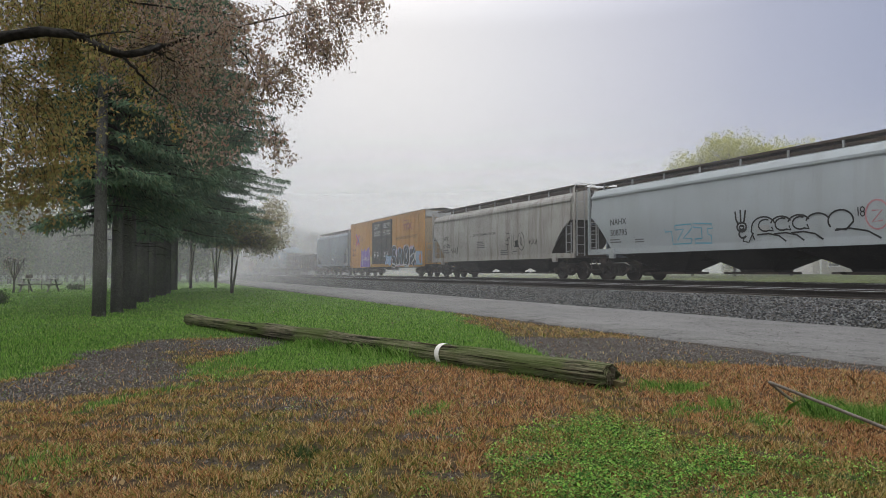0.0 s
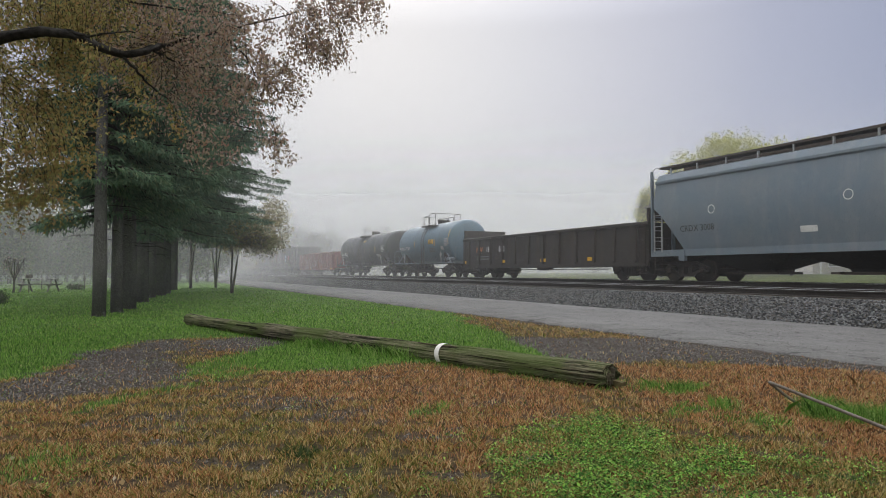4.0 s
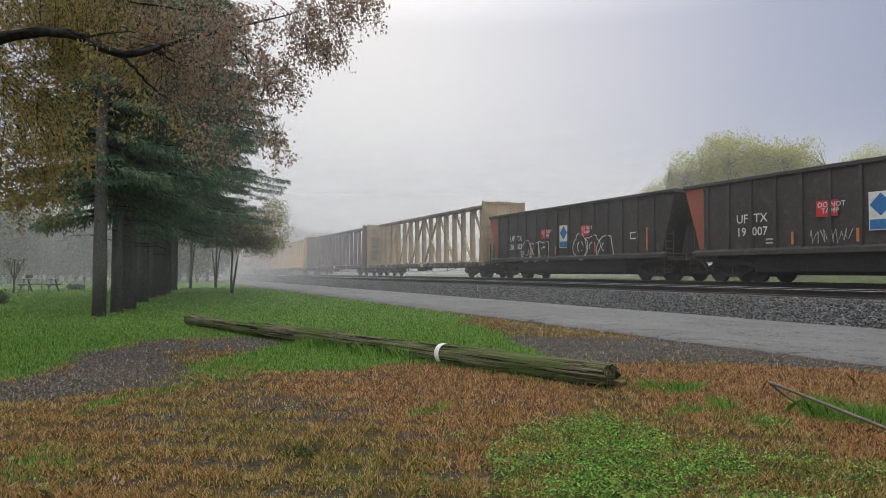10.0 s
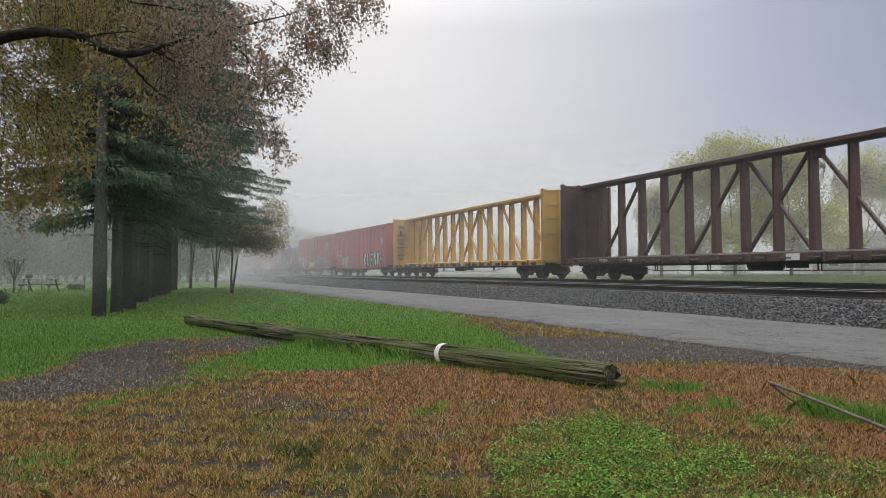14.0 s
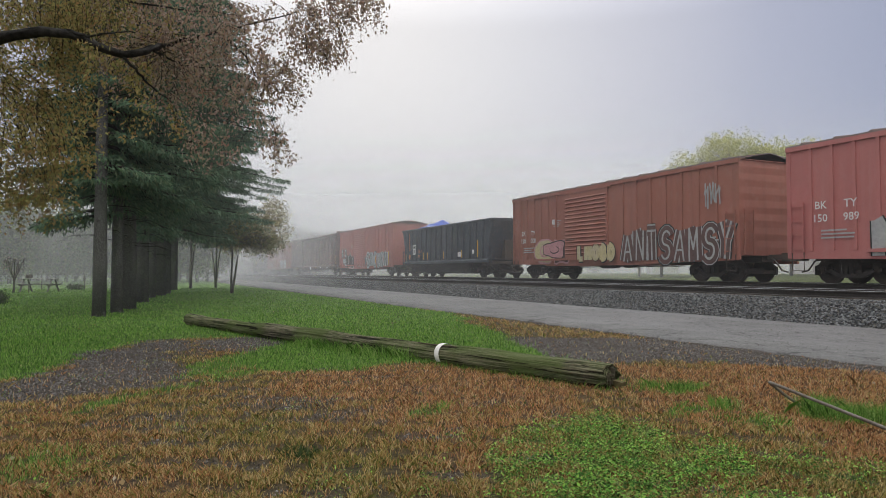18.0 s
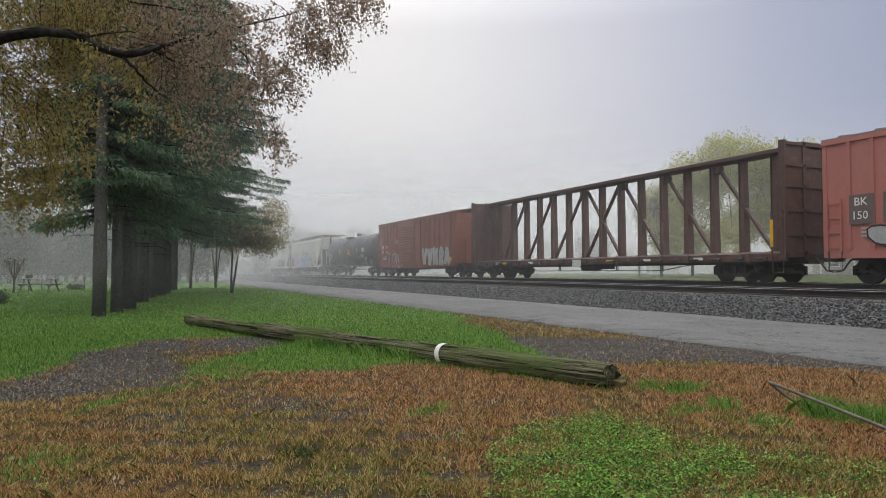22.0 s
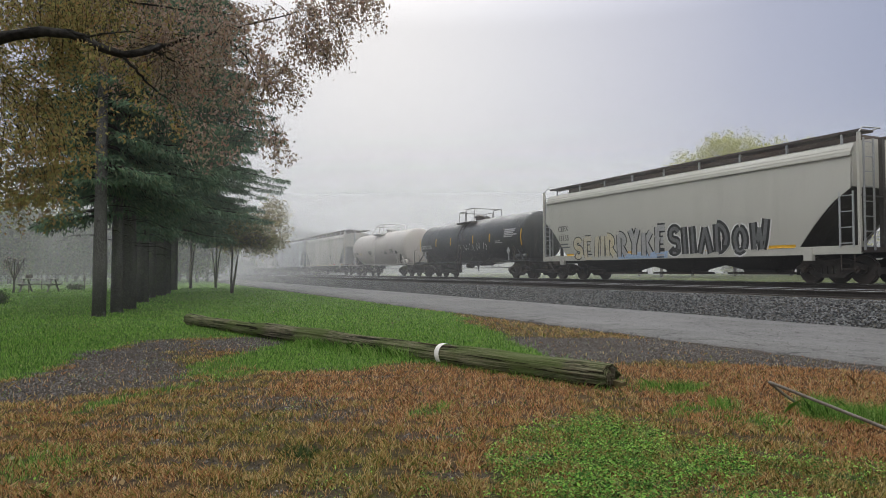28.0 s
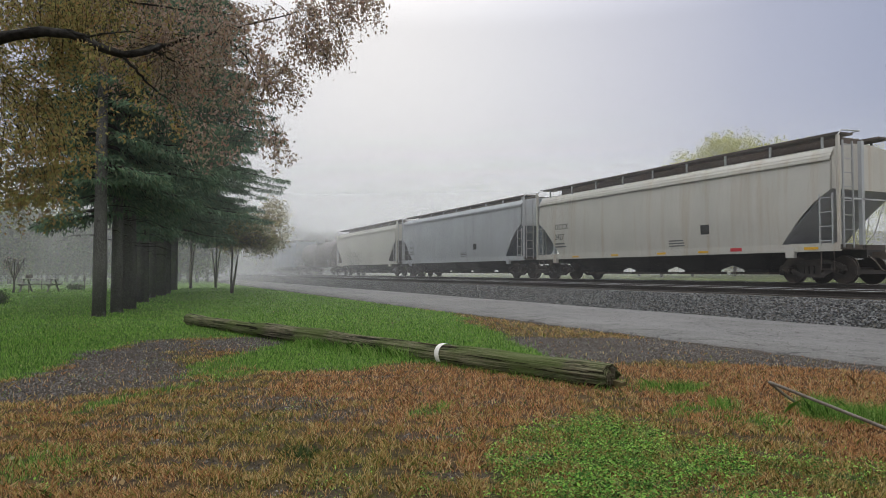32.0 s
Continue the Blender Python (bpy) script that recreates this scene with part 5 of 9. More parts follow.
def centerbeam(label, half, paint, chord_paint=None, top=4.70, deck=0.98):
    """A centerbeam flat car: deck, lattice wall along the middle, bulkheads at both ends."""
    car = thing("centerbeam_flat_car", label, "flat car", "cars of the freight train")
    w = 1.45
    cp = chord_paint or paint
    part("deck", Geo().prism_x([(-w, deck - 0.26), (-w, deck), (-0.4, deck + 0.10), (0.4, deck + 0.10), (w, deck), (w, deck - 0.26), (w - 0.1, deck - 0.26), (w - 0.1, deck - 0.12), (-w + 0.1, deck - 0.12), (-w + 0.1, deck - 0.26)], -half, half), cp, car)
    part("centre_sill", Geo().box(-half, half, -0.38, 0.38, 0.64, deck - 0.1), M_STEEL, car)
    part("top_chord", Geo().prism_x([(-0.34, top), (0.34, top), (0.40, top - 0.03), (0.40, top - 0.15), (0.14, top - 0.22), (-0.14, top - 0.22), (-0.40, top - 0.15), (-0.40, top - 0.03)], -half + 0.05, half - 0.05), cp, car)
    for s in (-1, 1):
        x0, x1 = sorted((s * half, s * (half - 0.22)))
        bulk = part("bulkhead", Geo().box(x0 + 0.05, x1 - 0.05, -w, w, deck - 0.1, top - 0.06), paint, car, "tall steel end bulkhead")
        for y in (-w + 0.05, -0.5, 0.5, w - 0.05):
            part("bulkhead_post", Geo().box(x0, x1, y - 0.06, y + 0.06, deck - 0.2, top), paint, bulk)
        for z in (1.6, 2.4, 3.2, 3.9, top - 0.1):
            part("bulkhead_rib", Geo().box(*sorted((s * half, s * (half - 0.1))), -w + 0.1, w - 0.1, z - 0.05, z + 0.05), paint, bulk)
        part("bulkhead_wing", Geo().prism_y([(s * (half - 0.22), 1.0), (s * (half - 1.45), 1.0), (s * (half - 1.45), top - 0.2), (s * (half - 0.22), top - 0.2)], -0.13, -0.10), paint, bulk)
        ladder(car, s * (half - 0.3), -w - 0.03, 0.75, 2.4, 0.4, paint, 4)
        stirrup(car, s * (half - 0.3), -w, 0.35, 0.8, 0.4, M_STEEL)
    n = 14
    bay = (2 * half - 3.0) / n
    tall = top - 0.20 - deck
    rust_shade_paint = car_paint("rust_and_shade_paint", (0.11, 0.07, 0.045), (0.05, 0.035, 0.028), 0.5)
    post = Geo().add([(-0.12, -0.15, 0), (0.12, -0.15, 0), (0.12, 0.15, 0), (-0.12, 0.15, 0), (-0.07, -0.12, tall), (0.07, -0.12, tall), (0.07, 0.12, tall), (-0.07, 0.12, tall)], [(0, 1, 5, 4), (1, 2, 6, 5), (2, 3, 7, 6), (3, 0, 4, 7), (4, 5, 6, 7), (3, 2, 1, 0)]).box(-0.16, 0.16, -0.24, 0.24, 0.0, 0.13).mesh("post", paint)
    for k in range(n + 1):
        part("post", post, None, car, at=pose(-half + 1.5 + bay * k, 0, deck))
    # dark strip down each post: rust, with the shaded side face put into its colour
    side_strip = Geo().box(-0.13, -0.115, -0.155, 0.155, 0.1, tall).mesh("post_flange", rust_shade_paint)
    gusset = Geo().disc_y(0, -0.10, 0.10, 0, 0.20, 14).mesh("gusset", paint)
    for k in range(n + 1):
        part("post_flange", side_strip, None, car, at=pose(-half + 1.5 + bay * k, 0, deck))
        if k % 2 == 0:
            part("gusset", gusset, None, car, at=pose(-half + 1.5 + bay * k + (0.16 if k >= n / 2 else -0.16), 0, top - 0.34))
    for k in range(0, n - 1, 2):
        xa = -half + 1.5 + bay * k
        left = k < n / 2 - 1
        a, b = ((xa + 0.1, 0, deck + 0.1), (xa + 2 * bay - 0.2, 0, top - 0.3)) if k <= n / 2 - 1 else ((xa + 2 * bay - 0.1, 0, deck + 0.1), (xa + 0.2, 0, top - 0.3))
        part("diagonal", Geo().beam(a, b, 0.09, 0.14, (0, 1, 0)), paint, car)
    xa = -half + 1.5 + bay * (n / 2 - 1)
    part("diagonal", Geo().beam((xa + 2 * bay - 0.1, 0, deck + 0.1), (xa + 0.2, 0, top - 0.3), 0.09, 0.14, (0, 1, 0)), paint, car)
    for s in (-1, 1):
        part("diagonal", Geo().beam((s * (half - 1.6), 0, deck + 0.1), (s * (half - 0.3), 0, top - 1.6), 0.09, 0.14, (0, 1, 0)), paint, car)
    # winches along the edge, rods and brake rigging below
    winch = Geo().box(-0.14, 0.14, -w - 0.09, -w + 0.02, deck - 0.24, deck - 0.08).tube([(-0.2, -w - 0.05, deck - 0.16), (0.2, -w - 0.05, deck - 0.16)], 0.06, 8).mesh("winch", M_STEEL)
    for k in range(22):
        part("winch", winch, None, car, at=pose(-half + 0.9 + (2 * half - 1.8) * k / 21, 0, 0))
    pocket = Geo().box(-0.05, 0.05, -w - 0.05, -w + 0.02, deck - 0.28, deck + 0.02).mesh("stake_pocket", rust_shade_paint)
    for k in range(15):
        part("stake_pocket", pocket, None, car, at=pose(-half + 1.5 + bay * k, 0, 0))
    rod = Geo().tube([(-half + 4.0, -1.0, 0.72), (-half * 0.45, -1.0, 0.42), (half * 0.45, -1.0, 0.42), (half - 4.0, -1.0, 0.72)], 0.018, 5)
    for x in (-half * 0.45, -half * 0.2, half * 0.2, half * 0.45):
        rod.box(x - 0.06, x - 0.03, -1.02, -0.98, 0.40, 0.75).box(x + 0.06, x + 0.09, -1.02, -0.98, 0.40, 0.75)
    rod.tube([(-0.6, -0.75, 0.60), (0.7, -0.75, 0.60)], 0.17, 10).box(1.0, 1.6, -0.95, -0.6, 0.5, 0.72)
    part("brake_rigging", rod, M_BLACK, car)
    running_gear(car, half, 2.3, 0.75)
    return car, Side(car, lambda z: w)


def mark_hopper(sd, half, code, number, ink, big=0.30, x=None, small=True, zc=2.45):
    x = -half + 2.3 if x is None else x
    sd.word(code, x, zc, big, ink, bold=0.012)
    sd.word(number, x, zc - big * 1.75, big, ink, bold=0.012)
    if small:
        sd.bars(x, zc - big * 2.6, 1.1, 2, 0.07, 0.08, M_GREY_INK, 3)
        sd.bars(half * 0.15, 1.55, 0.9, 3, 0.05, 0.05, M_GREY_INK, 5)
        sd.plate(half * 0.35, half * 0.35 + 0.42, 1.75, 2.1, M_INK, name="data_panel")


def stripes(sd, half, n, z0, z1, material=None, width=0.06, lift=0.006):
    """Small upright reflectors spaced along a car."""
    for k in range(n):
        x = -half + (2 * half) * (k + 0.5) / n
        sd.plate(x - width / 2, x + width / 2, z0, z1, material or M_YELLOW, lift, "reflector")

# the cars, from the head of the train backwards; the second and third numbers are the ends of the body along the
# train, in metres from the place that the train's zero passes the camera's foot at 16 s
TRAIN = []


def couple_up(made, a, b):
    TRAIN.append((made[0], (a + b) / 2))
    return made[1], (b - a) / 2


P_GREY = car_paint("pale_blue_grey_paint", (0.40, 0.435, 0.455), (0.26, 0.26, 0.25), 0.35, (0.24, 0.22, 0.2), 0.25)
P_GRIMY = car_paint("grimy_grey_paint", (0.43, 0.415, 0.39), (0.22, 0.19, 0.165), 0.6, (0.17, 0.13, 0.10), 0.75)
P_SLATE = car_paint("slate_grey_paint", (0.40, 0.42, 0.44), (0.27, 0.26, 0.25), 0.35, (0.22, 0.2, 0.18), 0.3)
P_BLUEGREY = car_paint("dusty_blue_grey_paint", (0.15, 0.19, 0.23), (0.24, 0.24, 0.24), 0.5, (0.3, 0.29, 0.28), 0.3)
P_CREAM = car_paint("off_white_paint", (0.50, 0.485, 0.43), (0.36, 0.34, 0.3), 0.3, (0.33, 0.3, 0.26), 0.22)
P_CREAM2 = car_paint("rust_streaked_off_white_paint", (0.49, 0.475, 0.43), (0.33, 0.31, 0.28), 0.4, (0.34, 0.22, 0.11), 0.4)
P_YELLOW = car_paint("yellow_boxcar_paint", (0.56, 0.285, 0.065), (0.33, 0.17, 0.06), 0.35, (0.25, 0.13, 0.06), 0.25)
P_DOOR = car_paint("black_door_paint", (0.022, 0.024, 0.026), (0.06, 0.055, 0.05), 0.5, (0.08, 0.07, 0.06), 0.3)
P_ROOF = surface("galvanised_roof", (0.36, 0.36, 0.36), (0.2, 0.15, 0.12), 0.5, 0.3, 0.6, 12, 0.7)
P_BLACK = car_paint("black_tank_paint", (0.030, 0.034, 0.034), (0.055, 0.054, 0.05), 0.55, (0.075, 0.07, 0.062), 0.4, (0.12, 0.12, 0.12), 0.25, 0.42)
P_TANKBLUE = car_paint("blue_tank_paint", (0.105, 0.172, 0.222), (0.13, 0.15, 0.155), 0.5, (0.15, 0.165, 0.165), 0.35, (0.19, 0.24, 0.27), 0.2, 0.4)
P_TANKWHITE = car_paint("white_tank_paint", (0.47, 0.435, 0.40), (0.34, 0.29, 0.25), 0.4, (0.4, 0.33, 0.26), 0.3, (0.7, 0.68, 0.66), 0.2, 0.45)
P_TANKTAN = car_paint("brown_grey_tank_paint", (0.16, 0.14, 0.125), (0.09, 0.08, 0.07), 0.5, (0.1, 0.085, 0.07), 0.4)
P_OXIDE = car_paint("oxide_red_paint", (0.23, 0.066, 0.050), (0.15, 0.065, 0.05), 0.5, (0.09, 0.05, 0.04), 0.4)
P_SOOT = car_paint("sooty_brown_paint", (0.038, 0.033, 0.030), (0.065, 0.05, 0.04), 0.6, (0.075, 0.055, 0.04), 0.5, (0.12, 0.1, 0.09), 0.15)
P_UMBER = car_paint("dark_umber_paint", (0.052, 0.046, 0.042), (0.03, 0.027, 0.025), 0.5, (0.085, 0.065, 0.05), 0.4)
P_NAVY = car_paint("navy_black_paint", (0.042, 0.054, 0.072), (0.06, 0.058, 0.055), 0.4, (0.06, 0.055, 0.05), 0.35)
P_TANBEAM = car_paint("faded_tan_paint", (0.46, 0.345, 0.20), (0.22, 0.16, 0.10), 0.7, (0.17, 0.105, 0.06), 0.6)
P_TANCHORD = car_paint("sooty_tan_paint", (0.24, 0.18, 0.11), (0.10, 0.08, 0.06), 0.8, (0.12, 0.08, 0.05), 0.6)
P_BROWNBEAM = car_paint("maroon_brown_paint", (0.085, 0.042, 0.037), (0.05, 0.033, 0.03), 0.5, (0.12, 0.08, 0.06), 0.4)
P_YELLOWBEAM = car_paint("bright_yellow_paint", (0.58, 0.35, 0.085), (0.32, 0.2, 0.08), 0.35, (0.24, 0.15, 0.07), 0.3)
P_RUSTBEAM = car_paint("rust_brown_paint", (0.10, 0.050, 0.038), (0.06, 0.035, 0.03), 0.5, (0.14, 0.09, 0.065), 0.4)
P_ROSE = car_paint("faded_rose_red_paint", (0.46, 0.155, 0.14), (0.30, 0.125, 0.11), 0.45, (0.45, 0.24, 0.21), 0.3)
P_BRICK = car_paint("brick_brown_paint", (0.35, 0.13, 0.093), (0.23, 0.10, 0.075), 0.4, (0.14, 0.075, 0.05), 0.35)
P_RED = car_paint("faded_brick_red_paint", (0.43, 0.15, 0.122), (0.29, 0.125, 0.105), 0.35, (0.36, 0.19, 0.16), 0.3)
P_RUSSET = car_paint("russet_paint", (0.27, 0.082, 0.053), (0.17, 0.065, 0.048), 0.4, (0.13, 0.06, 0.04), 0.3)
P_RUSTROOF = surface("rusty_roof", (0.20, 0.13, 0.11), (0.3, 0.27, 0.26), 0.7, 0.0, 0.6, 12, 0.7)

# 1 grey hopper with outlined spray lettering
sd, h = couple_up(hopper("pale grey covered hopper with black outlined graffiti", 8.45, P_GREY, bays=3, ribs=False, low=1.15, slope_tone=P_BLUEGREY, top=4.43, eave=3.74, cut=1.35), 195.1, 212.0)
mark_hopper(sd, h, "NAHX", "508795", M_INK, 0.27, -h + 1.65, zc=2.42, small=False)
sd.plate(0.95, 1.45, 1.72, 1.93, M_SILVER, 0.006, "data_panel")
sd.bars(-h + 1.6, 1.75, 0.9, 2, 0.05, 0.06, M_GREY_INK, 3)
sd.bars(-5.2, 1.7, 0.6, 2, 0.05, 0.05, M_GREY_INK, 5)
sd.stroke([[(-3.4, 2.05), (-3.4, 1.95), (-3.05, 1.95), (-3.0, 1.45), (-2.05, 1.45), (-2.0, 1.6)], [(-2.85, 2.17), (-2.0, 2.18), (-2.0, 2.0), (-2.45, 1.65), (-2.0, 1.62)], [(-2.85, 2.17), (-2.85, 2.0), (-2.4, 2.0), (-2.75, 1.6)],
           [(-1.9, 2.05), (-1.9, 2.2), (-1.0, 2.12), (-0.98, 1.95), (-1.2, 1.97), (-1.2, 1.75), (-1.05, 1.7), (-1.05, 1.42), (-1.85, 1.45), (-1.85, 1.6), (-1.5, 1.62), (-1.5, 2.0), (-1.9, 2.05)]], 0.05, M_TEAL, label="teal sprayed outline letters", name="graffiti")
swirl = [[(0.83, 1.45), (0.72, 1.75)] + arc(1.22, 1.85, 0.48, 0.36, 165, 20, 9)]
for cx in (1.9, 2.55, 3.2):
    swirl.append(arc(cx, 1.9, 0.40, 0.28, 165, 25, 8))
for cx in (1.3, 1.95, 2.6):
    swirl.append(arc(cx, 1.92, 0.27, 0.2, 60, 300, 9) + [(cx + 0.3, 1.72), (cx + 0.24, 1.86)])
    swirl.append([(cx - 0.35, 1.62), (cx + 0.1, 1.64), (cx + 0.5, 1.55), (cx + 0.78, 1.36)])
swirl.append([(3.62, 1.72)] + arc(3.95, 1.9, 0.40, 0.32, 190, -10, 10) + [(4.1, 1.62), (3.8, 1.66)])
swirl.append([(3.75, 1.62), (4.2, 1.66), (4.75, 1.55), (5.15, 1.32)])
sd.stroke(swirl, 0.055, M_INK, label="black sprayed swirling letters", name="graffiti")
sd.stroke([[(0.2, 2.0), (0.1, 2.2), (0.08, 2.48)], [(0.3, 2.02), (0.3, 2.52)], [(0.42, 2.02), (0.52, 2.5)], arc(0.33, 1.92, 0.2, 0.16, 0, 360, 12), arc(0.33, 1.9, 0.1, 0.07, 0, 360, 8), arc(0.36, 1.68, 0.16, 0.14, 60, 330, 9), [(0.42, 1.6), (0.36, 1.42), (0.6, 1.38), (0.8, 1.7)]], 0.07, M_INK, label="black sprayed doodle", name="graffiti")
sd.stroke([arc(5.05, 2.0, 0.34, 0.42, 0, 360, 16), [(4.9, 2.12), (5.2, 2.12), (4.9, 1.8), (5.2, 1.82)]], 0.05, M_PINK, label="pink sprayed loop", name="graffiti")
sd.stroke([[(4.5, 2.0), (4.5, 2.25)], arc(4.63, 2.18, 0.06, 0.07, 0, 360, 9), arc(4.63, 2.05, 0.06, 0.07, 0, 360, 9)], 0.035, M_INK, name="graffiti")
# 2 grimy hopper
sd, h = couple_up(hopper("grimy grey covered hopper with dark rain streaks", 8.5, P_GRIMY, bays=3, slope_tone=P_UMBER, low=1.05), 177.0, 194.0)
mark_hopper(sd, h, "SHPX", "455235", M_INK, 0.26, -h + 1.9)
sd.word("DO NOT HAMMER ON CAR", -h + 6.4, 2.55, 0.16, M_INK, bold=0.01)
sd.bars(-h + 6.9, 2.15, 1.1, 4, 0.05, 0.06, M_GREY_INK, 14)
sd.fat_word("FLO", -h + 10.3, 1.62, 2.2, 0.75, ((0.30, M_INK), (0.22, P_GRIMY)), "grey sprayed letter with black outline", 6)
sd.scrawl(-h + 12.9, 1.75, 0.9, 0.4, 3, M_INK, 3, "small black tag", 0.04)
sd.scrawl(-h + 3.2, 1.5, 1.0, 0.5, 4, M_INK, 8, "small black tag", 0.035)
# 3 yellow boxcar
# its ends take a duller tan than the yellow sides
sd, h = couple_up(boxcar("yellow high-cube boxcar with black doors and graffiti", 9.22, P_YELLOW, P_ROOF, eave=4.93, peak=5.18, sill=0.78, door=(-2.42, 2.42), door_paint=P_DOOR, posts=(6, 6), cross=True, plug=True, end_paint=car_paint("dull_tan_end_paint", (0.36, 0.27, 0.17), (0.22, 0.18, 0.14), 0.6)), 157.0, 175.44)
for c, z in (("TB  OX", 2.30), ("64 06 60", 1.86)):
    sd.word(c, -h + 0.75, z, 0.24, M_INK, 0.06, 0.01)
sd.word("next\nload", -h + 0.72, 3.3, 0.2, M_INK, 0.06, 0.0, 0.2)
sd.word("any\nroad", -h + 3.55, 3.45, 0.2, M_INK, 0.06, 0.0, 0.2)
sd.stroke([[(-h + 1.75, 2.85), (-h + 2.85, 3.85)], [(-h + 1.75, 3.85), (-h + 2.85, 2.85)]], 0.26, M_RED, 0.06, "emblem", "red and blue crossed-band emblem")
sd.stroke([[(-h + 1.95, 2.80), (-h + 2.42, 3.22), (-h + 2.95, 3.68)], [(-h + 1.95, 3.92), (-h + 2.42, 3.46), (-h + 2.95, 3.02)]], 0.12, M_BLUE, 0.064, "emblem")
sd.word("RAILCARPOOLING EXPERTS", 3.5, 2.95, 0.25, M_INK, 0.06, 0.005)
M_FADED = surface("faded_brown_emblem", (0.30, 0.085, 0.05), (0.36, 0.16, 0.07), 0.6, 0, 2.0, 12, 0.5, 0)
sd.plate(5.0, 6.1, 3.98, 4.12, M_FADED, 0.06, "emblem", "faded brown railcar emblem")
for x in (5.22, 5.72):
    sd.plate(x, x + 0.2, 3.58, 3.98, M_FADED, 0.06, "emblem")
sd.plate(5.15, 5.95, 4.34, 4.42, M_FADED, 0.06, "emblem")
sd.stroke([[(6.12, 3.6), (6.9, 4.2)], [(6.12, 4.2), (6.9, 3.6)]], 0.17, M_FADED, 0.062, "emblem")
sd.word("CLOSE THIS DOOR\nBEFORE CLOSING\nMAIN DOOR", -1.9, 4.35, 0.13, M_WHITE, 0.115)
sd.word("CIERRE ESTA PUERTA\nANTES DE CERRAR\nLA PUERTA PRINCIPAL", -1.95, 3.75, 0.12, M_WHITE, 0.115)
sd.word("CLOSE THIS DOOR\nBEFORE CLOSING\nMAIN DOOR", 0.6, 4.35, 0.13, M_WHITE, 0.115)
sd.word("CIERRE ESTA PUERTA\nANTES DE CERRAR\nLA PUERTA PRINCIPAL", 0.55, 3.75, 0.12, M_WHITE, 0.115)
for x in (-1.9, -1.1, 0.7, 1.4):
    sd.bars(x, 2.0, 0.5, 4, 0.05, 0.07, M_WHITE, 12, lift=0.115)
crown = [(-5.9, 0.8), (-5.75, 2.0), (-5.6, 2.5), (-5.2, 2.15), (-4.8, 2.5), (-4.4, 2.15), (-3.9, 2.45), (-3.5, 2.55), (-3.2, 1.8), (-3.1, 0.82)]
sd.lay("graffiti", [(x * 1.06 + 0.27, z * 1.04 - 0.04) for x, z in crown], [tuple(range(10))], M_LILAC, 0.058, "lilac sprayed halo")
sd.lay("graffiti", crown, [tuple(range(10))], M_PURPLE, 0.061, "purple sprayed crown-shaped lettering")
sd.stroke([[(-5.3, 0.9), (-5.4, 1.6), (-5.2, 2.1)], [(-4.3, 0.9), (-4.4, 1.5), (-4.35, 2.1)], [(-5.75, 1.4), (-5.0, 1.5), (-4.0, 1.42), (-3.2, 1.5)], [(-3.6, 0.9), (-3.7, 1.6), (-3.6, 2.2)]], 0.08, M_LILAC, 0.064, "graffiti")
sd.blobs(-3.1, 0.85, 0.55, 1.0, 1, M_TAN, M_YELLOW, 22, "yellow spray-painted patch", 0.05, 0.4)
sd.scrawl(-4.9, 1.45, 0.8, 0.3, 5, M_WHITE, 24, "small white tag", 0.04)
sd.blobs(2.6, 0.9, 4.9, 1.35, 4, M_LILAC, M_PINK, 31, "pink and lilac sprayed halo", 0.06, 0.4)
sd.fat_word("SMOK", 2.35, 1.0, 5.5, 1.15, ((0.72, M_WHITE), (0.58, P_DOOR), (0.05, M_SKYBLUE)), "black graffiti letter with white outline", 33, 0.02)
sd.stroke([[(2.1, 0.9), (2.9, 1.05), (3.6, 0.85), (4.4, 1.0)], [(4.6, 0.85), (5.6, 0.95), (6.4, 0.8)], [(6.6, 1.5), (7.3, 1.75), (7.95, 1.7), (7.4, 1.3), (6.9, 1.0)]], 0.10, M_WHITE, 0.105, "graffiti")
sd.blobs(7.55, 0.9, 1.4, 1.0, 1, M_SKYBLUE, M_TEAL, 35, "pale blue spray-painted patch", 0.05, 0.15)
sd.plate(8.45, 8.75, 1.2, 1.65, M_ORANGE, 0.085, "graffiti")
sd.blobs(1.3, 1.0, 1.1, 0.7, 1, M_SKYBLUE, M_TEAL, 36, "pale blue spray-painted patch", 0.04, 0.4, 0.07)
part("end_panel", Geo().box(h - 0.03, h + 0.07, -1.42, 1.42, 4.42, 4.86), M_PALE_STEEL, sd.car, "pale galvanised panel over the end")
# 4 short blue-grey hopper
sd, h = couple_up(hopper("short dusty blue-grey covered hopper", 6.35, P_BLUEGREY, bays=2, ribs=False, top=4.60, eave=3.92, cut=1.5, low=0.98, slope_tone=P_BLUEGREY, round_side=0.16), 143.4, 156.1)
sd.word("CRDX 3008", -h + 1.7, 1.9, 0.24, M_INK)
for x in (-h + 3.3, h - 4.2):
    sd.stroke([[(x + 0.15 * math.cos(a * math.tau / 12), 2.65 + 0.15 * math.sin(a * math.tau / 12)) for a in range(13)]], 0.03, M_WHITE, name="emblem")
sd.plate(0.5, 1.1, 1.62, 1.82, M_WHITE, name="data_panel")
# 5 black gondola with raised ends
sd, h = couple_up(gondola("sooty black gondola with raised end panels", 8.6, P_SOOT, posts=12, tail=(-1, 1)), 126.0, 143.2)
for x, c in ((-h + 1.75, "NW"), (-h + 3.0, "189"), (-h + 4.55, "660")):
    sd.word(c, x, 1.55, 0.33, M_ORANGE if c == "NW" else M_WHITE, 0.02, 0.012)
sd.bars(-h + 1.75, 1.25, 2.6, 2, 0.06, 0.08, M_GREY_INK, 4)
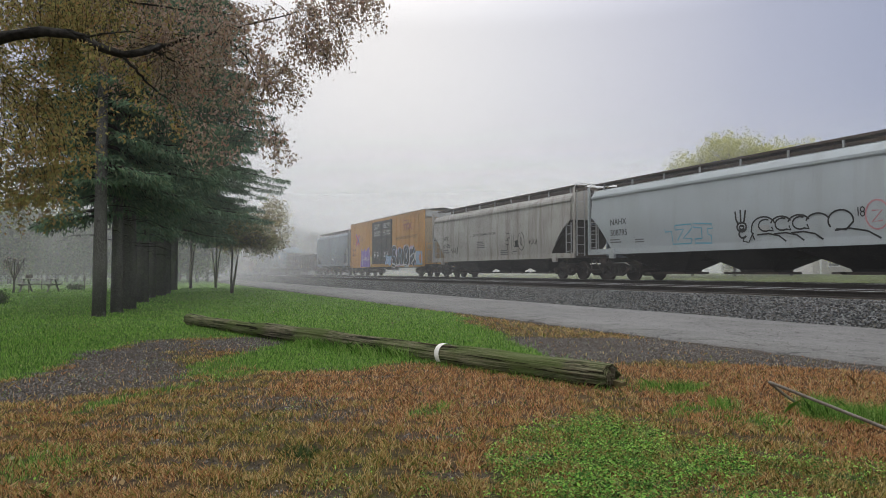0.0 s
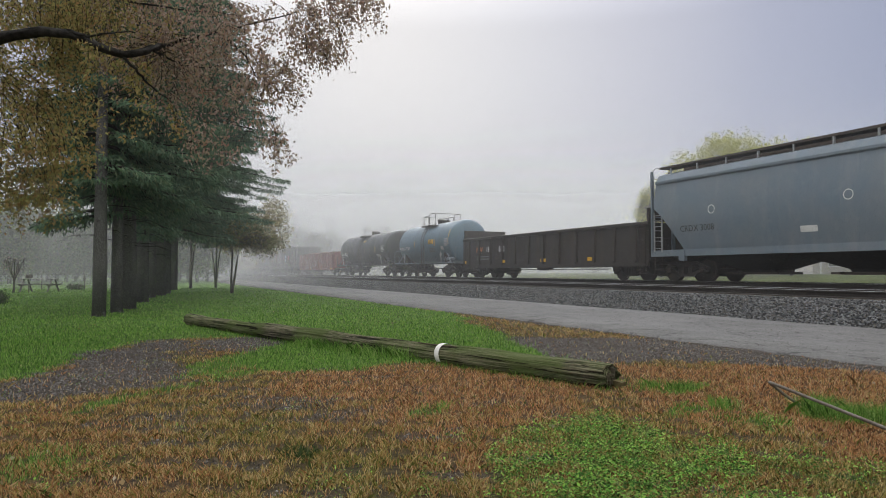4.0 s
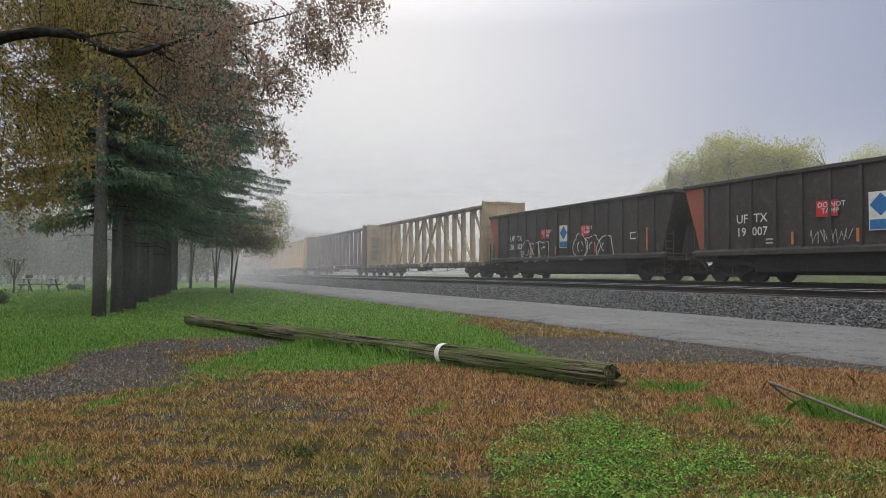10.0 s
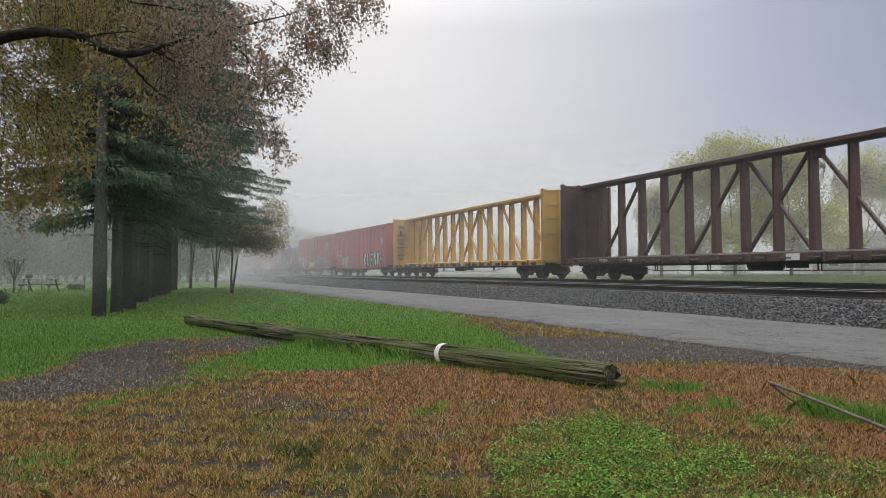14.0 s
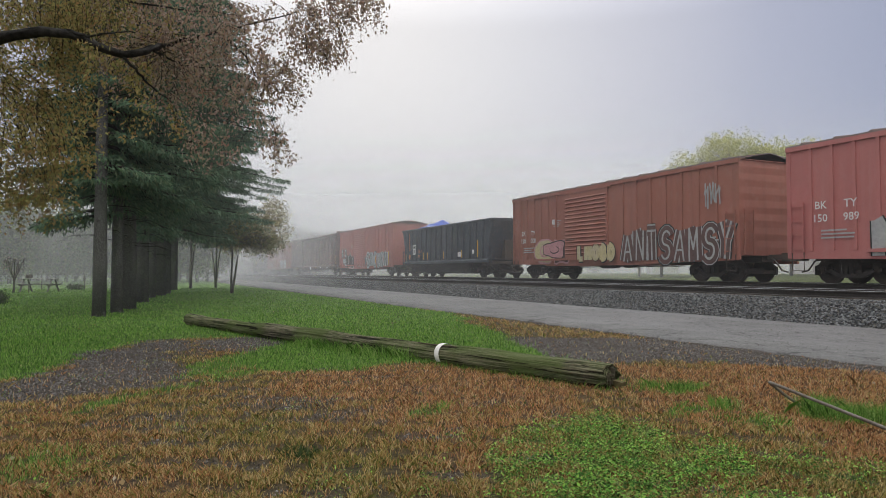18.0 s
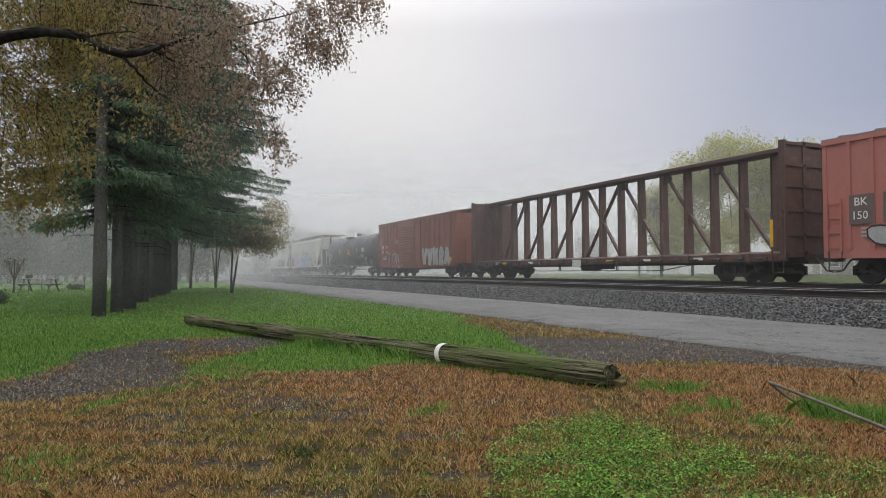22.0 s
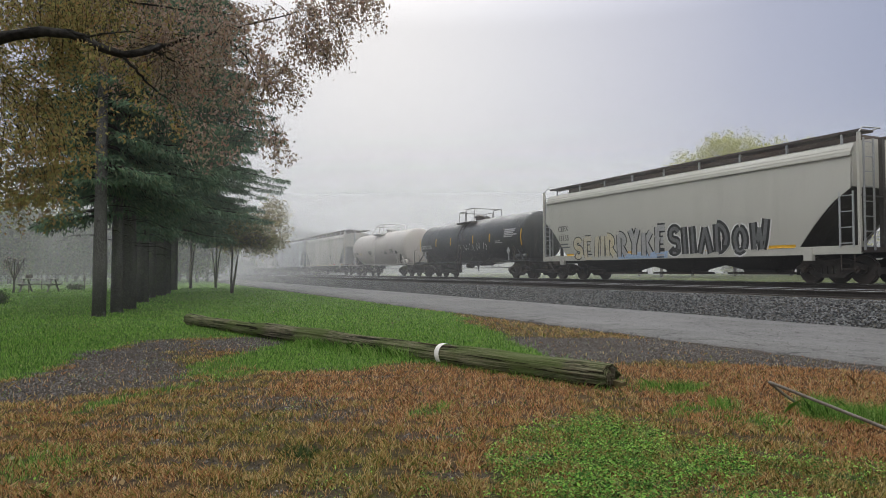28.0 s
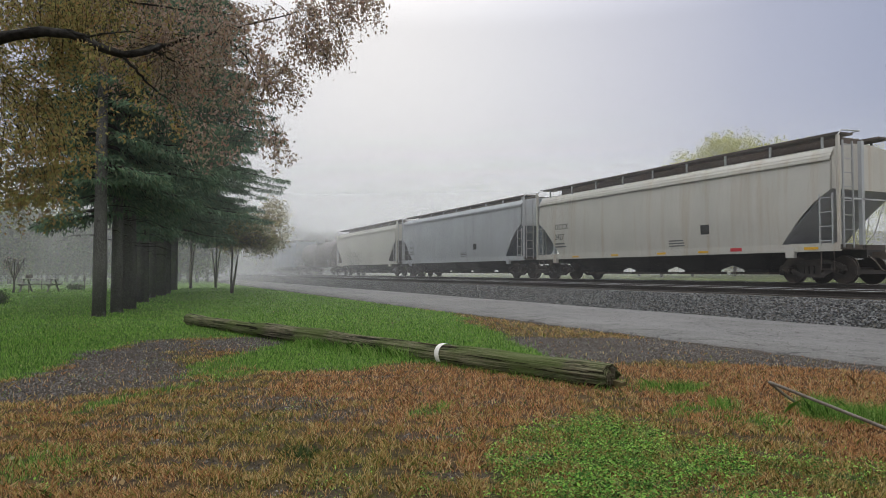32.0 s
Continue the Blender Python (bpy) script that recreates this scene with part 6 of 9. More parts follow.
for x in (-h + 0.25, -h + 4.9, 0.5, 4.5):
    sd.plate(x, x + 0.5, 0.88, 1.05, M_YELLOW, 0.07, "reflector")
# 6 blue tank car
sd, h = couple_up(tank_car("weathered blue tank car with yellow placard", 5.75, P_TANKBLUE, 1.50, 2.45, 0.3, frame_paint=P_BLUEGREY, shell_in=0.75), 113.2, 124.7)
sd.word("HOKX 112107", -h + 1.15, 2.05, 0.25, M_WHITE, bold=0.012)
sd.plate(1.2, 2.1, 2.35, 2.68, M_YELLOW, name="placard", label="yellow hazard placard")
sd.bars(1.3, 2.56, 0.7, 3, 0.05, 0.04, M_INK, 4, lift=0.012)
sd.bars(1.3, 2.0, 1.2, 3, 0.05, 0.05, M_GREY_INK, 7)
sd.bars(3.9, 2.6, 0.9, 5, 0.07, 0.04, M_SILVER, 9)
sd.plate(3.3, 3.75, 1.9, 2.15, M_SILVER, name="data_panel")
for x in (-1.4, 2.3, 4.55):
    sd.plate(x, x + 0.07, 2.2 if x < 4 else 2.4, 2.65 if x < 4 else 3.3, M_YELLOW, name="reflector")
# 7 black tank car
sd, h = couple_up(tank_car("matt black tank car with white lettering", 8.1, P_BLACK, 1.47, 2.43, -0.2), 96.0, 112.2)
sd.word("CRGX 16493", -h + 1.25, 1.98, 0.25, M_WHITE, bold=0.012)
sd.bars(-h + 1.25, 1.78, 1.5, 2, 0.06, 0.07, M_SILVER, 4)
sd.plate(-h + 3.3, -h + 3.6, 1.9, 2.2, M_SILVER, name="data_panel")
for x, m in ((-3.6, M_SILVER), (-0.9 + 1.8, M_TAN), (4.0, M_YELLOW)):
    sd.plate(x, x + 0.08, 2.1, 2.6, m, name="reflector")
sd.bars(4.2, 1.85, 1.1, 3, 0.05, 0.05, M_SILVER, 8)
sd.bars(5.6, 2.55, 0.9, 5, 0.07, 0.04, M_SILVER, 9)
sd.bars(0.3, 3.2, 0.9, 2, 0.045, 0.05, M_YELLOW, 10)
# 8 red gondola with scrap
made = gondola("oxide red gondola with chalky white graffiti", 8.2, P_OXIDE, posts=11, top=2.46, sill=0.57)
sd, h = couple_up(made, 78.45, 94.85)
M_SCRAP = surface("rusty_scrap", (0.10, 0.075, 0.06), (0.16, 0.09, 0.05), 0.8, 0.2, 2.0, 14, 0.7)
heap(made[0], h, 2.46, 3, M_SCRAP, "rusty scrap metal heaped in the gondola", 0.4)
sd.word("CR", -h + 1.35, 1.95, 0.24, M_WHITE, 0.02, 0.012)
sd.word("60  4607", -h + 0.62, 1.55, 0.24, M_WHITE, 0.02, 0.008)
sd.fat_word("RUBTD", -5.05, 0.84, 3.8, 0.92, ((0.36, M_SILVER), (0.27, P_OXIDE)), "white outlined hollow graffiti letter", 41, 0.115)
sd.stroke([arc(-0.6, 1.35, 0.38, 0.36, 20, 250, 10), arc(0.1, 1.45, 0.32, 0.36, -60, 160, 10), arc(-0.55, 0.9, 0.4, 0.3, 100, 330, 9), arc(0.2, 0.88, 0.36, 0.32, 200, 440, 9), arc(-0.4, 1.15, 0.18, 0.16, 0, 420, 12), arc(0.1, 1.1, 0.14, 0.18, 40, 330, 8), arc(0.78, 1.45, 0.24, 0.2, 0, 360, 12)], 0.045, M_SILVER, 0.122, "graffiti", "white outlined bubble graffiti")
sd.stroke([[(0.7, 1.38), (0.7, 1.52)], arc(0.83, 1.45, 0.05, 0.07, 0, 360, 8)], 0.03, M_SILVER, 0.122, "graffiti")
sd.stroke([[(1.75, 1.5), (2.2, 1.05), (2.1, 1.9), (2.45, 0.95), (2.3, 1.7)], [(2.75, 1.9), (2.95, 1.1), (3.1, 1.75), (3.3, 1.15), (3.45, 1.95), (3.4, 1.2)], [(3.5, 1.55), (3.75, 1.6), (3.6, 1.2), (3.9, 0.98)], [(4.1, 1.05), (4.6, 1.65)], [(4.15, 1.6), (4.55, 1.05)], [(4.0, 1.35), (4.85, 1.34)], [(4.35, 1.0), (4.32, 1.7)]], 0.04, M_SILVER, 0.122, "graffiti", "white chalky scrawl and star")
for x in (-h + 0.55, -h + 5.9, 2.6, h - 1.3):
    sd.plate(x, x + 0.42, 0.66, 0.82, M_YELLOW, 0.07, "reflector")
sd.plate(5.66, 6.16, 1.22, 1.58, M_SILVER, 0.01, "data_panel")
sd.plate(5.71, 6.11, 1.27, 1.53, M_INK, 0.014, "data_panel")
# 9, 10 high-sided gondolas
for a, b, code, seed in ((62.2, 77.1, ("UF  TX", "19  007"), 51), (46.5, 61.7, ("UF  TX", "20  103"), 61)):
    made = tub_gondola("dark brown high-sided gondola with red leaning ends", (b - a) / 2, P_UMBER, car_paint("faded_orange_red_paint", (0.32, 0.085, 0.055), (0.2, 0.08, 0.06), 0.4))
    sd, h = couple_up(made, a, b)
    sd.word(code[0], -h + 2.5, 2.05, 0.30, M_WHITE, 0.008, 0.012)
    sd.word(code[1], -h + 2.5, 1.6, 0.30, M_WHITE, 0.008, 0.012)
    sd.bars(-h + 3.7, 1.42, 0.5, 2, 0.06, 0.06, M_SILVER, seed)
    for x in (-1.9, 1.45):
        sd.plate(x, x + 0.72, 2.05, 2.55, M_RED, 0.008, "sign", "red warning panel")
        sd.word("DO NOT\n  TAMP", x + 0.05, 2.34, 0.16, M_WHITE, 0.014, 0.01)
    sd.plate(-0.25, 0.45, 1.55, 2.65, M_WHITE, 0.008, "sign", "white and blue diamond sign")
    sd.lay("emblem", [(0.1, 1.95), (0.42, 2.28), (0.1, 2.61), (-0.22, 2.28)], [(0, 1, 2, 3)], M_BLUE, 0.014)
    sd.plate(-0.22, 0.42, 1.58, 1.86, M_BLUE, 0.014, "emblem")
    sd.plate(h - 2.6, h - 2.1, 1.75, 2.05, M_WHITE, 0.008, "data_panel")
    sd.plate(h - 2.55, h - 2.15, 1.8, 2.0, P_UMBER, 0.014, "data_panel")
    for x in (-h + 4.7, -0.6, 2.6, h - 1.55):
        sd.plate(x, x + 0.09, 1.25, 1.65 if x < h - 2 else 2.2, M_ORANGE, 0.055, "reflector")
    if seed == 61:
        sd.blobs(-h + 3.8, 1.0, 2.5, 0.95, 3, None, M_WHITE, seed, "white outlined bubble graffiti", 0.04, 0.3)
        sd.blobs(1.0, 1.0, 2.8, 1.0, 3, None, M_WHITE, seed + 1, "white outlined bubble graffiti", 0.04, 0.3)
    else:
        sd.scrawl(-h + 5.3, 1.2, 1.4, 0.55, 4, M_SILVER, seed, "faint white scrawl", 0.03)
        sd.scrawl(0.6, 1.2, 2.0, 0.6, 3, M_SILVER, seed + 2, "faint white scrawl", 0.03)
# 11 to 13 centerbeam flats
for a, b, label, paint, chord in ((22.9, 45.6, "empty centerbeam flat car in faded tan paint", P_TANBEAM, P_TANCHORD), (-1.0, 21.7, "empty centerbeam flat car in maroon brown", P_BROWNBEAM, P_BROWNBEAM), (-25.0, -2.6, "empty centerbeam flat car in bright yellow", P_YELLOWBEAM, P_YELLOWBEAM)):
    made = centerbeam(label, (b - a) / 2, paint, chord)
    sd, h = couple_up(made, a, b)
    sd.plate(-h + 2.9, -h + 5.4, 0.78, 0.94, M_INK if paint is P_YELLOWBEAM else M_STEEL, 0.004, "lettering_panel")
    sd.word("TTZX", -h + 3.0, 0.8, 0.13, M_WHITE, 0.012, 0.01, wide=1.5)
    for q in range(3):
        sd.plate(-h + 4.75 + 0.2 * q, -h + 4.9 + 0.2 * q, 0.8, 0.92, M_WHITE, 0.012, "emblem")
    sd.plate(1.5, 2.0, 0.74, 0.96, M_WHITE, 0.1, "data_panel")
    ink = M_GREY_INK if paint is not P_BROWNBEAM else M_STEEL
    g = Geo()
    r = random.Random(5)
    for k in range(26):
        z = 4.1 - 0.11 * k
        if k in (3, 4, 5, 9, 15, 19):
            continue
        for y0, y1 in ((-1.25, -0.35), (0.35, 1.2)):
            g.box(-h + 0.2, -h + 0.226, y0 + r.uniform(0, 0.2), y1 - r.uniform(0, 0.3), z, z + 0.05)
    part("warning_print", g, ink, made[0], "rows of loading instructions on the bulkhead")
    if paint is P_YELLOWBEAM:
        part("emblem", Geo().add([(-h + 0.228, -0.95, 3.3), (-h + 0.228, -0.75, 3.3), (-h + 0.228, -0.85, 3.72), (-h + 0.228, -1.0, 3.75)], [(0, 1, 2, 3)]), M_INK, made[0])
# 14, 15, 17, 19 boxcars
BOX = ((-42.4, -26.5, "faded rose red boxcar with grey graffiti", P_ROSE, ("BK", "TY"), ("150", "989"), (6, 6), 14), (-59.85, -44.3, "brick brown boxcar with silver graffiti", P_BRICK, ("BK", "TY"), ("150", "008"), (6, 7), 15), (-95.0, -79.2, "faded brick red boxcar with silver graffiti", P_RED, ("BK", "TY"), ("150", "042"), (6, 7), 17), (-136.6, -121.0, "russet brown boxcar with block-letter graffiti", P_RUSSET, ("BK", "TY"), ("154", "872"), (6, 7), 19))
BOXED = {}
for a, b, label, paint, code, number, posts, n in BOX:
    made = boxcar(label, (b - a) / 2, paint, P_RUSTROOF, door=(-2.7, 0.55), posts=posts)
    BOXED[n] = (made, a, b)
    sd, h = made[1], (b - a) / 2
    for k in range(2 if n == 17 else 0):
        sd.plate(-h + 0.85 + k, -h + 1.6 + k, 1.75, 2.62, surface("dark_repaint", (0.13, 0.10, 0.095), (0.2, 0.12, 0.11), 0.6), 0.056, "lettering_panel")
    for k in range(2):
        sd.word(code[k], -h + 1.0 + 0.95 * k, 2.3, 0.24, M_WHITE, 0.06, 0.01)
        sd.word(number[k], -h + (0.92, 1.92)[k], 1.9, 0.24, M_WHITE, 0.06, 0.01)
    sd.bars(-h + 1.2, 1.6, 1.2, 3, 0.05, 0.06, M_SILVER, n, lift=0.06)
    sd.bars(-h + 4.0, 2.9, 0.7, 4, 0.04, 0.05, M_SILVER, n, lift=0.01)
    sd.plate(h - 3.0, h - 2.6, 1.35, 1.7, M_INK, 0.062, "data_panel")
    sd.bars(h - 1.6, 1.6, 0.8, 3, 0.05, 0.05, M_SILVER, n + 3, lift=0.062)
sd = BOXED[14][0][1]
sd.fat_word("NOCR", -5.2, 0.85, 3.6, 1.05, ((0.42, M_INK), (0.34, M_SILVER)), "dusty silver graffiti letter with dark edge", 71)
sd.fat_word("KUFNK", 1.9, 0.95, 4.6, 1.05, ((0.60, M_SMOKE), (0.12, M_WHITE)), "white graffiti letter on a sooty cloud", 73)
sd.scrawl(6.4, 2.5, 0.8, 1.0, 3, M_SILVER, 73, "white scrawl", 0.06)
sd.scrawl(4.9, 1.75, 1.0, 0.3, 3, M_SILVER, 74, "white scrawl", 0.05)
sd = BOXED[15][0][1]
sd.fat_word("ANTSAMSY", 1.55, 0.85, 6.0, 1.15, ((0.60, M_INK), (0.52, M_SILVER), (0.42, M_SMOKE), (0.09, M_SILVER)), "dark graffiti letter with silver outline", 75)
sd.blobs(-5.2, 0.78, 1.4, 1.3, 1, M_TAN, M_PINK, 76, "tan and pink spray-painted mural", 0.08, 0.15)
sd.blobs(-3.6, 0.78, 1.2, 1.1, 1, M_SMOKE, M_PINK, 78, "dark and pink spray-painted mural", 0.08, 0.3, 0.009)
sd.blobs(-4.4, 1.0, 1.6, 0.9, 1, M_PINK, M_INK, 77, "pink spray-painted patch", 0.05, 0.3, 0.018)
sd.fat_word("LHOBD", -1.6, 0.95, 2.8, 0.6, ((0.34, M_INK), (0.26, M_TAN)), "tan graffiti letter across the door", 80, 0.08)
sd.plate(-h + 3.9, -h + 4.25, 2.75, 3.0, M_WHITE, 0.01, "data_panel")
sd.scrawl(6.2, 2.6, 0.8, 1.2, 3, M_SILVER, 78, "white scrawl", 0.07)
sd = BOXED[17][0][1]
sd.fat_word("SHCUKN", 1.1, 0.9, 5.6, 1.15, ((0.56, M_INK), (0.48, M_WHITE), (0.40, M_SILVER), (0.05, M_INK)), "silver graffiti letter with black shadow", 79)
sd.fat_word("KOUMN", -5.4, 0.9, 4.3, 1.05, ((0.5, M_WHITE), (0.42, M_SMOKE), (0.12, M_INK)), "dark graffiti letter with white outline", 81)
sd.blobs(-6.2, 0.95, 1.3, 0.9, 1, M_SILVER, M_INK, 85, "silver graffiti patch", 0.05, 0.5)
sd.blobs(-4.1, 1.0, 0.8, 0.9, 1, M_TEAL, M_INK, 82, "blue spray-painted patch", 0.05, 0.4)
sd.blobs(-1.9, 1.0, 0.8, 0.9, 1, M_TAN, M_WHITE, 86, "tan spray-painted patch", 0.05, 0.4)
sd.blobs(-1.0, 0.95, 2.0, 0.8, 3, M_GREY_INK, M_SILVER, 87, "dark graffiti across the door", 0.06, 0.4)
for x in (3.5, 6.9):
    sd.plate(x, x + 0.16, 1.0, 2.1, M_YELLOW, 0.064, "reflector")
sd = BOXED[19][0][1]
sd.fat_word("VVNRA", 2.0, 0.9, 4.9, 1.1, ((0.40, M_SAND), (0.34, M_SILVER)), "pale silver block-letter graffiti", 83)
sd.fat_word("FSBKO", -5.3, 0.8, 3.6, 1.1, ((0.07, M_SILVER),), "thin white graffiti letter", 84)
sd.stroke([[(-4.2, 1.4), (-4.05, 2.15), (-3.6, 1.6), (-3.2, 0.9)], arc(-2.7, 1.25, 0.55, 0.55, 30, 300, 10)], 0.07, M_SILVER, 0.064, "graffiti", "thin white looping tag")
sd.plate(6.55, 7.2, 1.12, 1.35, M_YELLOW, 0.064, "reflector")
sd.plate(4.0, 4.6, 1.1, 1.4, M_SKYBLUE, 0.064, "data_panel")
couple_up(BOXED[14][0], -42.4, -26.5)
couple_up(BOXED[15][0], -59.85, -44.3)
# 16 navy gondola with a blue tarpaulin
made = tub_gondola("navy black high-sided gondola with orange lettering", 7.35, P_NAVY, P_NAVY, top=3.52, posts=15)
sd, h = couple_up(made, -77.0, -62.3)
sd.plate(-h + 2.25, -h + 2.85, 1.65, 2.4, M_WHITE, 0.012, "sign", "white sign with black letters")
sd.word("RM\nLX", -h + 2.3, 2.08, 0.27, M_INK, 0.02, 0.01)
sd.word("1528", -h + 3.25, 1.75, 0.25, M_ORANGE, 0.01, 0.015)
sd.lay("emblem", [(-h + 1.5, 1.35), (-h + 1.72, 1.3), (-h + 1.85, 1.6), (-h + 1.7, 1.75), (-h + 1.45, 1.6)], [(0, 1, 2, 3, 4)], M_ORANGE, 0.012)
sd.bars(-h + 1.55, 3.15, 0.2, 9, 0.11, 0.04, M_ORANGE, 4, name="faded_lettering")
sd.bars(-h + 3.3, 1.55, 0.6, 2, 0.05, 0.06, M_ORANGE, 4)
for x in (-h + 0.95, -h + 4.4, -2.2, 0.6, 3.4):
    sd.plate(x, x + 0.08, 1.25, 1.75, M_YELLOW, 0.055, "reflector")
sd.plate(h - 1.75, h - 1.62, 1.3, 2.3, M_YELLOW, 0.055, "reflector")
sd.plate(h - 4.6, h - 4.1, 1.35, 1.65, M_WHITE, 0.012, "data_panel")
sd.plate(h - 2.5, h - 2.25, 1.5, 1.75, M_WHITE, 0.012, "data_panel")
g, r = Geo(), random.Random(9)
rings = []
for k in range(9):
    x = -h + 2.6 + 0.28 * k
    hh = (0.15 + 0.5 * math.sin(math.pi * k / 8) ** 0.8) * r.uniform(0.7, 1.1)
    rings.append([(x + r.uniform(-0.08, 0.08), y, 3.62 + hh * (1 - abs(y) / 1.5) * r.uniform(0.6, 1.2)) for y in (-1.3, -0.9, -0.4, 0.1, 0.6, 1.0)] + [(x, 1.0, 3.1), (x, -1.3, 3.1)])
solid_on(made[0], "tarpaulin", g.loft(rings), surface("blue_tarpaulin", (0.03, 0.08, 0.42), (0.02, 0.05, 0.25), 0.5, 0, 3, 12, 0.5), "crumpled blue tarpaulin on the gondola's load")
g = Geo().box(-h + 1.0, h - 1.0, -1.4, 1.4, 2.9, 3.32)
for _ in range(60):
    x, y = r.uniform(-h + 1.2, h - 1.2), r.uniform(-1.1, 1.1)
    g.beam((x - 0.4, y, 3.3), (x + 0.4, y + 0.2, 3.3 + r.uniform(0, 0.2)), 0.4, 0.15)
solid_on(made[0], "scrap_load", g, M_SCRAP, "dark debris load inside the gondola")
couple_up(BOXED[17][0], -95.0, -79.2)
# 18 rust-brown centerbeam
made = centerbeam("empty centerbeam flat car in rusty brown", 11.3, P_RUSTBEAM)
sd, h = couple_up(made, -119.0, -96.4)
sd.word("120353", -h + 3.0, 0.8, 0.13, M_WHITE, 0.012, 0.01, wide=1.3)
sd.plate(-0.4, 0.3, 0.62, 0.95, M_WHITE, 0.1, "data_panel")
sd.plate(h - 0.55, h - 0.42, 1.2, 2.1, M_YELLOW, 0.06, "reflector")
for x in (-7.2, -4.4, 2.2, 4.6, 7.4):
    sd.plate(x, x + 0.45, 0.8, 0.9, M_YELLOW if x in (-7.2, 2.2) else M_WHITE, 0.1, "reflector")
couple_up(BOXED[19][0], -136.6, -121.0)
# 20 black tank car
sd, h = couple_up(tank_car("glossy black tank car with yellow reflectors", 8.65, P_BLACK, 1.50, 2.50, -0.3), -155.25, -137.95)
sd.word("TILX 291291", -h + 1.2, 1.98, 0.25, M_WHITE, bold=0.012)
sd.bars(-h + 1.4, 1.8, 1.4, 2, 0.05, 0.07, M_SILVER, 4)
for x in (-h + 3.2, -2.6, 0.7, 3.3, 6.0):
    sd.plate(x, x + 0.10, 2.15, 2.65, M_YELLOW, name="reflector")
sd.plate(-h + 0.98, -h + 1.06, 2.0, 2.7, M_SILVER, name="reflector")
sd.stroke([[(-h + 2.3 + 0.3 * math.cos(q), 2.75 + 0.2 * math.sin(q)), (-h + 2.3, 2.75)] for q in (0.3, 1.2, 2.1, 3.2, 4.2, 5.3)], 0.04, M_SILVER, name="graffiti", label="white star-shaped scribble")
sd.scrawl(0.6, 1.7, 2.0, 0.5, 3, M_SILVER, 91, "faint white tags", 0.04)
sd.scrawl(3.0, 1.55, 1.0, 0.5, 2, M_WHITE, 92, "white tag", 0.05)
sd.bars(0.2, 2.2, 1.1, 2, 0.12, 0.05, M_ORANGE, 6)
sd.bars(4.2, 2.0, 1.2, 3, 0.05, 0.05, M_SILVER, 8)
sd.plate(4.9, 5.7, 2.25, 2.6, M_SILVER, name="data_panel")
# 21, 22 off-white hoppers
sd, h = couple_up(hopper("off-white covered hopper with lilac graffiti", 8.1, P_CREAM, bays=3, slope_tone=P_UMBER, low=0.92), -172.7, -156.5)
mark_hopper(sd, h, "CEFX", "12092", M_INK, 0.30, -h + 1.6)
sd.blobs(-h + 3.1, 1.0, 2.6, 1.0, 2, M_LILAC, M_PURPLE, 93, "lilac spray-painted lettering", 0.05, 0.3)
sd.blobs(-h + 5.2, 0.95, 5.2, 1.75, 4, M_SKYBLUE, M_INK, 94, "large pale blue graffiti with black outline", 0.06, 0.45)
sd.scrawl(-h + 10.6, 1.0, 2.0, 0.3, 5, M_INK, 95, "small black tag", 0.03)
sd.plate(h - 3.1, h - 2.6, 1.35, 1.7, M_INK, 0.01, "data_panel")
sd.plate(-h + 1.7, -h + 2.4, 1.3, 1.5, M_YELLOW, 0.008, "reflector")
sd, h = couple_up(hopper("off-white covered hopper with long graffiti row", 8.4, P_CREAM, bays=3, slope_tone=P_UMBER, low=0.90), -190.5, -173.8)
mark_hopper(sd, h, "CEFX", "13155", M_INK, 0.26, -h + 1.35, zc=2.35)
sd.plate(-h + 5.9, -h + 8.9, 0.93, 1.20, M_SKYBLUE, 0.005, "graffiti", "pale blue sprayed band")
sd.fat_word("SEMR", -h + 2.6, 1.08, 3.2, 0.82, ((0.34, M_INK), (0.25, M_SAND)), "pale tan graffiti letter with black outline", 3)
sd.fat_word("RYKE", -h + 5.8, 1.10, 3.1, 0.95, ((0.36, M_INK), (0.26, M_SILVER)), "grey graffiti letter with black outline", 4)
sd.fat_word("SHADOW", -h + 8.9, 1.10, 4.7, 0.92, ((0.42, M_WHITE), (0.34, M_INK), (0.14, M_GREY_INK)), "dark graffiti letter with white edge", 5)
for x in (-h + 2.0, -h + 6.5, -h + 10.6, h - 3.2):
    sd.plate(x, x + (0.6 if x < 4 else 1.1), 1.14, 1.24, M_YELLOW, 0.016, "reflector")
# 23 black tank, 24 white tank
sd, h = couple_up(tank_car("black tank car with white chalk scrawl", 8.3, P_BLACK, 1.42, 2.36, -0.35, sump=True), -208.5, -191.9)
sd.word("GATX 1375", -h + 1.3, 2.0, 0.26, M_WHITE, bold=0.012)
sd.bars(-h + 1.3, 1.78, 1.3, 2, 0.06, 0.07, M_SILVER, 4)
for x in (-h + 3.9, -2.0, 1.3, 3.5):
    sd.plate(x, x + 0.11, 2.15, 2.65, M_YELLOW, name="reflector")
for x in (-h + 1.02, h - 1.15):
    sd.stroke([[(x, 1.85), (x + 0.02, 2.3), (x + 0.02, 2.75)]], 0.12, M_YELLOW, 0.008, "reflector")
sd.scrawl(-0.9, 1.65, 4.2, 0.55, 5, M_WHITE, 101, "loose white chalk scrawl", 0.05)
sd.bars(5.3, 2.75, 1.5, 5, 0.07, 0.03, M_SILVER, 9, name="data_panel")
sd.bars(4.2, 2.15, 0.9, 2, 0.05, 0.05, M_SILVER, 8)
